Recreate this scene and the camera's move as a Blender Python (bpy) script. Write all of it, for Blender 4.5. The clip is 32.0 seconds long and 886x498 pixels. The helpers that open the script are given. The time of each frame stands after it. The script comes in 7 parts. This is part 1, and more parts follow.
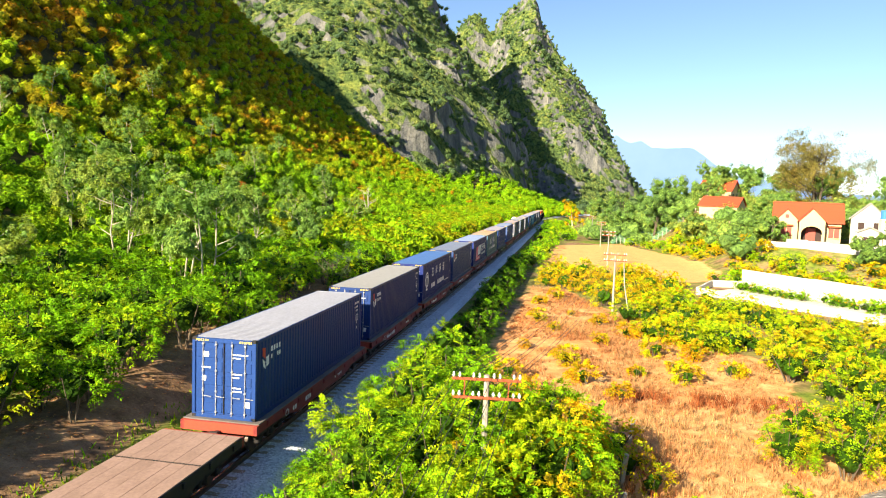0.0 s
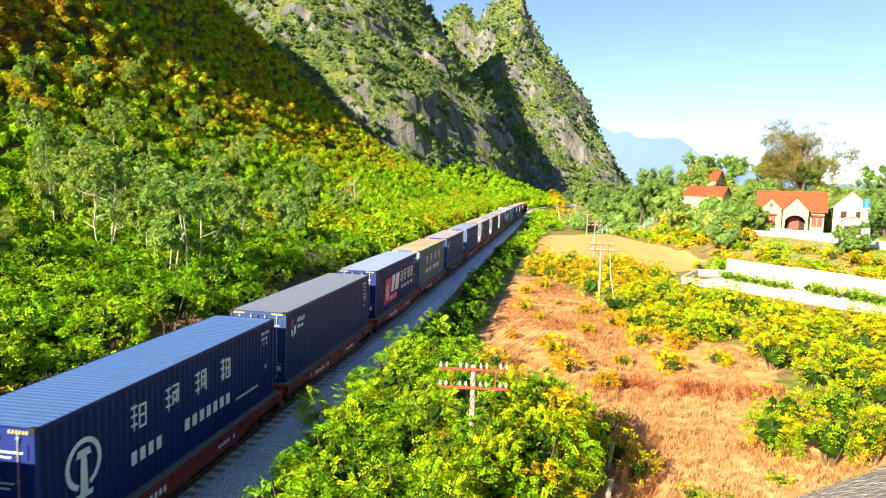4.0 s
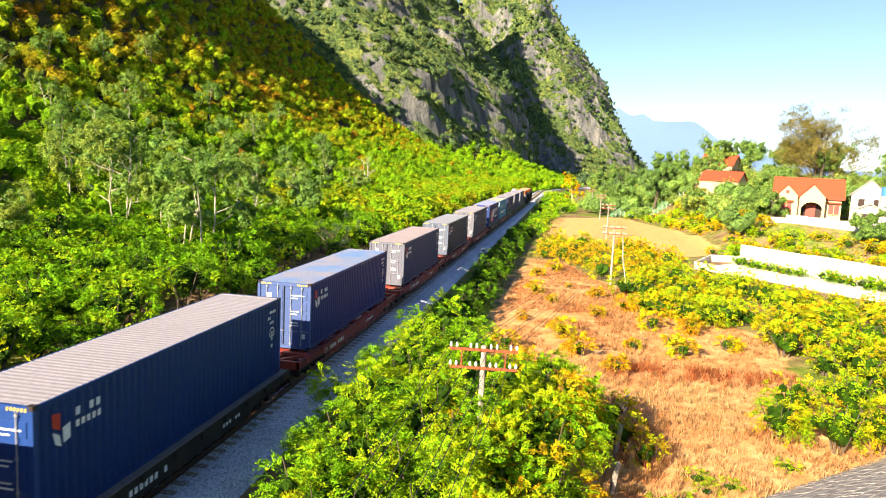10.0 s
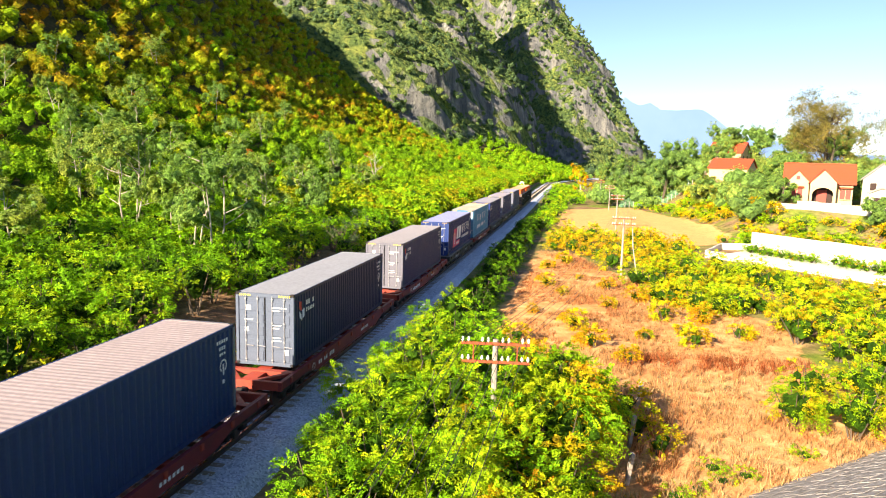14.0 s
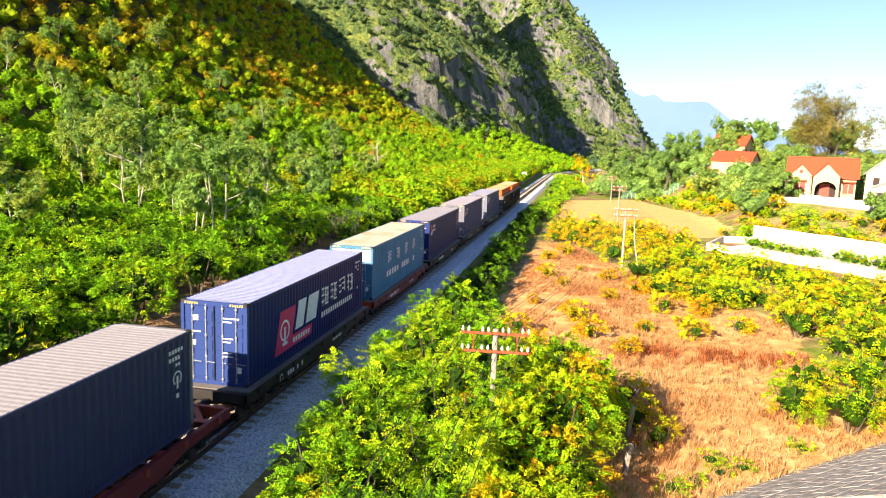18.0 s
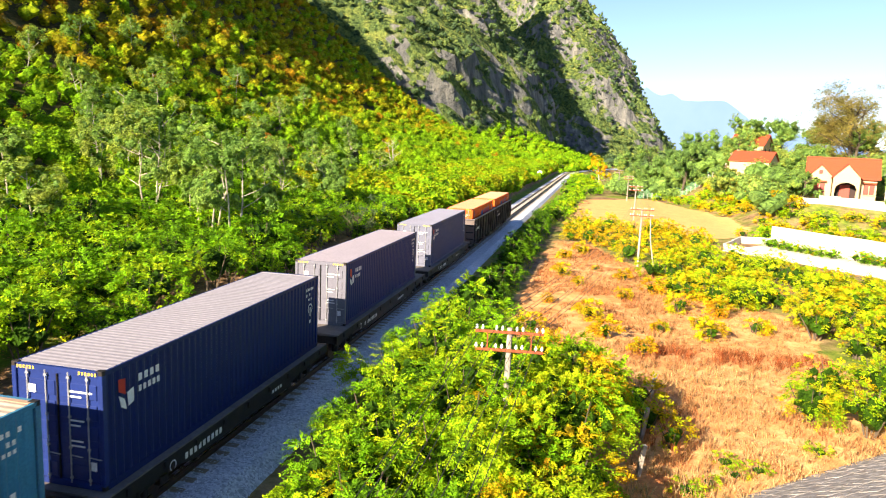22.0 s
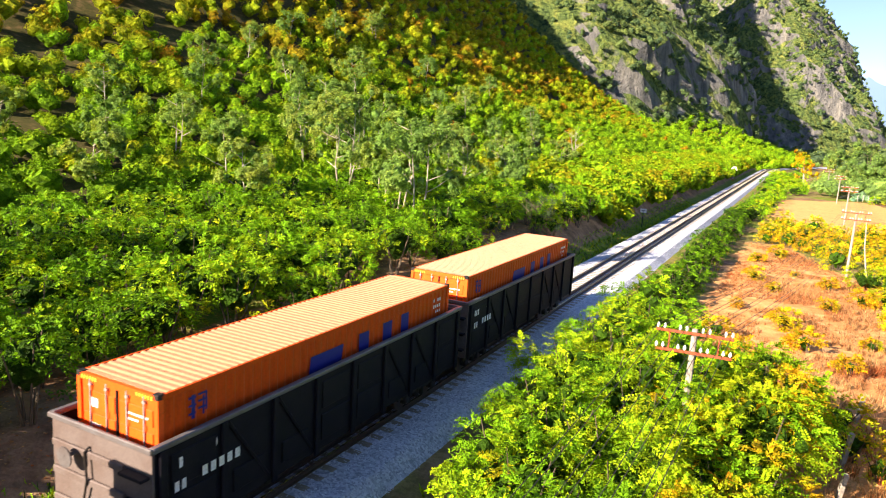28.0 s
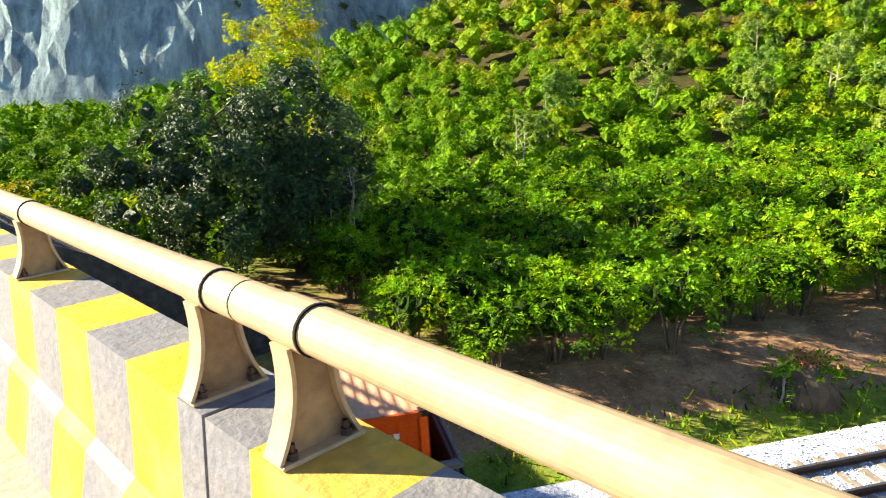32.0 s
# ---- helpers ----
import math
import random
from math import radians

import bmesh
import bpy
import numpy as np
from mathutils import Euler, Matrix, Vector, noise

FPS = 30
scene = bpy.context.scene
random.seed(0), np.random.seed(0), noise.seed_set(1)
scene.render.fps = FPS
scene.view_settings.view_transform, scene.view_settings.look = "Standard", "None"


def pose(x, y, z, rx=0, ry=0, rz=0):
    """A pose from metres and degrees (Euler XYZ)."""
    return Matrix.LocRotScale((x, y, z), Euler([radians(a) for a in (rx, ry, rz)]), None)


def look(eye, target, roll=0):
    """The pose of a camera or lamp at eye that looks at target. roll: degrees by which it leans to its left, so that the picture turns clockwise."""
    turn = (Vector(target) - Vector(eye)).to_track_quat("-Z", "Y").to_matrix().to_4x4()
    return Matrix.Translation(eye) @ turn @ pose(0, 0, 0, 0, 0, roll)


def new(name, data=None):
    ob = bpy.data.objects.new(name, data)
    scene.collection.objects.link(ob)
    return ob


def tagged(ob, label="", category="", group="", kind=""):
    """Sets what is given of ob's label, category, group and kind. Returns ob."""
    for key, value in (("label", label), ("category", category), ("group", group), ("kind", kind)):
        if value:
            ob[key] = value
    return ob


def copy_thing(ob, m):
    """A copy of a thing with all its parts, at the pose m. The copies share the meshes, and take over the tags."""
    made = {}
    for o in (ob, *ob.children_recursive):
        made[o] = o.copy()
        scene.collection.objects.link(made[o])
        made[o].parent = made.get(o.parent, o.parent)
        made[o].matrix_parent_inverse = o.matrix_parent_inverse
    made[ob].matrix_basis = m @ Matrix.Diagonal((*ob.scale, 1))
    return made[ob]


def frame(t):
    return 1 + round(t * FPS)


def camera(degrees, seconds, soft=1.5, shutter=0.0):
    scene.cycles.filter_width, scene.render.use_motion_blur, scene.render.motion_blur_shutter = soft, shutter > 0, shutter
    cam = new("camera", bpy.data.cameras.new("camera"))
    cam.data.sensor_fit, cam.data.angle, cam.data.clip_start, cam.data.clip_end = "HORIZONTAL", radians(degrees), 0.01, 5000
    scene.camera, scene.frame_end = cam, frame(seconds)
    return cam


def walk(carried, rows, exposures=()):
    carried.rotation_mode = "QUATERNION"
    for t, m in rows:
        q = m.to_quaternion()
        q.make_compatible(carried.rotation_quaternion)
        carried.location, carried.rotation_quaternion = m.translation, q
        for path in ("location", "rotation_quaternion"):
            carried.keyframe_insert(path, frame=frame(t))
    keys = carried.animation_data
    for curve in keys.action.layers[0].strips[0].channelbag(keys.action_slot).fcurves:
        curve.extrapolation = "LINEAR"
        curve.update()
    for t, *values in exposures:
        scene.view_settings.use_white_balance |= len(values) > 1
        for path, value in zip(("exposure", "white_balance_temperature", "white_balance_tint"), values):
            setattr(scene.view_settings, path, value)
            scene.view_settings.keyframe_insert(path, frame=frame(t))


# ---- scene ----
cam = camera(66.0, 32.0, soft=1.0, shutter=0.2)
walk(cam, [
    (0, pose(11.752, 0.000, 9.605, 85.32, -2.07, 10.48)),
    (0.5, pose(11.766, 0.005, 9.604, 85.26, -1.78, 10.50)),
    (1, pose(11.767, 0.014, 9.598, 85.01, -2.09, 10.61)),
    (1.5, pose(11.763, 0.011, 9.610, 84.85, -2.31, 10.65)),
    (2, pose(11.768, 0.008, 9.601, 84.78, -2.18, 10.71)),
    (2.5, pose(11.760, -0.005, 9.600, 84.64, -2.03, 10.79)),
    (3, pose(11.765, -0.001, 9.609, 84.60, -2.46, 10.10)),
    (3.5, pose(11.778, 0.015, 9.592, 84.59, -1.99, 9.52)),
    (5.5, pose(11.772, -0.005, 9.606, 84.59, -1.67, 9.32)),
    (6, pose(11.756, -0.004, 9.620, 84.48, -2.51, 9.44)),
    (6.5, pose(11.777, -0.006, 9.613, 83.81, -2.43, 8.09)),
    (7, pose(11.783, -0.008, 9.609, 83.60, -1.96, 8.28)),
    (7.5, pose(11.777, -0.002, 9.608, 83.45, -2.12, 9.33)),
    (8, pose(11.775, -0.000, 9.603, 83.29, -2.29, 9.65)),
    (8.5, pose(11.756, 0.028, 9.589, 83.01, -1.55, 9.71)),
    (9, pose(11.766, 0.017, 9.595, 82.72, -1.60, 9.90)),
    (9.5, pose(11.771, 0.018, 9.611, 83.02, -2.10, 10.12)),
    (10, pose(11.760, 0.003, 9.595, 82.89, -2.85, 10.49)),
    (10.5, pose(11.756, 0.015, 9.602, 82.67, -1.85, 10.53)),
    (11, pose(11.758, 0.010, 9.595, 82.87, -1.78, 10.49)),
    (11.5, pose(11.770, 0.004, 9.604, 82.80, -1.99, 10.66)),
    (12, pose(11.770, -0.016, 9.615, 82.70, -1.40, 10.88)),
    (12.5, pose(11.753, -0.008, 9.595, 82.62, -1.60, 10.95)),
    (13, pose(11.754, -0.023, 9.613, 82.60, -1.80, 10.99)),
    (13.5, pose(11.762, -0.012, 9.597, 82.57, -1.52, 10.95)),
    (14, pose(11.758, 0.010, 9.596, 82.43, -1.39, 11.09)),
    (14.5, pose(11.745, 0.025, 9.583, 82.28, -1.64, 11.17)),
    (16.5, pose(11.743, -0.021, 9.604, 81.94, -2.18, 11.06)),
    (17, pose(11.765, -0.007, 9.596, 81.92, -1.64, 11.02)),
    (17.5, pose(11.763, -0.014, 9.607, 81.68, -1.61, 11.13)),
    (18, pose(11.753, -0.011, 9.597, 81.53, -2.10, 11.29)),
    (18.5, pose(11.739, -0.013, 9.591, 81.48, -1.96, 11.18)),
    (19, pose(11.756, 0.003, 9.591, 81.40, -1.79, 11.32)),
    (19.5, pose(11.764, 0.011, 9.590, 81.30, -2.04, 11.57)),
    (20, pose(11.773, 0.003, 9.601, 81.38, -1.56, 9.92)),
    (20.5, pose(11.773, -0.004, 9.613, 81.81, -0.39, 11.30)),
    (21, pose(11.768, -0.015, 9.608, 81.95, -1.38, 10.99)),
    (21.5, pose(11.787, -0.001, 9.608, 81.66, -1.66, 10.64)),
    (22, pose(11.747, 0.008, 9.593, 81.33, -2.42, 12.58)),
    (22.5, pose(11.707, -0.022, 9.627, 81.53, -5.10, 17.04)),
    (23, pose(11.661, -0.003, 9.606, 79.97, -4.71, 17.89)),
    (23.5, pose(11.669, -0.022, 9.588, 79.87, -5.51, 19.57)),
    (24, pose(11.658, -0.060, 9.617, 79.51, -6.19, 20.23)),
    (24.5, pose(11.719, -0.109, 9.650, 82.45, -8.59, 19.38)),
    (25, pose(11.745, -0.100, 9.623, 82.70, -7.72, 18.65)),
    (25.5, pose(11.721, -0.107, 9.641, 81.46, -7.08, 22.76)),
    (27.5, pose(11.555, 0.040, 9.440, 80.19, -2.22, 23.50)),
    (28, pose(11.566, 0.112, 9.417, 79.79, -3.46, 27.58)),
    (28.5, pose(11.558, 0.108, 9.369, 78.96, -3.47, 29.37)),
    (29, pose(11.486, 0.073, 9.401, 75.99, -2.65, 35.21)),
    (29.5, pose(11.455, -0.020, 9.375, 76.84, -0.05, 51.23)),
    (30, pose(11.440, -0.035, 9.345, 76.62, 2.26, 61.06)),
    (30.5, look((11.434, -0.048, 9.331), (9.677, 0.794, 8.879), -3.4)),
    (31, look((11.410, -0.045, 9.341), (9.558, 0.543, 8.868), -3.6)),
    (31.5, look((11.371, -0.066, 9.333), (9.502, 0.464, 8.857), -2.8)),
    (32, pose(11.335, -0.112, 9.321, 75.63, 2.98, 77.12)),
], exposures=[(0, 1.68, 6500, 9), (6, 1.70, 6500, 13), (22, 1.78, 6500, 16), (25, 1.85, 6500, 16), (28, 1.75, 6500, 22), (29, 1.45, 6500, 24), (30, 1.85, 6500, 23), (31, 1.9, 6500, 17), (32, 2.0, 6500, 11)])

# ---- light ----
SUN_AZ, SUN_EL = radians(207.0), radians(24.5)   # clockwise from +y
world = bpy.data.worlds.new("world")
scene.world = world
world.use_nodes = True
wn = world.node_tree
sky = wn.nodes.new("ShaderNodeTexSky")
sky.sky_type = "NISHITA"
sky.sun_disc = False
sky.sun_elevation, sky.sun_rotation = SUN_EL, SUN_AZ
sky.air_density, sky.dust_density, sky.ozone_density = 0.75, 0.0, 2.0
bgn = wn.nodes["Background"]
wn.links.new(sky.outputs[0], bgn.inputs[0])
bgn.inputs[1].default_value = 0.061
sun = new("sun", bpy.data.lights.new("sun", "SUN"))
sun.data.energy, sun.data.angle, sun.data.color = 5.0, radians(0.6), (1.0, 0.86, 0.62)
sun_way = Vector((math.sin(SUN_AZ) * math.cos(SUN_EL), math.cos(SUN_AZ) * math.cos(SUN_EL), math.sin(SUN_EL)))
sun.matrix_world = look(sun_way * 300, (0, 0, 0))


# ---- materials ----
def nodes_of(name):
    m = bpy.data.materials.new(name)
    m.use_nodes = True
    return m, m.node_tree.nodes, m.node_tree.links, m.node_tree.nodes["Principled BSDF"]


def noise_node(n, l, scale, detail=4.0, rough=0.55, vec=None):
    t = n.new("ShaderNodeTexNoise")
    t.inputs["Scale"].default_value, t.inputs["Detail"].default_value, t.inputs["Roughness"].default_value = scale, detail, rough
    if vec is not None:
        l.new(vec, t.inputs["Vector"])
    return t


def ramp_node(n, l, fac, stops):
    r = n.new("ShaderNodeValToRGB")
    els = r.color_ramp.elements
    while len(els) < len(stops):
        els.new(0.5)
    for e, (p, c) in zip(els, stops):
        e.position, e.color = p, (*c, 1) if len(c) == 3 else c
    l.new(fac, r.inputs[0])
    return r


def mix_node(n, l, fac, a, b, mode="MIX"):
    m = n.new("ShaderNodeMix")
    m.data_type, m.blend_type = "RGBA", mode
    for sock, v in ((m.inputs["Factor"], fac), (m.inputs["A"], a), (m.inputs["B"], b)):
        if isinstance(v, (int, float)):
            sock.default_value = v
        elif isinstance(v, tuple):
            sock.default_value = (*v, 1)
        else:
            l.new(v, sock)
    return m.outputs["Result"]


def bump_node(n, l, height, strength, distance, bsdf):
    b = n.new("ShaderNodeBump")
    b.inputs["Strength"].default_value, b.inputs["Distance"].default_value = strength, distance
    l.new(height, b.inputs["Height"])
    l.new(b.outputs[0], bsdf.inputs["Normal"])


def worn(name, base, dirt=(0.12, 0.08, 0.05), amount=0.35, rough=0.55, metal=0.0, scale=1.2, grain=22.0, bump=0.15, spec=0.3):
    """Painted or raw surface with blotches, streaks and fine grain."""
    m, n, l, b = nodes_of(name)
    co = n.new("ShaderNodeTexCoord").outputs["Object"]
    info = n.new("ShaderNodeObjectInfo")
    off = n.new("ShaderNodeVectorMath")
    off.operation = "MULTIPLY_ADD"
    l.new(info.outputs["Random"], off.inputs[0])
    off.inputs[1].default_value = (17, 23, 31)
    l.new(co, off.inputs[2])
    v = off.outputs[0]
    big = noise_node(n, l, scale, 5, 0.6, v)
    fine = noise_node(n, l, grain, 3, 0.6, v)
    f1 = ramp_node(n, l, big.outputs[0], [(0.42, (0, 0, 0)), (0.72, (1, 1, 1))])
    mul = n.new("ShaderNodeMath")
    mul.operation = "MULTIPLY"
    l.new(f1.outputs[0], mul.inputs[0])
    mul.inputs[1].default_value = amount
    c1 = mix_node(n, l, mul.outputs[0], base, dirt)
    f2 = ramp_node(n, l, fine.outputs[0], [(0.3, (0.82, 0.82, 0.82)), (0.7, (1.1, 1.1, 1.1))])
    c2 = mix_node(n, l, 1.0, c1, f2.outputs[0], "MULTIPLY")
    l.new(c2, b.inputs["Base Color"])
    b.inputs["Roughness"].default_value, b.inputs["Metallic"].default_value = rough, metal
    b.inputs["Specular IOR Level"].default_value = spec
    if bump:
        bump_node(n, l, fine.outputs[0], bump, 0.02, b)
    return m


def leafy(name, stops, rough=0.5, translucent=0.24, spec=0.12, vary=0.5, grain=3.0):
    """Leaves: colour by the tint of each plant, varied leaf by leaf, lit through from behind."""
    m, n, l, b = nodes_of(name)
    at = n.new("ShaderNodeAttribute")
    at.attribute_name = "tint"
    geo = n.new("ShaderNodeNewGeometry")
    mad = n.new("ShaderNodeMath")
    mad.operation = "MULTIPLY_ADD"
    l.new(geo.outputs["Random Per Island"], mad.inputs[0])
    mad.inputs[1].default_value = 0.06
    add = n.new("ShaderNodeMath")
    add.operation = "SUBTRACT"
    l.new(at.outputs["Fac"], add.inputs[0])
    add.inputs[1].default_value = 0.03
    l.new(add.outputs[0], mad.inputs[2])
    col = ramp_node(n, l, mad.outputs[0], stops).outputs[0]
    mul = n.new("ShaderNodeMath")
    mul.operation = "MULTIPLY"
    l.new(geo.outputs["Random Per Island"], mul.inputs[0])
    mul.inputs[1].default_value = 7.31
    fr = n.new("ShaderNodeMath")
    fr.operation = "FRACT"
    l.new(mul.outputs[0], fr.inputs[0])
    age = ramp_node(n, l, fr.outputs[0], [(0.0, tuple(1 - vary * k for k in (0.55, 0.5, 0.45))), (0.5, (0.97, 0.97, 0.97)), (1.0, tuple(1 + vary * k for k in (0.4, 0.35, 0.2)))]).outputs[0]
    col = mix_node(n, l, 1.0, col, age, "MULTIPLY")
    tex = n.new("ShaderNodeTexCoord").outputs["Object"]
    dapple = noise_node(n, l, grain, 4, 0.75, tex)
    # Flecks of cool shade and warm light painted over the leaf colour.
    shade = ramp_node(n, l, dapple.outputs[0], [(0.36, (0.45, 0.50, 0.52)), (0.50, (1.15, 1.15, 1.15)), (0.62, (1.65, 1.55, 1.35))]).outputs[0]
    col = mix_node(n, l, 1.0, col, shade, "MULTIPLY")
    bump_node(n, l, dapple.outputs[0], 1.0, 1.2 / grain, b)
    l.new(col, b.inputs["Base Color"])
    b.inputs["Roughness"].default_value = rough
    b.inputs["Specular IOR Level"].default_value = spec
    tr = n.new("ShaderNodeBsdfTranslucent")
    l.new(mix_node(n, l, 1.0, col, (1.25, 1.15, 0.5), "MULTIPLY"), tr.inputs[0])
    mx = n.new("ShaderNodeMixShader")
    mx.inputs[0].default_value = translucent
    l.new(b.outputs[0], mx.inputs[1])
    l.new(tr.outputs[0], mx.inputs[2])
    l.new(mx.outputs[0], n["Material Output"].inputs[0])
    return m


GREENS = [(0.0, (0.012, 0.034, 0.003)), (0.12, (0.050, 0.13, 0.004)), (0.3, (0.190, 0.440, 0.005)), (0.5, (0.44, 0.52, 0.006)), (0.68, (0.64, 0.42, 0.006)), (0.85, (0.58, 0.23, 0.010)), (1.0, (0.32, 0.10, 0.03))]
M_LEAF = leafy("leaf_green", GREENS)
# Bluish greens paint distance haze into the far leaves.
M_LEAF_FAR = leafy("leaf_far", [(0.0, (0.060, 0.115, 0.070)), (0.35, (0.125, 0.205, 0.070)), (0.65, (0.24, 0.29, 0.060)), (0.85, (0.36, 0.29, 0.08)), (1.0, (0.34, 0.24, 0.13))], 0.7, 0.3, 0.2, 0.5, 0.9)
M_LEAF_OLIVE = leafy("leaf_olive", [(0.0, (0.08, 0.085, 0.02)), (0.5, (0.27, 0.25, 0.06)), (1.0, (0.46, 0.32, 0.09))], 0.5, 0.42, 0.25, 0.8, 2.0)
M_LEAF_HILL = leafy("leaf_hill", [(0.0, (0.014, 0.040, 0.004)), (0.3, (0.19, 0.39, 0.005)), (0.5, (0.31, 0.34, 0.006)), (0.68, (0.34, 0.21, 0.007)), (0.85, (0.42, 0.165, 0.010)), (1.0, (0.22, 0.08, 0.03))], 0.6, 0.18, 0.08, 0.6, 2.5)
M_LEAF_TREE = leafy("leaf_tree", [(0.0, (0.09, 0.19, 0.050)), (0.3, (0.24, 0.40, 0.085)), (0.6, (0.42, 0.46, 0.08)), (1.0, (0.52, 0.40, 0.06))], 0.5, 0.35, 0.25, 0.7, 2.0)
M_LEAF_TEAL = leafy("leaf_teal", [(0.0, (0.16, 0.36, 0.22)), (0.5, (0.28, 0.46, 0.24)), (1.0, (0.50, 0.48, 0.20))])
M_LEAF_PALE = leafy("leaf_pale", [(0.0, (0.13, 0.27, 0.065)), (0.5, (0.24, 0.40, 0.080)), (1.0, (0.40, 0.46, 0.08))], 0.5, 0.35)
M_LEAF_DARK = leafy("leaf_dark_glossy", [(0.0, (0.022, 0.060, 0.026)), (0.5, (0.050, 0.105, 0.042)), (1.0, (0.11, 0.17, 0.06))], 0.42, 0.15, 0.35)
M_GRASS_DRY = leafy("dry_grass", [(0.0, (0.36, 0.10, 0.035)), (0.5, (0.50, 0.30, 0.14)), (1.0, (0.62, 0.47, 0.25))], 0.8, 0.35)
M_BARK = worn("bark_pale", (0.52, 0.45, 0.34), (0.12, 0.10, 0.07), 0.6, 0.85, 0, 3.0, 30, 0.5)
M_BARK_DARK = worn("bark_dark", (0.13, 0.10, 0.07), (0.05, 0.04, 0.03), 0.6, 0.9, 0, 3.0, 30, 0.5)
M_STEEL = worn("rail_steel", (0.10, 0.075, 0.065), (0.16, 0.07, 0.035), 0.6, 0.5, 0.5, 3.0)
M_RAILTOP = worn("rail_running_surface", (0.45, 0.43, 0.42), (0.3, 0.26, 0.22), 0.3, 0.25, 0.9, 4.0)
M_SLEEPER = worn("concrete_sleeper", (0.34, 0.29, 0.23), (0.20, 0.15, 0.11), 0.6, 0.85, 0, 3.0)
M_CONC = worn("concrete_grey", (0.40, 0.38, 0.34), (0.20, 0.18, 0.15), 0.5, 0.85, 0, 0.7, 14, 0.4)
M_WHITE = worn("white_paint", (0.78, 0.76, 0.72), (0.45, 0.42, 0.36), 0.3, 0.6, 0, 1.0)
M_BLACKIRON = worn("dark_underframe", (0.022, 0.021, 0.022), (0.07, 0.045, 0.03), 0.5, 0.6, 0.2, 2.0)


def ground_material():
    """Soil and grass by the land-use masks that the ground sheet carries."""
    m, n, l, b = nodes_of("ground")
    co = n.new("ShaderNodeTexCoord").outputs["Object"]
    big = noise_node(n, l, 0.11, 6, 0.62, co)
    mid = noise_node(n, l, 0.9, 5, 0.65, co)
    fine = noise_node(n, l, 9.0, 4, 0.7, co)
    soil = ramp_node(n, l, mid.outputs[0], [(0.3, (0.15, 0.090, 0.05)), (0.55, (0.36, 0.22, 0.125)), (0.75, (0.52, 0.34, 0.20))]).outputs[0]
    grass = ramp_node(n, l, mid.outputs[0], [(0.3, (0.08, 0.14, 0.018)), (0.55, (0.21, 0.27, 0.035)), (0.8, (0.42, 0.36, 0.07))]).outputs[0]
    # Hill ground: dark undergrowth and litter, with shade between shrubs painted in.
    under = ramp_node(n, l, mid.outputs[0], [(0.3, (0.035, 0.045, 0.012)), (0.55, (0.085, 0.075, 0.025)), (0.78, (0.24, 0.15, 0.075))]).outputs[0]
    dry = ramp_node(n, l, mid.outputs[0], [(0.25, (0.56, 0.20, 0.070)), (0.5, (0.80, 0.38, 0.14)), (0.75, (0.88, 0.56, 0.25))]).outputs[0]
    wheat = ramp_node(n, l, mid.outputs[0], [(0.25, (0.72, 0.36, 0.13)), (0.75, (0.86, 0.50, 0.19))]).outputs[0]
    col = mix_node(n, l, ramp_node(n, l, big.outputs[0], [(0.42, (0, 0, 0)), (0.6, (1, 1, 1))]).outputs[0], soil, grass)
    for att, c in (("m_soil", soil), ("m_under_shade", under), ("m_grass", grass), ("m_dry", dry), ("m_wheat", wheat)):
        a = n.new("ShaderNodeAttribute")
        a.attribute_name = att
        mad = n.new("ShaderNodeMath")
        mad.operation = "MULTIPLY_ADD"
        l.new(mid.outputs[0], mad.inputs[0])
        mad.inputs[1].default_value = 0.7
        l.new(a.outputs["Fac"], mad.inputs[2])
        f = ramp_node(n, l, mad.outputs[0], [(0.72, (0, 0, 0)), (0.92, (1, 1, 1))]).outputs[0]
        col = mix_node(n, l, f, col, c)
    fr = ramp_node(n, l, fine.outputs[0], [(0.3, (0.7, 0.7, 0.7)), (0.7, (1.15, 1.15, 1.15))]).outputs[0]
    l.new(mix_node(n, l, 1.0, col, fr, "MULTIPLY"), b.inputs["Base Color"])
    b.inputs["Roughness"].default_value = 0.95
    b.inputs["Specular IOR Level"].default_value = 0.1
    bump_node(n, l, fine.outputs[0], 0.6, 0.08, b)
    return m


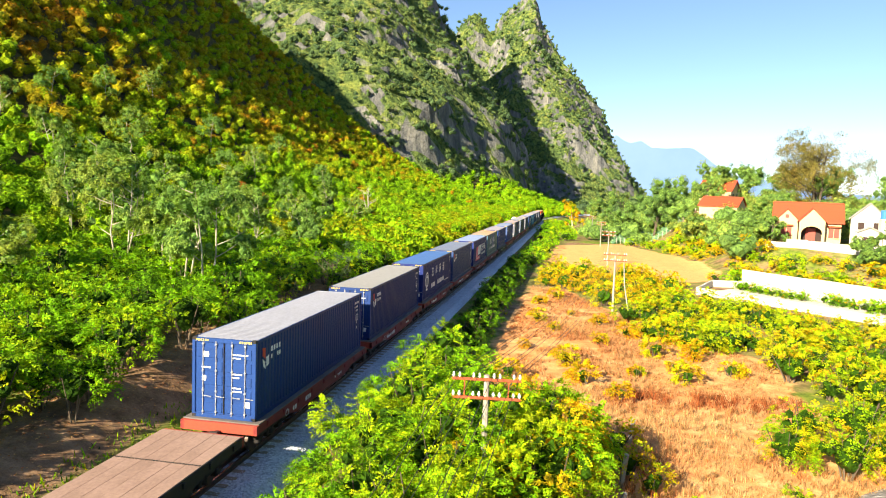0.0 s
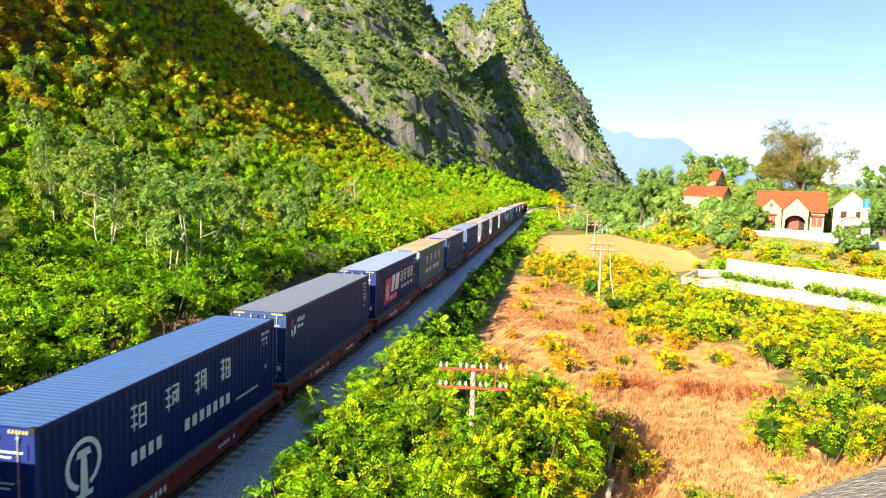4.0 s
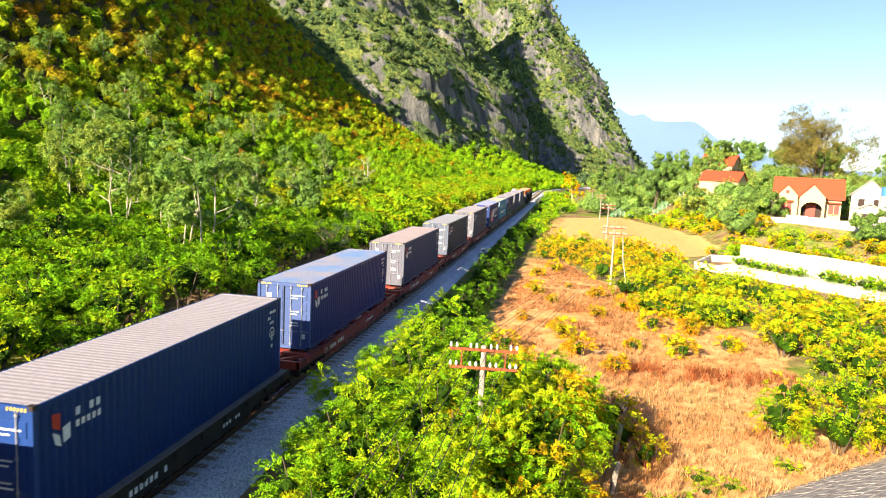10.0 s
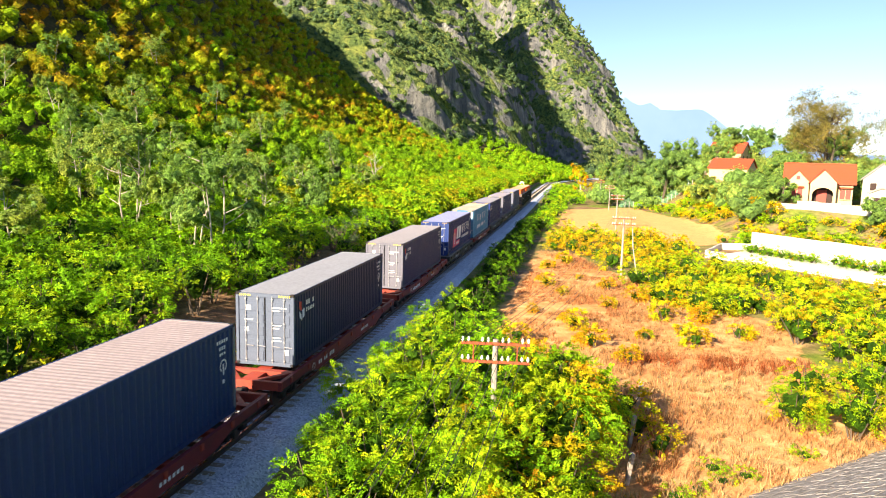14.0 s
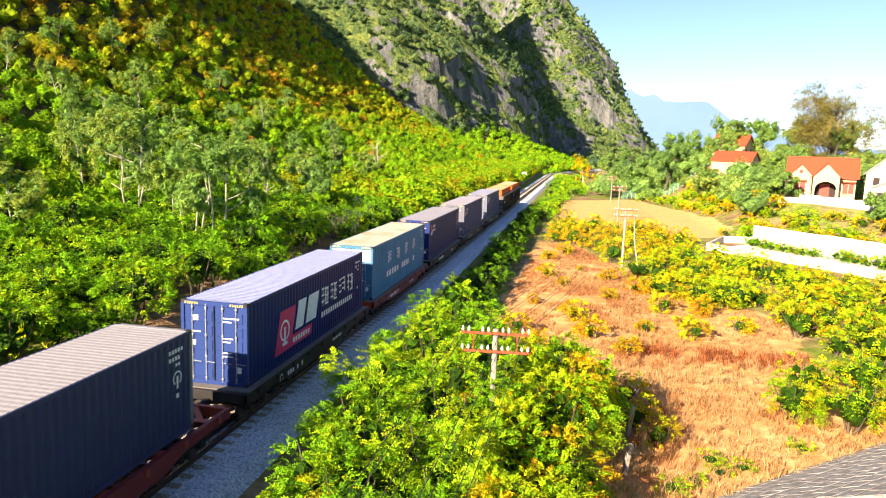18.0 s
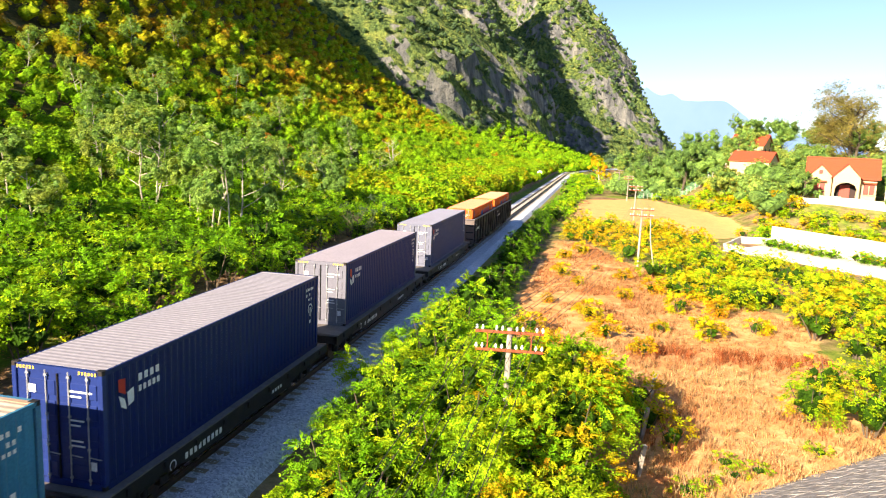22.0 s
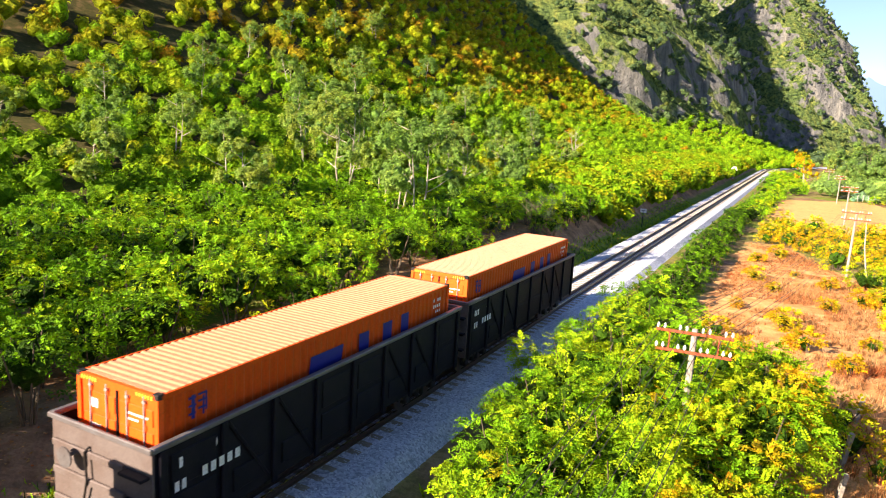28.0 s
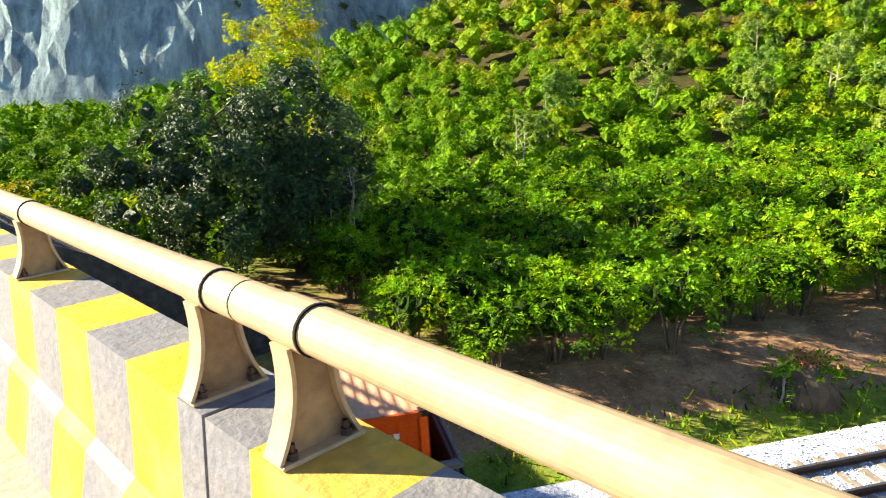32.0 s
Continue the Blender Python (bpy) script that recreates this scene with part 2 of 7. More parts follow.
def rock_material(name="limestone", light=1.0, green=1.1, haze_blue=0.0):
    m, n, l, b = nodes_of(name)
    co = n.new("ShaderNodeTexCoord").outputs["Object"]
    st = n.new("ShaderNodeMapping")
    st.inputs["Scale"].default_value = (1, 1, 0.16)
    l.new(co, st.inputs[0])
    streak = noise_node(n, l, 0.16, 7, 0.68, st.outputs[0])
    big = noise_node(n, l, 0.022, 5, 0.6, co)
    # The rock is shifted towards blue, which paints haze into its colour.
    rock = ramp_node(n, l, streak.outputs[0], [(p, (light * c[0] * (1 - 0.28 * haze_blue), light * c[1] * (1 - 0.10 * haze_blue), light * c[2])) for p, c in ((0.30, (0.075, 0.075, 0.08)), (0.46, (0.17, 0.165, 0.16)), (0.60, (0.28, 0.26, 0.23)), (0.76, (0.48, 0.45, 0.41)))]).outputs[0]
    veg = ramp_node(n, l, streak.outputs[0], [(0.32, (0.05, 0.09, 0.035)), (0.5, (0.12, 0.17, 0.045)), (0.68, (0.22, 0.24, 0.06))]).outputs[0]
    tuft = noise_node(n, l, 0.42, 6, 0.72, co)
    veg = mix_node(n, l, 1.0, veg, ramp_node(n, l, tuft.outputs[0], [(0.38, (0.28, 0.36, 0.42)), (0.52, (1.3, 1.3, 1.3)), (0.66, (2.2, 2.0, 1.6))]).outputs[0], "MULTIPLY")
    geo = n.new("ShaderNodeNewGeometry")
    sep = n.new("ShaderNodeSeparateXYZ")
    l.new(geo.outputs["Normal"], sep.inputs[0])
    mad = n.new("ShaderNodeMath")
    mad.operation = "MULTIPLY_ADD"
    l.new(big.outputs[0], mad.inputs[0])
    mad.inputs[1].default_value = green
    l.new(sep.outputs["Z"], mad.inputs[2])
    f = ramp_node(n, l, mad.outputs[0], [(0.92, (0, 0, 0)), (1.15, (1, 1, 1))]).outputs[0]
    l.new(mix_node(n, l, f, rock, veg), b.inputs["Base Color"])
    b.inputs["Roughness"].default_value = 0.95
    b.inputs["Specular IOR Level"].default_value = 0.1
    hsum = n.new("ShaderNodeMath")
    hsum.operation = "ADD"
    l.new(streak.outputs[0], hsum.inputs[0])
    l.new(tuft.outputs[0], hsum.inputs[1])
    bump_node(n, l, hsum.outputs[0], 1.0, 4.0, b)
    return m


def ballast_material():
    m, n, l, b = nodes_of("ballast")
    co = n.new("ShaderNodeTexCoord").outputs["Object"]
    vo = n.new("ShaderNodeTexVoronoi")
    vo.inputs["Scale"].default_value = 14.0
    l.new(co, vo.inputs["Vector"])
    sep = n.new("ShaderNodeSeparateColor")
    l.new(vo.outputs["Color"], sep.inputs[0])
    big = noise_node(n, l, 0.5, 4, 0.6, co)
    c = ramp_node(n, l, sep.outputs[0], [(0.0, (0.32, 0.35, 0.42)), (0.5, (0.55, 0.59, 0.68)), (1.0, (0.74, 0.77, 0.83))]).outputs[0]
    d = ramp_node(n, l, big.outputs[0], [(0.35, (0.84, 0.84, 0.87)), (0.65, (1.05, 1.05, 1.07))]).outputs[0]
    l.new(mix_node(n, l, 1.0, c, d, "MULTIPLY"), b.inputs["Base Color"])
    b.inputs["Roughness"].default_value = 0.9
    bump_node(n, l, vo.outputs["Distance"], 0.5, 0.04, b)
    return m


M_GROUND, M_ROCK, M_BALLAST = ground_material(), rock_material("limestone", 1.15, 1.15, 0.25), ballast_material()
# Left cliff: rock made paler and bluer, with haze painted in.
M_ROCK_HAZED = rock_material("hazed_limestone", 3.3, 0.40, 1.5)
rng = np.random.default_rng(7)


# ---- mesh helpers ----
def mesh_np(name, verts, faces, attrs=None, smooth=False):
    """A mesh from arrays: verts (n, 3), faces (m, 3 or 4)."""
    me = bpy.data.meshes.new(name)
    verts, faces = np.asarray(verts, np.float32), np.asarray(faces, np.int32)
    k = faces.shape[1]
    me.vertices.add(len(verts))
    me.vertices.foreach_set("co", verts.ravel())
    me.loops.add(faces.size)
    me.loops.foreach_set("vertex_index", faces.ravel())
    me.polygons.add(len(faces))
    me.polygons.foreach_set("loop_start", np.arange(0, faces.size, k, dtype=np.int32))
    me.polygons.foreach_set("use_smooth", np.full(len(faces), smooth))
    for key, values in (attrs or {}).items():
        me.attributes.new(key, "FLOAT", "POINT").data.foreach_set("value", np.asarray(values, np.float32))
    me.update()
    me.validate()
    return me


def put(name, me, material, parent=None, label=""):
    ob = new(name, me)
    if material is not None and not me.materials:
        me.materials.append(material)
    if parent is not None:
        ob.parent = parent
    if label:
        ob["label"] = label
    return ob


def part(name, bm, material, parent, label=""):
    me = bpy.data.meshes.new(name)
    bm.to_mesh(me)
    bm.free()
    return put(name, me, material, parent, label)


def box(bm, x0, x1, y0, y1, z0, z1, bevel=0.0):
    r = bmesh.ops.create_cube(bm, size=1.0, matrix=Matrix.LocRotScale(((x0 + x1) / 2, (y0 + y1) / 2, (z0 + z1) / 2), None, (x1 - x0, y1 - y0, z1 - z0)))
    if bevel:
        es = list({e for v in r["verts"] for e in v.link_edges})
        bmesh.ops.bevel(bm, geom=es, offset=bevel, segments=1, affect="EDGES")
    return bm


def rod(bm, a, b, r0, r1=None, seg=8):
    a, b = Vector(a), Vector(b)
    d = b - a
    m = Matrix.Translation((a + b) / 2) @ d.to_track_quat("Z", "Y").to_matrix().to_4x4()
    bmesh.ops.create_cone(bm, cap_ends=True, segments=seg, radius1=r0, radius2=r0 if r1 is None else r1, depth=d.length, matrix=m)
    return bm


def limb(bm, pts, radii, seg=7):
    """A tapered tube through points."""
    rings = []
    for i, p in enumerate(pts):
        d = (Vector(pts[min(i + 1, len(pts) - 1)]) - Vector(pts[max(i - 1, 0)])).normalized()
        u = d.orthogonal().normalized()
        w = d.cross(u)
        rings.append([bm.verts.new(Vector(p) + (u * math.cos(a) + w * math.sin(a)) * radii[i]) for a in (2 * math.pi * k / seg for k in range(seg))])
    for r0, r1 in zip(rings, rings[1:]):
        for k in range(seg):
            bm.faces.new((r0[k], r0[(k + 1) % seg], r1[(k + 1) % seg], r1[k]))
    bm.faces.new(rings[-1])
    bm.faces.new(rings[0][::-1])
    return bm


def sm(a, b, t):
    t = np.clip((t - a) / (b - a), 0, 1)
    return t * t * (3 - 2 * t)


def fbm(x, y, scale, seed=0, octaves=4):
    """Smooth value noise, -1 to 1, for arrays."""
    out, amp, tot = 0.0, 1.0, 0.0
    for o in range(octaves):
        gx, gy = np.asarray(x) / scale + 13.7 * seed + 5.1 * o, np.asarray(y) / scale - 7.3 * seed + 3.9 * o
        ix, iy = np.floor(gx), np.floor(gy)
        fx, fy = gx - ix, gy - iy
        fx, fy = fx * fx * (3 - 2 * fx), fy * fy * (3 - 2 * fy)

        def h(a, b):
            s = np.sin(a * 127.1 + b * 311.7 + seed * 74.7) * 43758.5453
            return (s - np.floor(s)) * 2 - 1
        v = (h(ix, iy) * (1 - fx) + h(ix + 1, iy) * fx) * (1 - fy) + (h(ix, iy + 1) * (1 - fx) + h(ix + 1, iy + 1) * fx) * fy
        out, tot, amp, scale = out + amp * v, tot + amp, amp * 0.5, scale * 0.5
    return out / tot


# ---- the land ----
RAIL_BEND = 290.0


def track_x(y):
    """Sideways place of the line: straight, then bending away past the far cutting."""
    return np.where(y > RAIL_BEND, (np.maximum(y, RAIL_BEND) - RAIL_BEND) ** 2 / 900.0, 0.0)


def height(x, y):
    x, y = np.asarray(x, float), np.asarray(y, float)
    c = x - track_x(np.minimum(y, 420))
    # left of the line: ditch, cut bank, plantation, hillside
    bank = 1.5 * sm(15, 40, y) + 0.3
    left = -0.75 + (bank + 0.75) * sm(3.6, 7.5, -c) + 0.9 * sm(8, 26, -c)
    u = np.maximum(-c - 24, 0)
    cap = 66 + 76 * sm(30, 150, y)
    ue = np.where(u > cap, cap + (u - cap) * -0.12, u)
    grow = 0.10 + 0.90 * sm(-28, 108, y) + 0.06 * sm(-34, -10, y) * (1 - sm(15, 45, y))
    hill = (0.22 * ue + 0.0042 * np.minimum(ue, 105) ** 2 + 0.8 * np.maximum(ue - 105, 0)) * grow * (1 - 0.93 * sm(322, 430, y + 0.12 * u))
    # Unseen higher shoulder, added so its shadow falls on the mountain.
    hill = hill + 34 * sm(180, 275, u) * (1 - sm(330, 520, u)) * sm(115, 205, y) * (1 - 0.97 * sm(322, 420, y + 0.12 * u))
    hill = hill * (1 + 0.10 * fbm(x, y, 46, 3)) + 0.9 * fbm(x, y, 17, 5) * sm(4, 30, u)
    left = left + np.maximum(hill, 0) + 24 * sm(6, 85, -c) * sm(345, 440, y) * (1 - sm(560, 700, y))
    # right of the line: slope down to the fields, village terrace beyond
    right = -0.6 - 1.0 * sm(3.2, 6.6, c) + 0.12 * fbm(x, y, 9, 2) * sm(6, 9, c)
    right = right + 5.1 * sm(32, 47, c) * sm(103, 121, y) * (1 - 0.35 * sm(200, 330, y))
    right = right + 4.5 * sm(138, 185, y) * sm(30, 52, c) * (1 - sm(260, 380, y))
    return np.where(c < 0, left, right)


def inside(x, y, poly):
    """How far inside a polygon, in metres, negative outside."""
    p = np.array(poly, float)
    hit, dist = np.zeros(np.shape(x), bool), np.full(np.shape(x), 1e9)
    for (ax, ay), (bx, by) in zip(p, np.roll(p, -1, 0)):
        cr = (ay > y) != (by > y)
        xi = (bx - ax) * (y - ay) / ((by - ay) if by != ay else 1e-9) + ax
        hit ^= cr & (x < xi)
        t = np.clip(((x - ax) * (bx - ax) + (y - ay) * (by - ay)) / ((bx - ax) ** 2 + (by - ay) ** 2), 0, 1)
        dist = np.minimum(dist, np.hypot(x - ax - t * (bx - ax), y - ay - t * (by - ay)))
    return np.where(hit, dist, -dist)


DRY = [(7.5, 84), (7.2, 60), (7.2, 44), (8, 36), (12, 34), (12.5, 24), (13, 10), (24, 12), (30, 24), (30, 36), (25.5, 41), (26, 49), (22.5, 58), (17, 68), (11.6, 84)]
WHEAT = [(8.5, 160), (24.8, 176), (33.8, 145), (36, 112), (29.4, 98), (23.8, 103), (8, 106)]
TEAL = [(25, 230), (52, 240), (43, 192), (23, 178)]


def axis(*spans):
    return np.unique(np.concatenate([np.linspace(a, b, n, endpoint=False) for a, b, n in spans]))


def build_ground():
    xs = axis((-2600, -400, 12), (-400, -120, 34), (-120, -40, 34), (-40, 45, 95), (45, 120, 28), (120, 400, 16), (400, 2601, 12))
    ys = axis((-2000, -300, 10), (-300, -60, 20), (-60, 5, 36), (5, 110, 120), (110, 360, 90), (360, 700, 24), (700, 3501, 16))
    gx, gy = np.meshgrid(xs, ys)
    gz = height(gx, gy)
    nx, ny = len(xs), len(ys)
    i = np.arange(nx * ny).reshape(ny, nx)
    f = np.stack([i[:-1, :-1], i[:-1, 1:], i[1:, 1:], i[1:, :-1]], -1).reshape(-1, 4)
    x, y = gx.ravel(), gy.ravel()
    wob = 1.4 * fbm(x, y, 6, 8)
    m_dry = sm(-1.5, 1.5, inside(x, y, DRY) + wob)
    m_wheat = sm(-1.5, 1.5, inside(x, y, WHEAT) + wob)
    m_soil = np.maximum(sm(4.2, 5.2, -x) * (1 - sm(8.5, 10.5, -x)) * sm(-20, 0, y), 0.8 * sm(2.0, 3.0, x) * (1 - sm(5.0, 7.0, x)) * 0.4)
    m_under_shade = 0.62 * sm(22, 32, -x)
    m_grass = np.maximum(np.maximum(sm(-2, 2, inside(x, y, TEAL)), sm(2.2, 2.8, -x) * (1 - sm(3.9, 4.6, -x))), 0.3 * sm(27, 32, x) * sm(98, 106, y))
    m_dry = np.maximum(m_dry, 0.9 * sm(-1.5, 1.5, inside(x, y, [(36, 99), (40, 104), (75, 92), (80, 84), (60, 84)]) + wob))
    me = mesh_np("ground", np.stack([x, y, gz.ravel()], 1), f, {"m_dry": m_dry, "m_wheat": m_wheat, "m_soil": m_soil, "m_grass": m_grass, "m_under_shade": m_under_shade}, True)
    tagged(put("ground", me, M_GROUND), "dry grass fields, bare soil and green hillside ground", "ground", kind="structure")


build_ground()


# ---- mountains ----
def mountain(name, label, x0, x1, y0, y1, step, shape, material):
    xs, ys = np.arange(x0, x1, step), np.arange(y0, y1, step)
    gx, gy = np.meshgrid(xs, ys)
    z = shape(gx, gy)
    # crags: the sheet leans and folds where it is steep
    dx = fbm(gx, gy + z * 0.7, 30, 21) * 9 * sm(5, 40, z) + fbm(gx, gy + z * 1.3, 9, 24) * 3 * sm(5, 40, z)
    dy = fbm(gx + z * 0.7, gy, 30, 22) * 9 * sm(5, 40, z) + fbm(gx + z * 1.3, gy, 9, 25) * 3 * sm(5, 40, z)
    nx, ny = len(xs), len(ys)
    i = np.arange(nx * ny).reshape(ny, nx)
    f = np.stack([i[:-1, :-1], i[:-1, 1:], i[1:, 1:], i[1:, :-1]], -1).reshape(-1, 4)
    v = np.stack([(gx + dx).ravel(), (gy + dy).ravel(), z.ravel()], 1)
    ob = put(name, mesh_np(name, v, f), material)
    tagged(ob, label, "mountain", kind="structure")
    return v


def tower(x, y, cx, cy, rx, ry, top, power=1.6, turn=0.0):
    a = math.radians(turn)
    u, v = (x - cx) * math.cos(a) + (y - cy) * math.sin(a), -(x - cx) * math.sin(a) + (y - cy) * math.cos(a)
    r = np.sqrt((u / rx) ** 2 + (v / ry) ** 2)
    return top * np.clip(1 - r ** power, -0.2, 1)


def rough(x, y, z, amp):
    return z + (fbm(x, y, 70, 31) * 1.0 + fbm(x, y, 24, 32) * 0.5 + 1.3 - 4.6 * np.abs(fbm(x, y, 85, 33))) * amp * sm(0, 60, z) - 6


def shape_near(x, y):
    z = np.maximum(tower(x, y, -150, 545, 148, 250, 244, 1.0), tower(x, y, -265, 570, 190, 160, 250, 1.1))
    return rough(x, y, z, 13)


def shape_far(x, y):
    z = np.maximum(tower(x, y, -52, 790, 160, 150, 240, 1.0), tower(x, y, -105, 790, 135, 140, 236, 1.0))
    return rough(x, y, z, 12)


def shape_left(x, y):
    z = np.maximum(tower(x, y, -470, -120, 130, 260, 190, 2.4, -38), tower(x, y, -400, 70, 105, 90, 125, 2.2))
    return rough(x, y, z, 10)


V_NEAR = mountain("mountain_near", "steep karst mountain with grey cliffs and green scrub", -470, 40, 300, 740, 3.8, shape_near, M_ROCK)
V_FAR = mountain("mountain_far", "tall pointed karst peak of bare limestone and scrub", -260, 120, 630, 950, 3.6, shape_far, M_ROCK)
V_LEFT = mountain("cliff_left", "grey streaked limestone cliff face behind the hillside", -630, -280, -390, 190, 3.6, shape_left, M_ROCK_HAZED)


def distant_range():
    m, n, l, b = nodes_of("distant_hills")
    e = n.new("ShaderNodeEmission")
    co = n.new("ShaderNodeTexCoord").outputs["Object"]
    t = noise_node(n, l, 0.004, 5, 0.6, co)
    # Haze is painted in: the range glows pale blue by emission.
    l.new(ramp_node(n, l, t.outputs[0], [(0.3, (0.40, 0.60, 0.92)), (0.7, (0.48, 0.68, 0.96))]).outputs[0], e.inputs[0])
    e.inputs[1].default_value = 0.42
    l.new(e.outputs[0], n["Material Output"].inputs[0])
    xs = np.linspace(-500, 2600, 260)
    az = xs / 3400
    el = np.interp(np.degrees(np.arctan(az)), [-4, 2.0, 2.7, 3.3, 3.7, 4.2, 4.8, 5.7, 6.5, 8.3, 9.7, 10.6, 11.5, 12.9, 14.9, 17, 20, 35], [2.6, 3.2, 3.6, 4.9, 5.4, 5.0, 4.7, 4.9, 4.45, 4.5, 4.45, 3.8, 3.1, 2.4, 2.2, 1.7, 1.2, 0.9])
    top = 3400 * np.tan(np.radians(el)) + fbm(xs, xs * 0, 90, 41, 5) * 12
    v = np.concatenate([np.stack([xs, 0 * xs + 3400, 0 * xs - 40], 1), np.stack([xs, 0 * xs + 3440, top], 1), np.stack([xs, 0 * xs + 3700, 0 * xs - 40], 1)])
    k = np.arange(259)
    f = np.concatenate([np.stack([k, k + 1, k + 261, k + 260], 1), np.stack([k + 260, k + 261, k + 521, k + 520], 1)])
    tagged(put("backdrop", mesh_np("backdrop", v, f, None, True), m), "distant mountain range with haze painted as a pale blue glow", "mountains", kind="structure")


distant_range()


# ---- foliage ----
def leaves(r, centres, spread, per, size, up=0.35, wide=0.6, out=None):
    """Leaf blades (four-cornered, folded) in clumps. Returns verts (4n, 3)."""
    c = np.repeat(centres, per, 0)
    n = len(c)
    sp = np.repeat(spread, per)[:, None] if np.ndim(spread) else spread
    d = r.normal(size=(n, 3))
    d /= np.linalg.norm(d, axis=1, keepdims=True) + 1e-9
    p = c + d * sp * (r.random((n, 1)) ** 0.45)
    nrm = d * (0.8 if out is None else 0.3) + r.normal(size=(n, 3)) * (0.45 if out is None else 0.30) + np.array([0, 0, up])
    if out is not None:
        nrm = nrm + np.repeat(out, per, 0) * 1.3
    nrm /= np.linalg.norm(nrm, axis=1, keepdims=True)
    t = np.cross(nrm, r.normal(size=(n, 3)))
    t /= np.linalg.norm(t, axis=1, keepdims=True) + 1e-9
    b = np.cross(nrm, t)
    L = size * (0.6 + 0.8 * r.random((n, 1)))
    w = L * wide
    fold = nrm * L * 0.12
    q = np.stack([p - t * L * 0.5, p + b * w * 0.5 + fold, p + t * L * 0.5 - nrm * L * 0.1, p - b * w * 0.5 + fold], 1)
    return q.reshape(-1, 3)


def quads(v):
    return np.arange(len(v)).reshape(-1, 4)


LUMP = np.array([[x, y, z] for x in (-1, 1) for y in (-1, 1) for z in (-1, 1)] + [[2, 0, 0], [-2, 0, 0], [0, 2, 0], [0, -2, 0], [0, 0, 2], [0, 0, -2]], float) / 1.85


def lump_faces():
    out = []
    for i in range(8, 14):
        for j in range(i + 1, 14):
            if abs(LUMP[i] @ LUMP[j]) < 1e-6:
                k = [q for q in range(8) if LUMP[q] @ LUMP[i] > 0 and LUMP[q] @ LUMP[j] > 0]
                f = [i, k[0], j, k[1]]
                n = np.cross(LUMP[f[1]] - LUMP[f[0]], LUMP[f[2]] - LUMP[f[0]])
                out.append(f if n @ (LUMP[i] + LUMP[j]) > 0 else f[::-1])
    return np.array(out)


LUMP_FACES = lump_faces()


def cores(r, centres, radii):
    """Uneven rounded lumps that close the crowns; dark tints on them paint in shade."""
    n = len(centres)
    v = LUMP[None] * radii[:, None, :] * r.uniform(0.75, 1.2, (n, 14, 1)) + centres[:, None, :]
    return v.reshape(-1, 3), (LUMP_FACES[None] + (np.arange(n) * 14)[:, None, None]).reshape(-1, 4)


def sprays(r, p, out, length, pairs=4, droop=0.35, flat=0.5):
    """Feathery compound leaves: leaflets in pairs along a drooping stalk."""
    n = len(p)
    a = out + r.normal(size=(n, 3)) * 0.55
    a[:, 2] = a[:, 2] * flat + 0.10
    a /= np.linalg.norm(a, axis=1, keepdims=True) + 1e-9
    b = np.cross(a, np.array([0, 0, 1.0]) + r.normal(size=(n, 3)) * 0.7)
    b /= np.linalg.norm(b, axis=1, keepdims=True) + 1e-9
    u = np.cross(b, a)
    L = (length * r.uniform(0.65, 1.35, n))[:, None]
    out_q = []
    for k in range(pairs):
        q = (k + 0.7) / pairs
        for s in (-1, 1):
            c = p + a * L * q - np.array([0, 0, 1.0]) * L * droop * q * q
            d = a * 0.75 + b * s * 0.8 + r.normal(size=(n, 3)) * 0.15 - np.array([0, 0, 0.18])
            d /= np.linalg.norm(d, axis=1, keepdims=True)
            w = np.cross(d, u + r.normal(size=(n, 3)) * 0.2)
            w /= np.linalg.norm(w, axis=1, keepdims=True) + 1e-9
            sz = L * 1.5 / pairs * (1.1 - 0.3 * q)
            out_q.append(np.stack([c, c + d * sz * 0.5 + w * sz * 0.26, c + d * sz - np.array([0, 0, 1.0]) * sz * 0.08, c + d * sz * 0.5 - w * sz * 0.26], 1))
    return np.stack(out_q, 1).reshape(-1, 3), pairs * 2


def crown_points(r, n, rx, ry, rz, low=-0.35, shell=0.55):
    """Clump centres on a lumpy, uneven crown."""
    d = r.normal(size=(n * 3, 3))
    d /= np.linalg.norm(d, axis=1, keepdims=True)
    d = d[d[:, 2] > low][:n]
    lump = 1 + 0.28 * np.sin(d[:, 0] * 4 + r.random() * 6) * np.cos(d[:, 1] * 5 + r.random() * 6)
    rad = (shell + (1 - shell) * r.random(len(d))) * lump
    return d * rad[:, None] * np.array([rx, ry, rz])


def lobed(r, centres, outward, per_lobe, size):
    """Leaf clumps over rounded lobes, so that a crown has bosses and deep gaps."""
    n = len(centres)
    d = r.normal(size=(n, per_lobe, 3))
    d /= np.linalg.norm(d, axis=2, keepdims=True)
    d += outward[:, None, :] * 0.75
    d /= np.linalg.norm(d, axis=2, keepdims=True)
    rad = size * r.uniform(0.7, 1.3, (n, 1, 1)) * r.uniform(0.75, 1.05, (n, per_lobe, 1))
    return (centres[:, None, :] + d * rad).reshape(-1, 3), (d * 0.8 + outward[:, None, :] * 0.35).reshape(-1, 3)


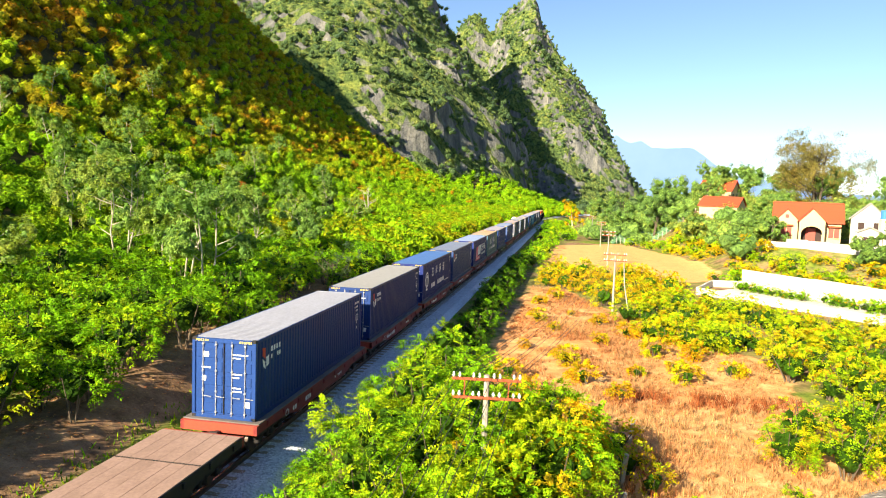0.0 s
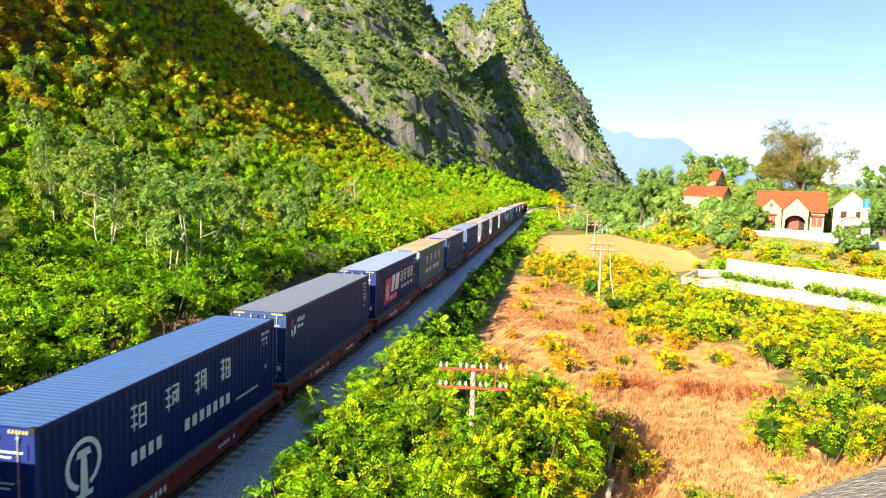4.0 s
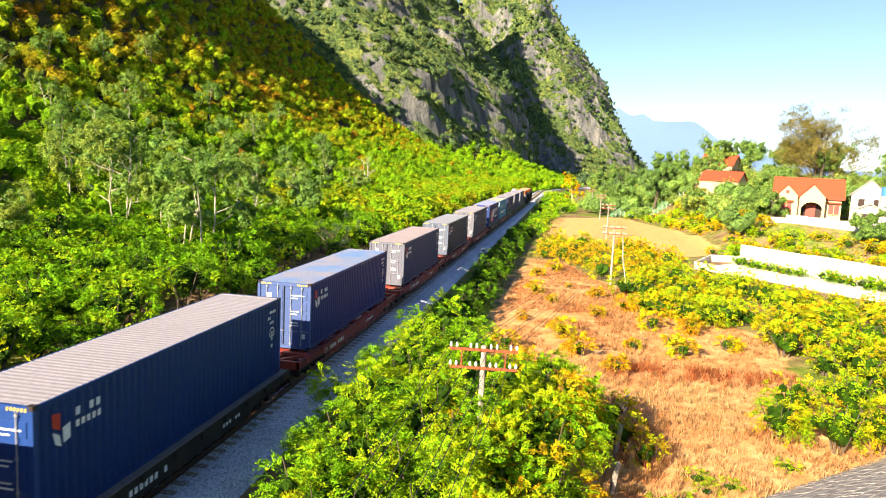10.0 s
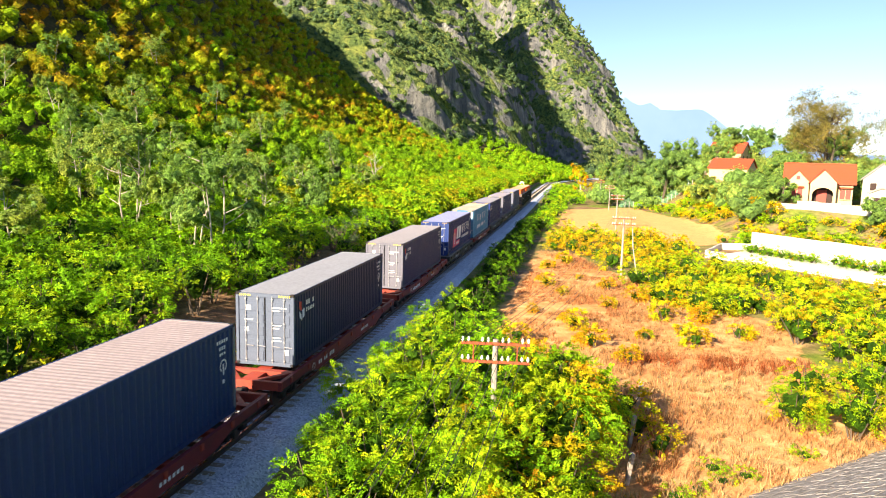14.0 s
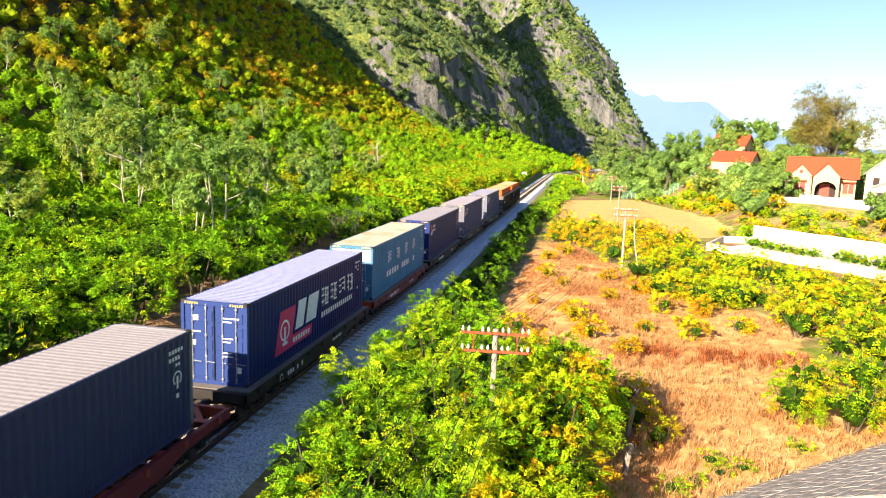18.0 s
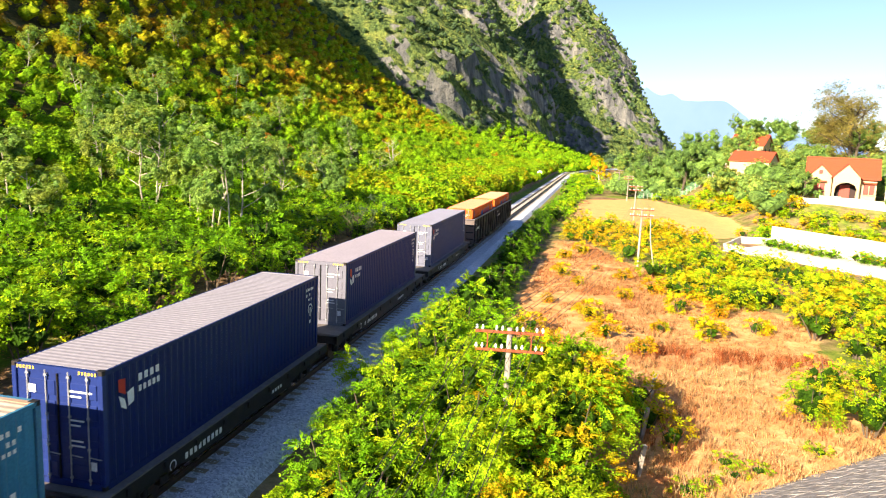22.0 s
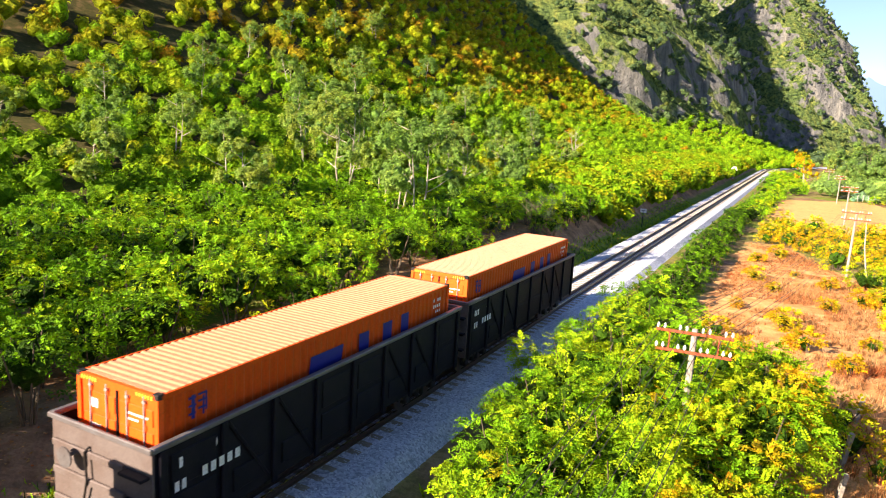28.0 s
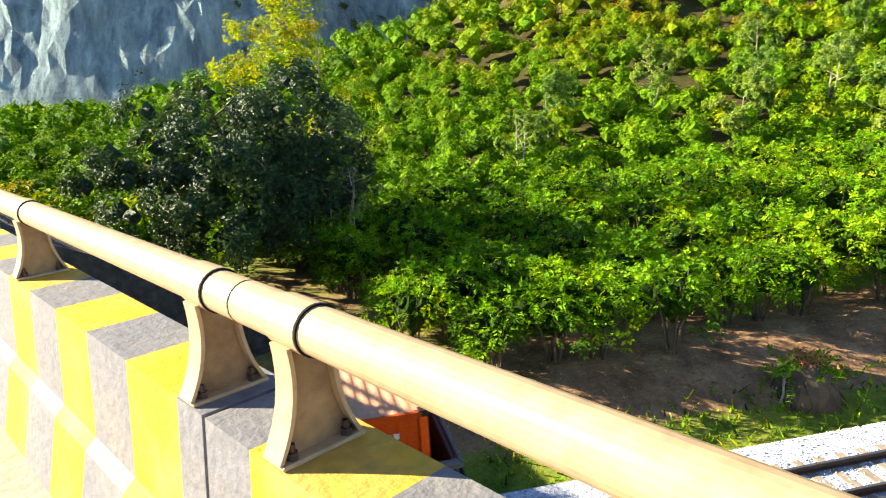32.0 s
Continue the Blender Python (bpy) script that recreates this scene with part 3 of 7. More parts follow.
def bush_mesh(name, seed, w, h, clumps, per, leaf, tint, material, accent=0.03, pairs=3, lift=0.0):
    """A rounded bush of lobes: feathery leaves over each lobe, inner lumps darkened as painted shade below them."""
    r = np.random.default_rng(seed)
    lobes = max(clumps // 9, 7)
    lc = crown_points(r, lobes, w * 0.38, w * 0.38, h * 0.38, -0.45, 0.52)
    out = lc / (np.array([w * 0.4, w * 0.4, h * 0.42]))
    out /= np.linalg.norm(out, axis=1, keepdims=True)
    lc = lc + np.array([0, 0, h * 0.5])
    size = w * 0.56 / math.sqrt(lobes) + 0.02
    c, o = lobed(r, lc, out, per, size)
    v, k = sprays(r, c, o, leaf, pairs)
    v[:, 2] = np.maximum(v[:, 2], 0.03)
    lt = tint + r.normal(size=len(lc)) * 0.06
    lt = np.where(r.random(len(lc)) < accent, 0.58 + 0.16 * r.random(len(lc)), lt)
    ct = np.clip(np.repeat(lt, per) + r.normal(size=len(c)) * 0.025, 0.02, 0.98)
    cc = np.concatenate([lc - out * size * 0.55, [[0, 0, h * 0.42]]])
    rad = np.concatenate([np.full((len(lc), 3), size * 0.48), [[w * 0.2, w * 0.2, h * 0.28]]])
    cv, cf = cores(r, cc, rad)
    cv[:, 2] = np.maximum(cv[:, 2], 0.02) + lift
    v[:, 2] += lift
    # Lumps at 0.18 of the tint paint dark shade between the leaves.
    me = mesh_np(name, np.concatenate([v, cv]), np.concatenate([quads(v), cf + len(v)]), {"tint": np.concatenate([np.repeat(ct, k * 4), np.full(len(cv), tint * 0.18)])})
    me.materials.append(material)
    return me


def stem_mesh(name, seed, w, h, count, r0, material):
    r = np.random.default_rng(seed)
    bm = bmesh.new()
    for i in range(count):
        a = 2 * math.pi * (i + r.random() * 0.6) / count
        k = w * (0.15 + 0.2 * r.random())
        p = [(0.12 * math.cos(a), 0.12 * math.sin(a), -0.15), (0.5 * k * math.cos(a), 0.5 * k * math.sin(a), h * 0.35), (k * math.cos(a), k * math.sin(a), h * 0.8)]
        limb(bm, p, [r0, r0 * 0.7, r0 * 0.3], 5)
    me = bpy.data.meshes.new(name)
    bm.to_mesh(me)
    bm.free()
    me.materials.append(material)
    return me


def make_bush(name, label, category, foliage, stems, group=""):
    e = new(name)
    put("foliage", foliage, None, e)
    put("stem", stems, None, e)
    return tagged(e, label, category, group)


def bushes(name, label, spots, w, h, variants, group, clumps=90, per=10, leaf=0.4, tints=(0.35,), material=None, seed=1, scale=(0.8, 1.25), accent=0.03, pairs=3, lift=0.0):
    """A row of bushes, each a thing, out of a few shapes."""
    r = np.random.default_rng(seed)
    kinds = []
    for k in range(variants):
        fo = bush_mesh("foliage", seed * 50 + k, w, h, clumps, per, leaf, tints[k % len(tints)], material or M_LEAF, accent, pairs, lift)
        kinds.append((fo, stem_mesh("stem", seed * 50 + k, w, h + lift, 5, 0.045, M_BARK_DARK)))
    first = {}
    for i, (x, y) in enumerate(spots):
        k = int(r.integers(variants))
        s = float(r.uniform(*scale))
        m = Matrix.LocRotScale((x, y, float(height(x, y)) - 0.05), Euler((0, 0, r.random() * 6.28)), (s, s, s * float(r.uniform(0.9, 1.1))))
        if k not in first:
            first[k] = make_bush(name, label, "bush", *kinds[k], group)
            first[k].matrix_basis = m
        else:
            c = copy_thing(first[k], Matrix.Identity(4))
            c.matrix_basis = m


def scatter(r, poly, gap, jitter=0.42):
    p = np.array(poly, float)
    xs, ys = np.arange(p[:, 0].min(), p[:, 0].max(), gap), np.arange(p[:, 1].min(), p[:, 1].max(), gap)
    gx, gy = np.meshgrid(xs, ys)
    gx, gy = gx.ravel() + r.uniform(-jitter, jitter, gx.size) * gap, gy.ravel() + r.uniform(-jitter, jitter, gx.size) * gap
    k = inside(gx, gy, poly) > 0
    return np.stack([gx[k], gy[k]], 1)


def shrub_mass(name, label, xy, z, width, tall, tint, leaf, lobes, per, material, seed, category="shrubs", core=0.72):
    """Many far shrubs in one piece of stuff: xy (n, 2), width and tall (n,). Each is a few leafy domes on inner lumps
    toned down as painted shade.
    """
    r = np.random.default_rng(seed)
    n = len(xy)
    d = r.normal(size=(n, lobes, 3))
    d /= np.linalg.norm(d, axis=2, keepdims=True)
    d[..., 2] = np.abs(d[..., 2]) * 0.9 + 0.05
    half = np.stack([width * 0.5, width * 0.5, tall * 0.5], 1)[:, None, :]
    c = d * half * r.uniform(0.45, 0.95, (n, lobes, 1))
    c[:, 0] *= 0.3
    size = width * (0.66 / math.sqrt(lobes + 1))
    base = np.concatenate([xy, z[:, None]], 1)[:, None, :] + np.array([0, 0, 1.0]) * (tall * 0.42)[:, None, None]
    c += base
    lc, sz = c.reshape(-1, 3), np.repeat(size, lobes)
    m = n * lobes
    o = r.normal(size=(m, per, 3))
    o /= np.linalg.norm(o, axis=2, keepdims=True)
    o[..., 2] = np.abs(o[..., 2]) * 0.9 - 0.22
    o += d.reshape(-1, 1, 3) * 0.5
    o /= np.linalg.norm(o, axis=2, keepdims=True)
    p = (lc[:, None, :] + o * (sz[:, None] * r.uniform(0.8, 1.12, (m, per)))[..., None]).reshape(-1, 3)
    v = leaves(r, p, 0.001, 1, 1.0, 0.25, 0.6, o.reshape(-1, 3))
    v4 = v.reshape(-1, 4, 3)
    v = (p[:, None] + (v4 - p[:, None]) * np.repeat(leaf, lobes * per)[:, None, None]).reshape(-1, 3)
    t = np.clip(np.repeat(np.repeat(tint, lobes) + r.normal(size=m) * 0.025, per) + r.normal(size=m * per) * 0.02, 0.02, 0.98)
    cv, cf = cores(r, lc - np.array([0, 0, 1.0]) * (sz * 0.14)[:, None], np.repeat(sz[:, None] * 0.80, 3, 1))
    # core scales the lump tint down, painting shade under the leaves
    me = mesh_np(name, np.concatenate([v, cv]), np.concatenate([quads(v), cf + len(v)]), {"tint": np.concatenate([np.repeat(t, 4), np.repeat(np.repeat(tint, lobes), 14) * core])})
    return tagged(put(name, me, material), label, category, kind="stuff")


def hillside():
    r = np.random.default_rng(11)
    bands = (("hillside_shrubs_near", 24, 74, -48, 72, 2.45, (4, 64), 0.24), ("hillside_shrubs_low", 24, 74, 72, 345, 2.8, (4, 36), 0.32), ("hillside_shrubs_high", 72, 190, -48, 345, 3.4, (3, 20), 0.52))
    for name, u0, u1, y0, y1, gap, (clumps, per), leaf in bands:
        p = scatter(r, [(-u1, y0), (-u0, y0), (-u0, y1), (-u1, y1)], gap)
        az = np.degrees(np.arctan2(11.7 - p[:, 0], p[:, 1]))
        keep = (az < 112) & (fbm(p[:, 0], p[:, 1], 13, 12) > -0.50)
        d = np.hypot(p[:, 0] - 11.7, p[:, 1])
        if u1 > 80:
            keep &= (d < 430) & (-p[:, 0] - 24 < 72 + 76 * sm(30, 150, p[:, 1]))
        p = p[keep]
        z = height(p[:, 0], p[:, 1]) - 0.1
        w = gap * r.uniform(0.75, 1.3, len(p))
        u = -p[:, 0] - 24
        # greener low down and towards the bridge, browner and more orange high up
        warm = 0.28 + 0.19 * sm(16, 55, u) * sm(5, 50, p[:, 1]) + 0.10 * sm(40, 70, u) * sm(30, 60, p[:, 1]) * (1 - sm(110, 170, p[:, 1])) + 0.15 * fbm(p[:, 0], p[:, 1], 34, 14) + 0.07 * sm(25, 90, p[:, 1]) * sm(5, 30, u) + r.normal(size=len(p)) * (0.05 + 0.04 * sm(10, 60, p[:, 1]))
        warm = np.where(r.random(len(p)) < 0.03 * sm(40, 80, p[:, 1]), 0.76, warm)
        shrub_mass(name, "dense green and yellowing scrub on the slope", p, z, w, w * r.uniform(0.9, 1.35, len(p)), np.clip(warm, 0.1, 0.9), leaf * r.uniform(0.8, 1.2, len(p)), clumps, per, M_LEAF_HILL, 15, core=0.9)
    # the slope runs on past the hill to the foot of the mountains
    p = scatter(r, [(-150, 335), (-24, 335), (-4, 300), (2, 330), (18, 400), (6, 470), (-150, 470)], 5.2)
    w = r.uniform(3.5, 6.5, len(p))
    t = np.clip(0.33 + 0.12 * fbm(p[:, 0], p[:, 1], 40, 16) + r.normal(size=len(p)) * 0.05, 0.1, 0.8)
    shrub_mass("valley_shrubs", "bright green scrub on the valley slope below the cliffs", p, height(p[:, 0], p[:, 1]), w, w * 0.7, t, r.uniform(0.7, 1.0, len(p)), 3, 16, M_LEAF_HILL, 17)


def mountain_scrub(name, v, seed, count, share):
    """Scrub on the ledges and gentler parts of a mountain."""
    r = np.random.default_rng(seed)
    k = v[:, 2] > 2
    v = v[k]
    pick = v[r.integers(len(v), size=count)] + r.normal(size=(count, 3)) * (2, 2, 0.8)
    keep = fbm(pick[:, 0] + pick[:, 2] * 0.6, pick[:, 1] - pick[:, 2] * 0.4, 38, seed) > share
    pick = pick[keep]
    n = len(pick)
    w = r.uniform(2.2, 5.5, n)
    t = 0.36 + 0.26 * fbm(pick[:, 0], pick[:, 1] + pick[:, 2], 50, seed + 1) + r.normal(size=n) * 0.09
    shrub_mass(name, "scrub and small trees clinging to the rock", pick[:, :2], pick[:, 2] - 1.8, w, w * r.uniform(0.8, 1.5, n), np.clip(t, 0.05, 0.9), r.uniform(0.8, 1.5, n), 2, 9, M_LEAF_FAR, seed, core=0.8)


hillside()
mountain_scrub("mountain_scrub_near", V_NEAR, 51, 7500, -0.42)
mountain_scrub("mountain_scrub_far", V_FAR, 52, 4600, -0.34)
mountain_scrub("cliff_scrub_left", V_LEFT, 53, 2600, -0.05)


# ---- railway ----
RAILS = (-0.7525, 0.3175, 0.7525)


def ribbon(prof, ys):
    """A strip along the line: prof is a list of (x, z)."""
    pr, k = np.array(prof), len(prof)
    tx = track_x(ys)
    v = np.stack([(tx[:, None] + pr[None, :, 0]).ravel(), np.repeat(ys, k), np.tile(pr[:, 1], len(ys))], 1)
    i = np.arange(len(ys) * k).reshape(len(ys), k)
    f = np.stack([i[:-1, :-1], i[:-1, 1:], i[1:, 1:], i[1:, :-1]], -1).reshape(-1, 4)
    return v, f


def railway():
    ys = np.concatenate([np.linspace(-300, 290, 30), np.linspace(295, 460, 40)])
    v, f = ribbon([(-3.0, -0.85), (-2.15, -0.24), (-1.2, -0.2), (1.2, -0.2), (2.2, -0.24), (3.3, -1.0)], ys)
    bed = tagged(put("ballast_bed", mesh_np("ballast_bed", v, f), M_BALLAST), "pale grey crushed stone track ballast", "ballast", kind="structure")
    for x in RAILS:
        v, f = ribbon([(x - 0.07, -0.176), (x - 0.065, -0.155), (x - 0.012, -0.135), (x - 0.012, -0.045), (x - 0.036, -0.03), (x - 0.036, -0.003)], ys)
        v2, f2 = ribbon([(x + 0.036, -0.003), (x + 0.036, -0.03), (x + 0.012, -0.045), (x + 0.012, -0.135), (x + 0.065, -0.155), (x + 0.07, -0.176)], ys)
        v3, f3 = ribbon([(x - 0.036, -0.003), (x - 0.02, 0), (x + 0.02, 0), (x + 0.036, -0.003)], ys)
        rail = tagged(put("rail", mesh_np("rail", np.concatenate([v, v2]), np.concatenate([f, f2 + len(v)])), M_STEEL), "rusty brown steel rail on concrete sleepers", "rail", "rails of the line")
        put("running_surface", mesh_np("running_surface", v3, f3), M_RAILTOP, rail, "worn bright rail head")
    bm = bmesh.new()
    box(bm, -1.25, 1.25, -0.125, 0.125, -0.33, -0.178, 0.02)
    me = bpy.data.meshes.new("sleeper")
    bm.to_mesh(me)
    bm.free()
    me.materials.append(M_SLEEPER)
    near = np.arange(2.0, 152.0, 0.6)
    for y in near:
        o = new("sleeper", me)
        o.location = (float(rng.normal()) * 0.01, float(y), float(rng.normal()) * 0.004)
        o.parent = bed
    v0 = np.array([c.co[:] for c in me.vertices])
    f0 = [tuple(p.vertices) for p in me.polygons]
    far = np.concatenate([np.arange(-60, 2, 0.6), np.arange(152, 420, 0.6)])
    vv, ff = [], []
    for y in far:
        k = len(vv) * len(v0)
        vv.append(v0 + (float(track_x(np.array(y))), y, 0))
        ff += [tuple(i + k for i in p) for p in f0]
    mf = bpy.data.meshes.new("sleepers_far")
    mf.from_pydata(np.concatenate(vv).tolist(), [], ff)
    tagged(put("sleepers_far", mf, M_SLEEPER), "brownish concrete sleepers in stone ballast", "sleepers", kind="stuff")
    # loose stones over the bed
    n = 17000
    y = np.concatenate([rng.uniform(8, 34, 11000), rng.uniform(34, 70, 6000)])
    x = rng.uniform(-2.95, 3.2, n)
    z = np.interp(x, [-3.0, -2.15, -1.2, 1.2, 2.2, 3.3], [-0.85, -0.24, -0.2, -0.2, -0.24, -1.0])
    s = rng.uniform(0.018, 0.042, n)
    o = np.array([[1, 0, 0], [-1, 0, 0], [0, 1, 0], [0, -1, 0], [0, 0, 0.8], [0, 0, -0.8]], float)
    rot = rng.normal(size=(n, 3, 3))
    q, _ = np.linalg.qr(rot)
    v = np.einsum("nij,kj->nki", q, o) * s[:, None, None] * rng.uniform(0.7, 1.3, (n, 6, 1)) + np.stack([x, y, z + 0.01], 1)[:, None, :]
    tri = np.array([[0, 2, 4], [2, 1, 4], [1, 3, 4], [3, 0, 4], [2, 0, 5], [1, 2, 5], [3, 1, 5], [0, 3, 5]])
    f = (tri[None] + (np.arange(n) * 6)[:, None, None]).reshape(-1, 3)
    m, nn, l, b = nodes_of("ballast_stone")
    geo = nn.new("ShaderNodeNewGeometry")
    l.new(ramp_node(nn, l, geo.outputs["Random Per Island"], [(0, (0.36, 0.40, 0.47)), (0.6, (0.66, 0.71, 0.81)), (1, (0.84, 0.87, 0.93))]).outputs[0], b.inputs["Base Color"])
    b.inputs["Roughness"].default_value = 0.9
    tagged(put("ballast_stones", mesh_np("ballast_stones", v.reshape(-1, 3), f), m), "loose pale crushed stones on the track bed", "stones", kind="stuff")


railway()


# ---- the train ----
CL, CW, CH = 12.4, 2.438, 2.896
DECK = 1.30
# way of the train along the line: places of the container fronts at the start, and how far it has come by t
FRONTS = (22.0, 36.1, 49.95, 63.55, 77.65, 91.25, 105.3, 120.8, 137.75, 154.8, 171.8, 187.5, 201.7, 215.85, 231.4, 247.8, 263.7, 277.6)


def gone(t):
    if t > 29:
        return gone(29) + 8.36 * (t - 29)
    k = t / 32
    return 302.609 * k - 17.017 * k ** 2 + 25.837 * k ** 3 - 24.054 * k ** 4


def corrugated(length, z0, z1, x, out, period, depth, edge):
    """Vertical-ribbed wall in the plane x, from y=edge to length-edge, bulging to the side out."""
    ys, ds = [], []
    y = edge
    while y + period <= length - edge + 1e-6:
        for k, d in ((0.0, 0), (0.26, 0), (0.5, 1), (0.76, 1)):
            ys.append(y + k * period)
            ds.append(d)
        y += period
    ys.append(length - edge)
    ds.append(0)
    ys, ds = np.array(ys), np.array(ds, float)
    xx = x - out * depth * (1 - ds)
    n = len(ys)
    v = np.concatenate([np.stack([xx, ys, 0 * ys + z0], 1), np.stack([xx, ys, 0 * ys + z1], 1)])
    i = np.arange(n - 1)
    f = np.stack([i, i + 1, i + n + 1, i + n], 1)
    return v, f if out > 0 else f[:, ::-1]


def corrugated_roof(length, x0, x1, z, period, depth, edge):
    v, f = corrugated(length, x0, x1, z, 1, period, depth, edge)
    v = np.stack([v[:, 2], v[:, 1], v[:, 0]], 1)
    return v, f[:, ::-1]


def shared(name, bm, material):
    me = bpy.data.meshes.new(name)
    bm.to_mesh(me)
    bm.free()
    me.materials.append(material)
    return me


def build_casting():
    bm = bmesh.new()
    box(bm, -0.089, 0.089, -0.081, 0.081, -0.059, 0.059, 0.012)
    return bm


M_HOLE = worn("dark_hole", (0.01, 0.01, 0.01), (0.03, 0.02, 0.02), 0.2, 0.9)
M_ROD = worn("galvanised_rod", (0.44, 0.45, 0.47), (0.2, 0.14, 0.09), 0.4, 0.5, 0.3, 3)
M_PRINT = worn("white_print", (0.80, 0.80, 0.80), (0.5, 0.5, 0.5), 0.25, 0.6, 0, 4)
M_YELLOW = worn("yellow_print", (0.80, 0.55, 0.04), (0.5, 0.3, 0.1), 0.25, 0.6, 0, 4)
M_MAGENTA = worn("magenta_print", (0.62, 0.02, 0.13), (0.4, 0.02, 0.1), 0.25, 0.5, 0, 4)
M_REDP = worn("red_print", (0.55, 0.04, 0.03), (0.4, 0.05, 0.04), 0.25, 0.5, 0, 4)
M_BLUEP = worn("blue_print", (0.008, 0.018, 0.22), (0.01, 0.02, 0.12), 0.25, 0.5, 0, 4)
SIDE_X = CW / 2


def decal(name, rects, material, parent, label="", x=None):
    """Thin painted shapes on the wall that faces +x: rects of (y0, y1, z0, z1[, shear])."""
    bm = bmesh.new()
    x = SIDE_X + 0.003 if x is None else x
    for r in rects:
        y0, y1, z0, z1 = r[:4]
        sh = r[4] if len(r) > 4 else 0.0
        bm.faces.new([bm.verts.new(p) for p in ((x, y0, z0), (x, y1, z0), (x, y1 + sh, z1), (x, y0 + sh, z1))])
    return tagged(part(name, bm, material, parent, label), kind="stuff" if name in ("numbering", "lettering") else "")


def ring_rects(cy, cz, r, w, n=14, a0=0.0, a1=6.2832):
    """A ring drawn with short quads, as polygons in the side plane."""
    out = []
    for i in range(n):
        a, b = a0 + (a1 - a0) * i / n, a0 + (a1 - a0) * (i + 1) / n
        out.append([(cy + q * math.cos(k), cz + q * math.sin(k)) for q, k in ((r, a), (r, b), (r - w, b), (r - w, a))])
    return out


def decal_polys(name, polys, material, parent, label="", x=None):
    bm = bmesh.new()
    x = SIDE_X + 0.004 if x is None else x
    for p in polys:
        f = bm.faces.new([bm.verts.new((x, a, b)) for a, b in p])
        f.normal_update()
        if f.normal.x < 0:
            f.normal_flip()
    return part(name, bm, material, parent, label)


def front_plates(name, rects, material, parent, y=-0.004):
    """Painted panels on the end that faces -y: rects of (x0, x1, z0, z1)."""
    bm = bmesh.new()
    for x0, x1, z0, z1 in rects:
        bm.faces.new([bm.verts.new(p) for p in ((x0, y, z0), (x1, y, z0), (x1, y, z1), (x0, y, z1))])
    return tagged(part(name, bm, material, parent), kind="stuff")


def glyph(r, y, z, s):
    """Strokes that fill one square sign, as plain bars."""
    t = s * 0.095
    left = s * 0.38
    out = [(y, y + left, z + s * k, z + s * k + t) for k in (0.18, 0.52, 0.84)]
    out.append((y + left * r.uniform(0.3, 0.6), y + left * r.uniform(0.3, 0.6) + t, z, z + s))
    a, b = y + s * 0.47, y + s * 0.95
    out += [(a, b, z + s * k, z + s * k + t) for k in ((0.0, 0.42, 0.80) if r.random() < 0.5 else (0.30, 0.60, 0.88))]
    for k in (a, (a + b) / 2, b - t):
        if r.random() < 0.75:
            out.append((k, k + t, z + s * r.uniform(0, 0.2), z + s * r.uniform(0.7, 0.98)))
    return out


def bars(r, y0, y1, z0, z1, n):
    step = (y1 - y0) / n
    return [(y0 + i * step, y0 + i * step + step * 0.62, z0, z1) for i in range(n) if r.random() > 0.12]


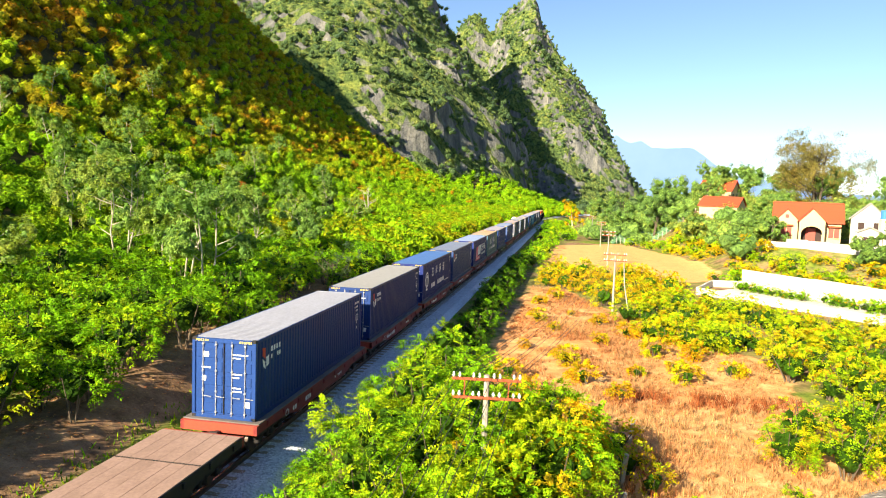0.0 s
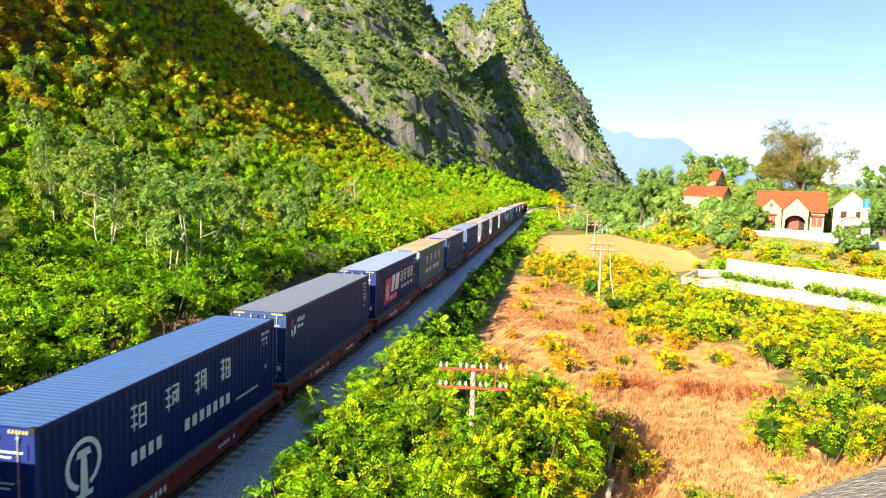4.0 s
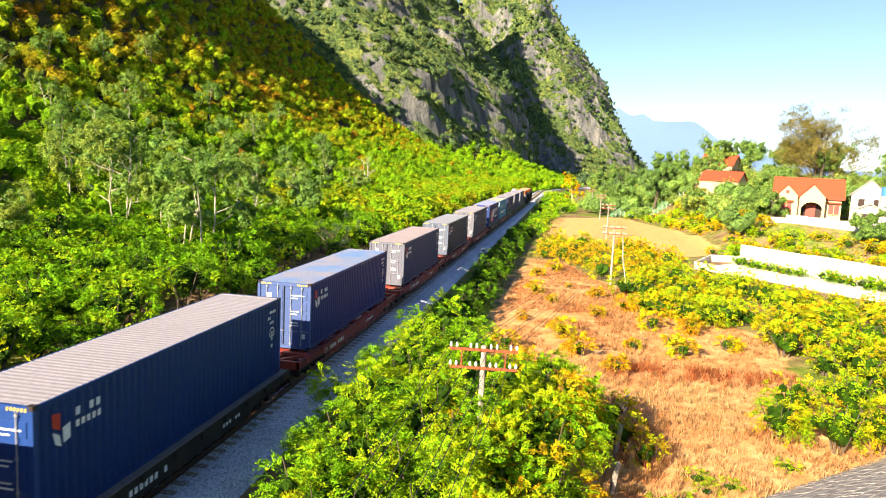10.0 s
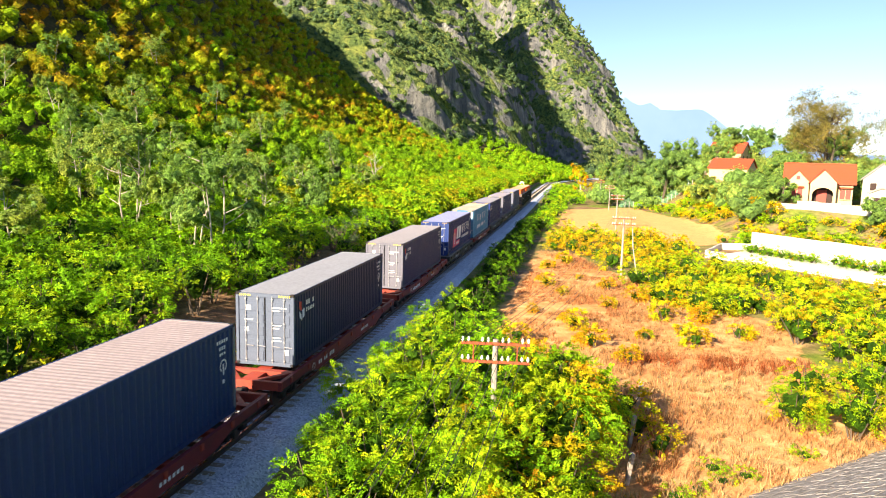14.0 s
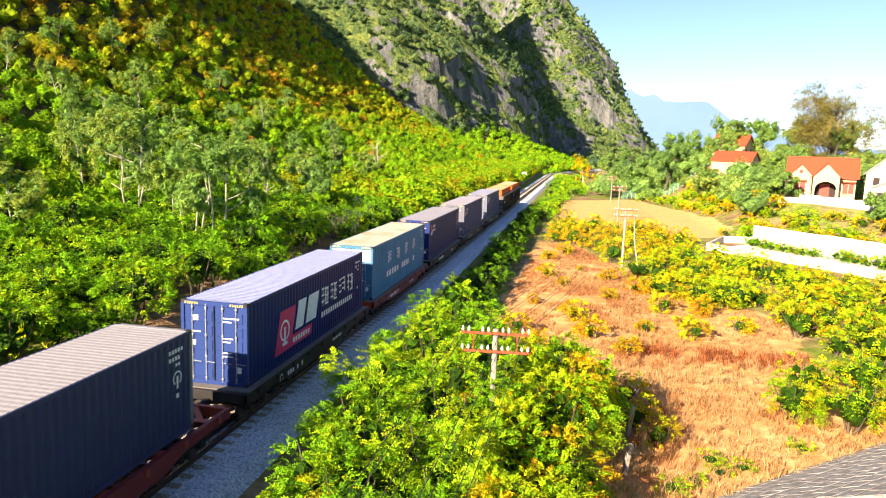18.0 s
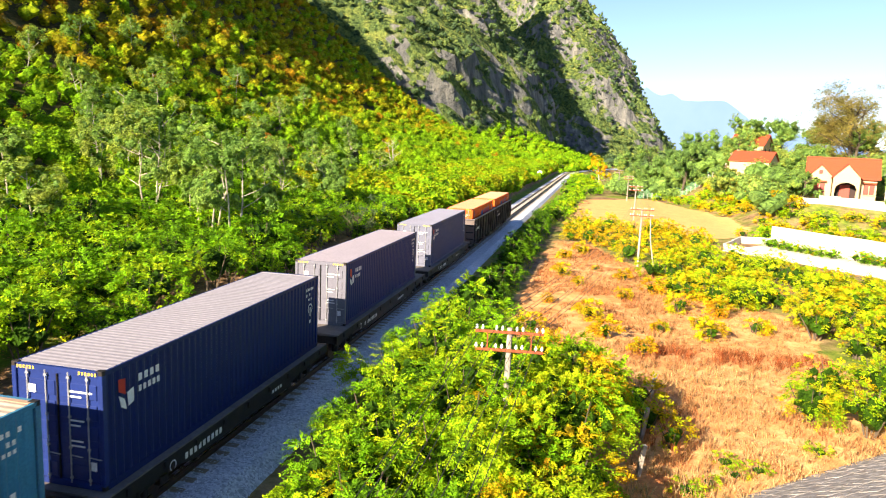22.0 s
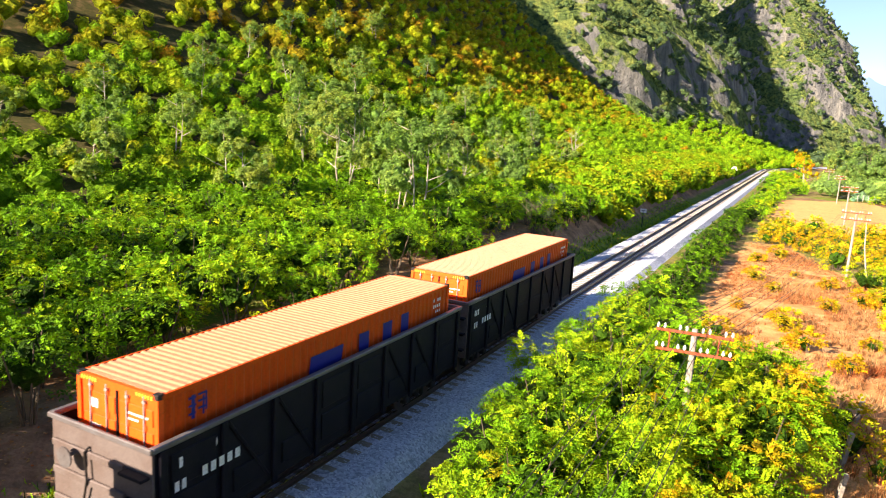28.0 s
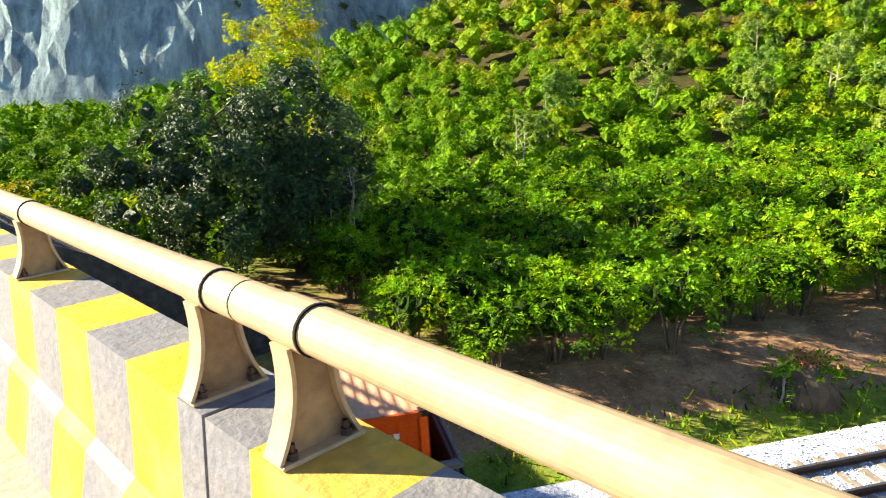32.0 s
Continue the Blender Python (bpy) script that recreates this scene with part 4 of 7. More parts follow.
def container(label, paint, roof_paint, style, seed, door_paint=None, rust=0.3, roof_wear=None):
    r = np.random.default_rng(seed)
    e = new("shipping_container")
    tagged(e, label, "container", "containers on the train")
    mp = worn("container_paint", paint, tuple(0.5 * k + 0.02 for k in paint), rust, 0.45, 0.0, 0.7, 18, 0.05, 0.18)
    mr = worn("container_roof", tuple(0.74 * k for k in roof_paint), roof_wear or tuple(0.5 * k + 0.04 for k in roof_paint), rust + (0.5 if roof_wear else 0.1), 0.5, 0.0, 0.45, 8, 0.05)
    # Ends with no colour of their own: side paint lightened, painting in sunlight.
    md = worn("container_door_or_sunlit_paint", tuple(0.52 * k for k in door_paint) if door_paint else tuple(1.5 * k for k in paint), tuple(0.5 * k + 0.01 for k in door_paint or paint), rust, 0.45, 0.0, 1.0, 18, 0.05)
    hw = CW / 2
    for out, nm in ((1, "side_wall"), (-1, "side_wall")):
        v, f = corrugated(CL, 0.16, CH - 0.11, out * (hw - 0.004), out, 0.278, 0.036, 0.16)
        put(nm, mesh_np(nm, v, f), mp, e)
    v, f = corrugated_roof(CL, -hw + 0.06, hw - 0.06, CH - 0.012, 0.21, 0.022 if style in ("plain", "old", "express") else 0.008, 0.2)
    put("roof", mesh_np("roof", v, f), mr, e)
    for x in (-hw, hw - 0.06):
        part("side_rail", box(bmesh.new(), x, x + 0.06, 0.1, CL - 0.1, CH - 0.115, CH - 0.016), mp, e)
        part("side_rail", box(bmesh.new(), x, x + 0.06, 0.1, CL - 0.1, 0.0, 0.165), mp, e)
    for x in (-hw, hw - 0.12):
        for y in (0.0, CL - 0.14):
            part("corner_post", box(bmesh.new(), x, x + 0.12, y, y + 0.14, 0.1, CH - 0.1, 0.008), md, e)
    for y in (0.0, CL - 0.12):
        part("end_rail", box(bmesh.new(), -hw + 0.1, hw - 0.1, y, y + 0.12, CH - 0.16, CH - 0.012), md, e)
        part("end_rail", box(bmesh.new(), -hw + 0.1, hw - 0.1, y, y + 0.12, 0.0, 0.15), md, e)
    for y in (0.1, CL - 0.22):
        part("roof_edge", box(bmesh.new(), -hw + 0.08, hw - 0.08, y, y + 0.12, CH - 0.045, CH - 0.008), mr, e)
    bm = bmesh.new()
    box(bm, -hw + 0.11, hw - 0.11, CL - 0.09, CL - 0.05, 0.13, CH - 0.13)
    for k in range(8):
        x = -hw + 0.25 + k * 0.26
        box(bm, x, x + 0.13, CL - 0.06, CL - 0.018, 0.15, CH - 0.15)
    part("end_wall", bm, mp, e)
    bm = bmesh.new()
    box(bm, -hw + 0.09, hw - 0.09, 0.09, CL - 0.09, 0.06, 0.15)
    part("floor", bm, M_BLACKIRON, e)
    for x in (-hw + 0.089, hw - 0.089):
        for y in (0.081, CL - 0.081):
            for z in (0.057, CH - 0.057):
                c = put("corner_casting", casting_mesh, None, e)
                c.location = (x, y, z)
    # doors with five shallow panels, two lock rods each
    for side in (-1, 1):
        x0, x1 = (-hw + 0.12, -0.012) if side < 0 else (0.012, hw - 0.12)
        bm = bmesh.new()
        box(bm, x0, x1, 0.045, 0.085, 0.15, CH - 0.16)
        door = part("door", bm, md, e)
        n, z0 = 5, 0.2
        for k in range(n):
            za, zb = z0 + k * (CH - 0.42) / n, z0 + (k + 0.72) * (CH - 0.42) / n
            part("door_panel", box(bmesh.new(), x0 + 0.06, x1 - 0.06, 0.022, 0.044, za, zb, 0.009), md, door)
        for k in (0.28, 0.74):
            x = x0 + (x1 - x0) * k
            bm = bmesh.new()
            rod(bm, (x, 0.0, 0.1), (x, 0.0, CH - 0.1), 0.017, None, 8)
            for z in (0.2, 0.95, 1.7, CH - 0.25):
                box(bm, x - 0.035, x + 0.035, -0.015, 0.05, z, z + 0.05)
            part("lock_rod", bm, M_ROD, door, "galvanised door locking rod")
            bm = bmesh.new()
            rod(bm, (x, -0.02, 0.80), (x + 0.34, -0.025, 0.78), 0.014, None, 6)
            part("handle", bm, M_ROD, door)
    bm = bmesh.new()
    for x in (-0.02, 0.0):
        box(bm, x, x + 0.016, 0.012, 0.04, 0.16, CH - 0.18)
    part("door_gasket", bm, M_HOLE, e)
    # markings
    m1 = []
    for z, w in ((2.32, 0.62), (2.2, 0.34), (1.62, 0.4), (1.5, 0.3), (1.12, 0.36), (1.0, 0.4)):
        m1 += [(0.3, 0.3 + w * q, z, z + 0.045) for q in (1.0,)]
    front_plates("numbering", m1, M_PRINT, e, 0.012)
    front_plates("label_plate", [(-0.8, -0.58, 2.2, 2.4), (-0.84, -0.68, 1.34, 1.52), (0.84, 1.0, 0.46, 0.68), (-0.85, -0.5, 1.8, 1.85)], M_PRINT, e, 0.012)
    decal("numbering", bars(r, CL - 1.15, CL - 0.45, 2.45, 2.56, 5) + bars(r, CL - 1.15, CL - 0.6, 2.24, 2.35, 4) + bars(r, CL - 0.98, CL - 0.6, 2.06, 2.15, 3) + [(CL - 0.85, CL - 0.72, 1.15, 1.28)], M_PRINT, e)
    front_plates("hazard_strip", [(-hw + 0.16 + k * 0.085, -hw + 0.2 + k * 0.085, CH - 0.13, CH - 0.05) for k in range(6)] + [(hw - 0.62 + k * 0.085, hw - 0.58 + k * 0.085, CH - 0.13, CH - 0.05) for k in range(6)], M_YELLOW, e, -0.004)
    if style == "cube":
        cy, cz, s = 0.80, 2.14, 0.27
        decal_polys("emblem", [[(cy - s, cz + 0.1), (cy - 0.03, cz - 0.04), (cy - 0.03, cz + 0.36), (cy - s, cz + 0.4)]], M_REDP, e, "red facet of the emblem")
        decal_polys("emblem", [[(cy + 0.03, cz), (cy + s, cz + 0.06), (cy + s, cz - 0.3), (cy + 0.06, cz - 0.36)], [(cy - s, cz - 0.0), (cy - 0.06, cz - 0.14), (cy, cz - 0.42), (cy - s + 0.08, cz - 0.3)]], M_PRINT, e, "white facet of the emblem")
        decal("lettering", bars(r, 1.25, 2.15, 2.27, 2.46, 4) + bars(r, 1.25, 2.15, 2.0, 2.16, 5), M_PRINT, e)
        decal_polys("ring_mark", ring_rects(CL - 0.78, 1.72, 0.21, 0.05, 14, -1.0, 4.1) + [[(CL - 0.82, 1.42), (CL - 0.74, 1.42), (CL - 0.74, 1.78), (CL - 0.82, 1.78)]], M_PRINT, e)
    elif style == "rail":
        decal_polys("emblem", ring_rects(1.5, 1.55, 0.62, 0.13, 18, -1.2, 4.35) + [[(1.36, 0.75), (1.64, 0.75), (1.6, 1.75), (1.4, 1.75)], [(1.2, 0.72), (1.8, 0.72), (1.8, 0.86), (1.2, 0.86)], [(1.24, 1.72), (1.76, 1.72), (1.7, 1.9), (1.3, 1.9)]], M_PRINT, e, "white ring emblem")
        g = []
        for y in (3.3, 4.9, 6.5, 8.1):
            g += glyph(r, y, 1.62, 0.72)
        decal("lettering", g + bars(r, 3.3, 5.2, 0.72, 1.08, 5) + bars(r, 5.9, 8.9, 0.72, 1.08, 7) + bars(r, 9.2, 11.0, 0.62, 0.72, 9), M_PRINT, e)
    elif style == "express":
        decal("emblem_panel", [(2.1, 3.55, 0.42, 2.02, 0.5), (3.55, 5.6, 0.42, 0.86, 0.12)], M_MAGENTA, e, "magenta panel of the emblem")
        decal_polys("emblem", ring_rects(3.0, 1.22, 0.42, 0.09, 18, -1.2, 4.35) + [[(2.92, 0.7), (3.08, 0.7), (3.08, 1.36), (2.92, 1.36)], [(2.78, 0.66), (3.22, 0.66), (3.22, 0.78), (2.78, 0.78)]], M_PRINT, e, "white ring emblem", SIDE_X + 0.008)
        big = [(3.95, 4.75, 1.0, 2.1, 0.35), (5.0, 6.1, 1.0, 2.1, 0.35)]
        for y in (6.75, 7.85, 8.95, 10.05):
            big += glyph(r, y, 1.3, 0.85)
        decal("lettering", big + bars(r, 6.75, 10.9, 0.82, 1.06, 15) + bars(r, 3.75, 5.5, 0.54, 0.74, 7), M_PRINT, e, "", SIDE_X + 0.006)
    elif style == "old":
        g = []
        for y in (3.0, 4.9, 6.9, 8.9):
            g += glyph(r, y, 1.5, 0.72)
        decal("lettering", g + bars(r, 2.8, 5.6, 0.75, 1.1, 5) + bars(r, 6.2, 9.6, 0.75, 1.1, 7), M_PRINT, e)
        if paint[1] < 0.2:
            decal("dark_panel", [(6.2, 7.3, 0.9, CH - 0.15)], M_BLUEP, e, "dark blue painted panel", SIDE_X + 0.001)
        front_plates("front_patch", [(-hw + 0.13, hw - 0.13, 2.05, 2.7)], M_PRINT, e, 0.018)
    elif style == "plain":
        g = glyph(r, 0.75, 2.12, 0.52)
        decal("lettering", g, M_BLUEP, e, "dark blue sign")
        for q in ((4.5, 5.9, 1.2, 2.36, 0.2), (6.85, 7.35, 1.2, 2.44), (8.1, 8.6, 1.2, 2.46), (9.15, 9.6, 1.2, 2.5)):
            decal("letter_block", [q], M_BLUEP, e, "large dark blue letter half hidden")
    return e


casting_mesh = shared("corner_casting", build_casting(), M_BLACKIRON)


def build_wheelset():
    bm = bmesh.new()
    rod(bm, (-0.8, 0, 0.42), (0.8, 0, 0.42), 0.08, None, 10)
    for x in (-0.75, 0.75):
        rod(bm, (x - 0.06, 0, 0.42), (x + 0.06, 0, 0.42), 0.42, None, 20)
    return bm


def build_bogie():
    bm = bmesh.new()
    for x in (-1.0, 1.0):
        box(bm, x - 0.07, x + 0.07, -1.15, 1.15, 0.48, 0.66, 0.03)
        for y in (-0.875, 0.875):
            box(bm, x - 0.12, x + 0.12, y - 0.16, y + 0.16, 0.3, 0.56, 0.03)
        for k in (-0.16, 0.16):
            rod(bm, (x, k, 0.3), (x, k, 0.6), 0.1, None, 10)
    box(bm, -1.0, 1.0, -0.22, 0.22, 0.5, 0.72, 0.03)
    return bm


WHEELSET, BOGIE = shared("wheelset", build_wheelset(), M_STEEL), shared("bogie_frame", build_bogie(), M_BLACKIRON)


def running_gear(e, length):
    for y in (1.9, length - 1.9):
        b = put("bogie", BOGIE, None, e)
        b.location = (0, y, 0)
        for k in (-0.875, 0.875):
            w = put("wheelset", WHEELSET, None, b)
            w.location = (0, k, 0)
    for y0, y1 in ((-0.5, 0.1), (length - 0.1, length + 0.5)):
        bm = bmesh.new()
        box(bm, -0.12, 0.12, y0, y1, 0.78, 1.0, 0.03)
        box(bm, -0.2, 0.2, y0 + 0.08, y0 + 0.3, 0.72, 1.06, 0.05)
        part("coupler", bm, M_BLACKIRON, e, "black knuckle coupler")


M_REDSILL = worn("red_oxide_sill", (0.20, 0.026, 0.030), (0.08, 0.03, 0.03), 0.45, 0.6, 0, 1.2)
M_REDBRIGHT = worn("red_frame_paint", (0.40, 0.060, 0.032), (0.12, 0.05, 0.04), 0.5, 0.55, 0, 1.5)
M_GREYDECK = worn("grey_deck_boards", (0.17, 0.15, 0.14), (0.10, 0.08, 0.07), 0.6, 0.85, 0, 0.8, 10)
M_WOODDECK = worn("wagon_deck_boards", (0.36, 0.235, 0.185), (0.22, 0.14, 0.105), 0.6, 0.85, 0, 0.8, 10)


def flat_wagon(label, length, kind, seed):
    """A flat wagon with fish-belly side sills; kind: boards, plate or skeleton."""
    r = np.random.default_rng(seed)
    e = tagged(new("flat_wagon"), label, "rail wagon", "wagons of the train")
    paint = {"boards": M_BLACKIRON, "black": M_BLACKIRON, "plate": M_REDSILL, "skeleton": M_REDBRIGHT, "planks": M_BLACKIRON}[kind]
    hw = 1.46
    for s in (-1, 1):
        bm = bmesh.new()
        pts = [(0.0, DECK - 0.05), (length, DECK - 0.05), (length, 0.95), (length - 2.6, 0.92), (length - 3.6, 0.68), (3.6, 0.68), (2.6, 0.92), (0, 0.95)]
        a = [bm.verts.new((s * hw, y, z)) for y, z in pts]
        b = [bm.verts.new((s * (hw - 0.14), y, z)) for y, z in pts]
        bm.faces.new(a)
        bm.faces.new(b[::-1])
        for k in range(len(pts)):
            j = (k + 1) % len(pts)
            bm.faces.new((a[j], a[k], b[k], b[j]))
        bmesh.ops.recalc_face_normals(bm, faces=bm.faces)
        part("side_sill", bm, M_REDSILL if kind == "skeleton" else paint, e)
    for y in (0.0, length - 0.16):
        bm = box(bmesh.new(), -hw, hw, y, y + 0.16, 0.92, DECK - 0.045, 0.01)
        part("end_sill", bm, M_REDBRIGHT if kind in ("plate", "skeleton") or seed == 99 else paint, e, "steel end beam")
    bm = bmesh.new()
    box(bm, -0.28, 0.28, 0.2, length - 0.2, 0.72, DECK - 0.1)
    part("centre_sill", bm, paint, e)
    if kind == "skeleton":
        for y in np.linspace(1.2, length - 1.3, 7):
            bm = bmesh.new()
            box(bm, -hw + 0.14, hw - 0.14, y, y + 0.26, DECK - 0.24, DECK - 0.05)
            part("cross_beam", bm, paint, e)
        for y0, y1 in ((0.15, 1.3), (length - 0.15, length - 1.3)):
            for s in (-1, 1):
                bm = bmesh.new()
                v = [bm.verts.new(p) for p in ((s * 0.2, y0, DECK - 0.07), (s * 0.42, y0, DECK - 0.07), (s * (hw - 0.1), y1, DECK - 0.07), (s * (hw - 0.34), y1, DECK - 0.07))]
                g = bmesh.ops.extrude_face_region(bm, geom=[bm.faces.new(v)])
                bmesh.ops.translate(bm, vec=(0, 0, -0.12), verts=[q for q in g["geom"] if isinstance(q, bmesh.types.BMVert)])
                bmesh.ops.recalc_face_normals(bm, faces=bm.faces)
                part("diagonal_brace", bm, paint, e)
    elif kind == "planks":
        for k in range(6):
            w = (2 * hw - 0.04) / 6
            bm = box(bmesh.new(), -hw + 0.02 + k * w, -hw + 0.02 + (k + 1) * w - 0.012, 0.17, length - 0.17, DECK - 0.06, DECK - 0.008 + float(r.uniform(-0.006, 0.004)))
            part("deck_plank", bm, M_WOODDECK, e)
        for y in (2.2, 6.4, 10.6):
            part("deck_strap", box(bmesh.new(), -hw + 0.05, hw - 0.05, y, y + 0.05, DECK - 0.006, DECK + 0.006), M_BLACKIRON, e)
    else:
        n = 9 if kind != "boards" else 46
        step = (length - 0.34) / n
        for k in range(n):
            bm = bmesh.new()
            dz = float(r.uniform(-0.006, 0.004))
            box(bm, -hw + 0.02, hw - 0.02, 0.17 + k * step, 0.17 + (k + 1) * step - 0.014, DECK - 0.06, DECK - 0.008 + dz)
            part("deck_board" if kind == "boards" else "deck_plate", bm, M_GREYDECK, e)
    for y in np.linspace(0.8, length - 0.8, 9):
        for x in (hw, -hw - 0.05):
            part("stake_pocket", box(bmesh.new(), x, x + 0.05, y, y + 0.14, DECK - 0.27, DECK - 0.09), paint, e)
    c = length * 0.2
    decal("numbering", bars(r, c + 0.55, c + 2.5, 0.86, 1.04, 9) + bars(r, length * 0.6, length * 0.6 + 1.2, 0.88, 1.0, 6), M_PRINT, e, "", hw + 0.004)
    decal_polys("ring_mark", ring_rects(c, 0.95, 0.15, 0.035, 12, -1.0, 4.2), M_PRINT, e, "", hw + 0.004)
    running_gear(e, length)
    return e


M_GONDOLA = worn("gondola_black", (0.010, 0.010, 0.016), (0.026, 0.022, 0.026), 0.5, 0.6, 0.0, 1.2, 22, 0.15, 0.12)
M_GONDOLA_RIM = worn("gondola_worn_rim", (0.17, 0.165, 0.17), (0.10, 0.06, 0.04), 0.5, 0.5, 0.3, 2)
# Ends carry a lighter paint than the black sides, standing in for sunlight.
M_GONDOLA_END = worn("gondola_end_painted_sun", (0.16, 0.13, 0.12), (0.10, 0.06, 0.045), 0.6, 0.6, 0.1, 1.2)


def gondola(seed):
    r = np.random.default_rng(seed)
    e = tagged(new("gondola_wagon"), "black high-sided open gondola wagon with ribbed steel sides", "rail wagon", "wagons of the train")
    L, hw, z0, z1 = 13.2, 1.49, 1.06, 3.12
    for s in (-1, 1):
        bm = bmesh.new()
        xa, xb = sorted((s * hw, s * (hw - 0.05)))
        box(bm, xa, xb, 0.05, L - 0.05, z0 - 0.1, z1 - 0.1)
        part("side_wall", bm, M_GONDOLA, e)
        for k in range(9):
            y = 0.12 + k * (L - 0.42) / 8
            bm = bmesh.new()
            xa, xb = sorted((s * hw, s * (hw + 0.09)))
            box(bm, xa, xb, y, y + 0.18, z0 - 0.18, z1 - 0.1, 0.02)
            part("side_post", bm, M_GONDOLA, e)
        for k in range(8):
            y = 0.3 + k * (L - 0.42) / 8
            w = (L - 0.42) / 8 - 0.18
            bm = bmesh.new()
            if k in (0, 3, 4, 7):
                xa, xb = sorted((s * hw, s * (hw + 0.035)))
                box(bm, xa, xb, y + 0.12, y + w - 0.12, z0 + 0.12, z0 + 0.85, 0.02)
                box(bm, xa, xb, y + 0.12, y + w - 0.12, z0 + 1.0, z0 + 1.75, 0.02)
            else:
                for q in ((y + 0.05, z1 - 0.2, y + w - 0.1, z0 + 0.1), ):
                    rod(bm, (s * (hw + 0.02), q[0], q[1]), (s * (hw + 0.02), q[2], q[3]), 0.045, None, 5)
                xa, xb = sorted((s * hw, s * (hw + 0.03)))
                box(bm, xa, xb, y + 0.2, y + w - 0.2, z0 + 0.15, z0 + 0.7, 0.02)
            part("side_panel", bm, M_GONDOLA, e)
        bm = bmesh.new()
        xa, xb = sorted((s * (hw - 0.08), s * (hw + 0.08)))
        box(bm, xa, xb, -0.02, L + 0.02, z1 - 0.12, z1, 0.025)
        part("top_rim", bm, M_GONDOLA_RIM, e, "worn grey steel rim")
    for y0, y1 in ((0.0, 0.06), (L - 0.06, L)):
        bm = bmesh.new()
        box(bm, -hw, hw, y0, y1, z0 - 0.1, z1 - 0.1)
        part("end_wall", bm, M_GONDOLA_END, e, "dark grey end wall in a lighter, painted-in sunlit tone")
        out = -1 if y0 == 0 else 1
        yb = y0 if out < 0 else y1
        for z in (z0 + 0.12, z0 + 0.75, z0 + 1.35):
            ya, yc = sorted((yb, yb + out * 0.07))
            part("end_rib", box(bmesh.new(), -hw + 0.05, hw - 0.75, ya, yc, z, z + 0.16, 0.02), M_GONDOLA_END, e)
        bm = bmesh.new()
        ya, yc = sorted((yb + 0.05, yb - out * 0.02 + out * 0.05))
        box(bm, -hw - 0.06, hw + 0.06, min(yb, yb + out * 0.08), max(yb, yb + out * 0.08), z1 - 0.12, z1, 0.02)
        part("top_rim", bm, M_GONDOLA_RIM, e, "worn grey steel rim")
        for z in (z0 + 0.2, z0 + 0.8, z0 + 1.4):
            part("step", box(bmesh.new(), hw - 0.7, hw - 0.05, min(yb, yb + out * 0.22), max(yb, yb + out * 0.22), z, z + 0.07, 0.01), M_GONDOLA, e, "black end step")
    bm = bmesh.new()
    bmesh.ops.create_cone(bm, cap_ends=True, segments=20, radius1=0.22, radius2=0.22, depth=0.03, matrix=pose(-0.75, -0.26, z0 + 1.35, 90))
    rod(bm, (-0.75, 0.0, z0 + 1.35), (-0.75, -0.28, z0 + 1.35), 0.04)
    part("hand_brake", bm, M_GONDOLA_RIM, e, "hand brake wheel")
    bm = bmesh.new()
    limb(bm, [(-0.3, -0.02, z0 + 1.6), (-0.35, -0.1, z0 + 1.5), (-0.3, -0.1, z0 + 0.9), (-0.45, -0.08, z0 + 0.4)], [0.025] * 4, 6)
    part("brake_hose", bm, M_BLACKIRON, e)
    bm = bmesh.new()
    box(bm, -hw + 0.05, hw - 0.05, 0.05, L - 0.05, z0 - 0.06, z0)
    part("floor", bm, M_GONDOLA, e)
    bm = bmesh.new()
    box(bm, -0.3, 0.3, 0.0, L, 0.68, z0 - 0.06)
    for y in (3.3, 5.3, 7.3, 9.3):
        box(bm, -hw + 0.1, hw - 0.1, y, y + 0.2, 0.8, z0 - 0.06)
    part("underframe", bm, M_BLACKIRON, e)
    decal("numbering", bars(r, 0.42, 0.85, z1 - 0.62, z1 - 0.4, 3) + bars(r, 0.45, 0.8, z1 - 1.1, z1 - 0.88, 2) + bars(r, 1.15, 2.3, z1 - 1.05, z1 - 0.83, 5), M_PRINT, e, "", hw + 0.093)
    decal_polys("ring_mark", ring_rects(1.5, z1 - 0.5, 0.15, 0.04, 12, -1.0, 4.2), M_PRINT, e, "", hw + 0.006)
    running_gear(e, L)
    return e


def spec(*a):
    return a


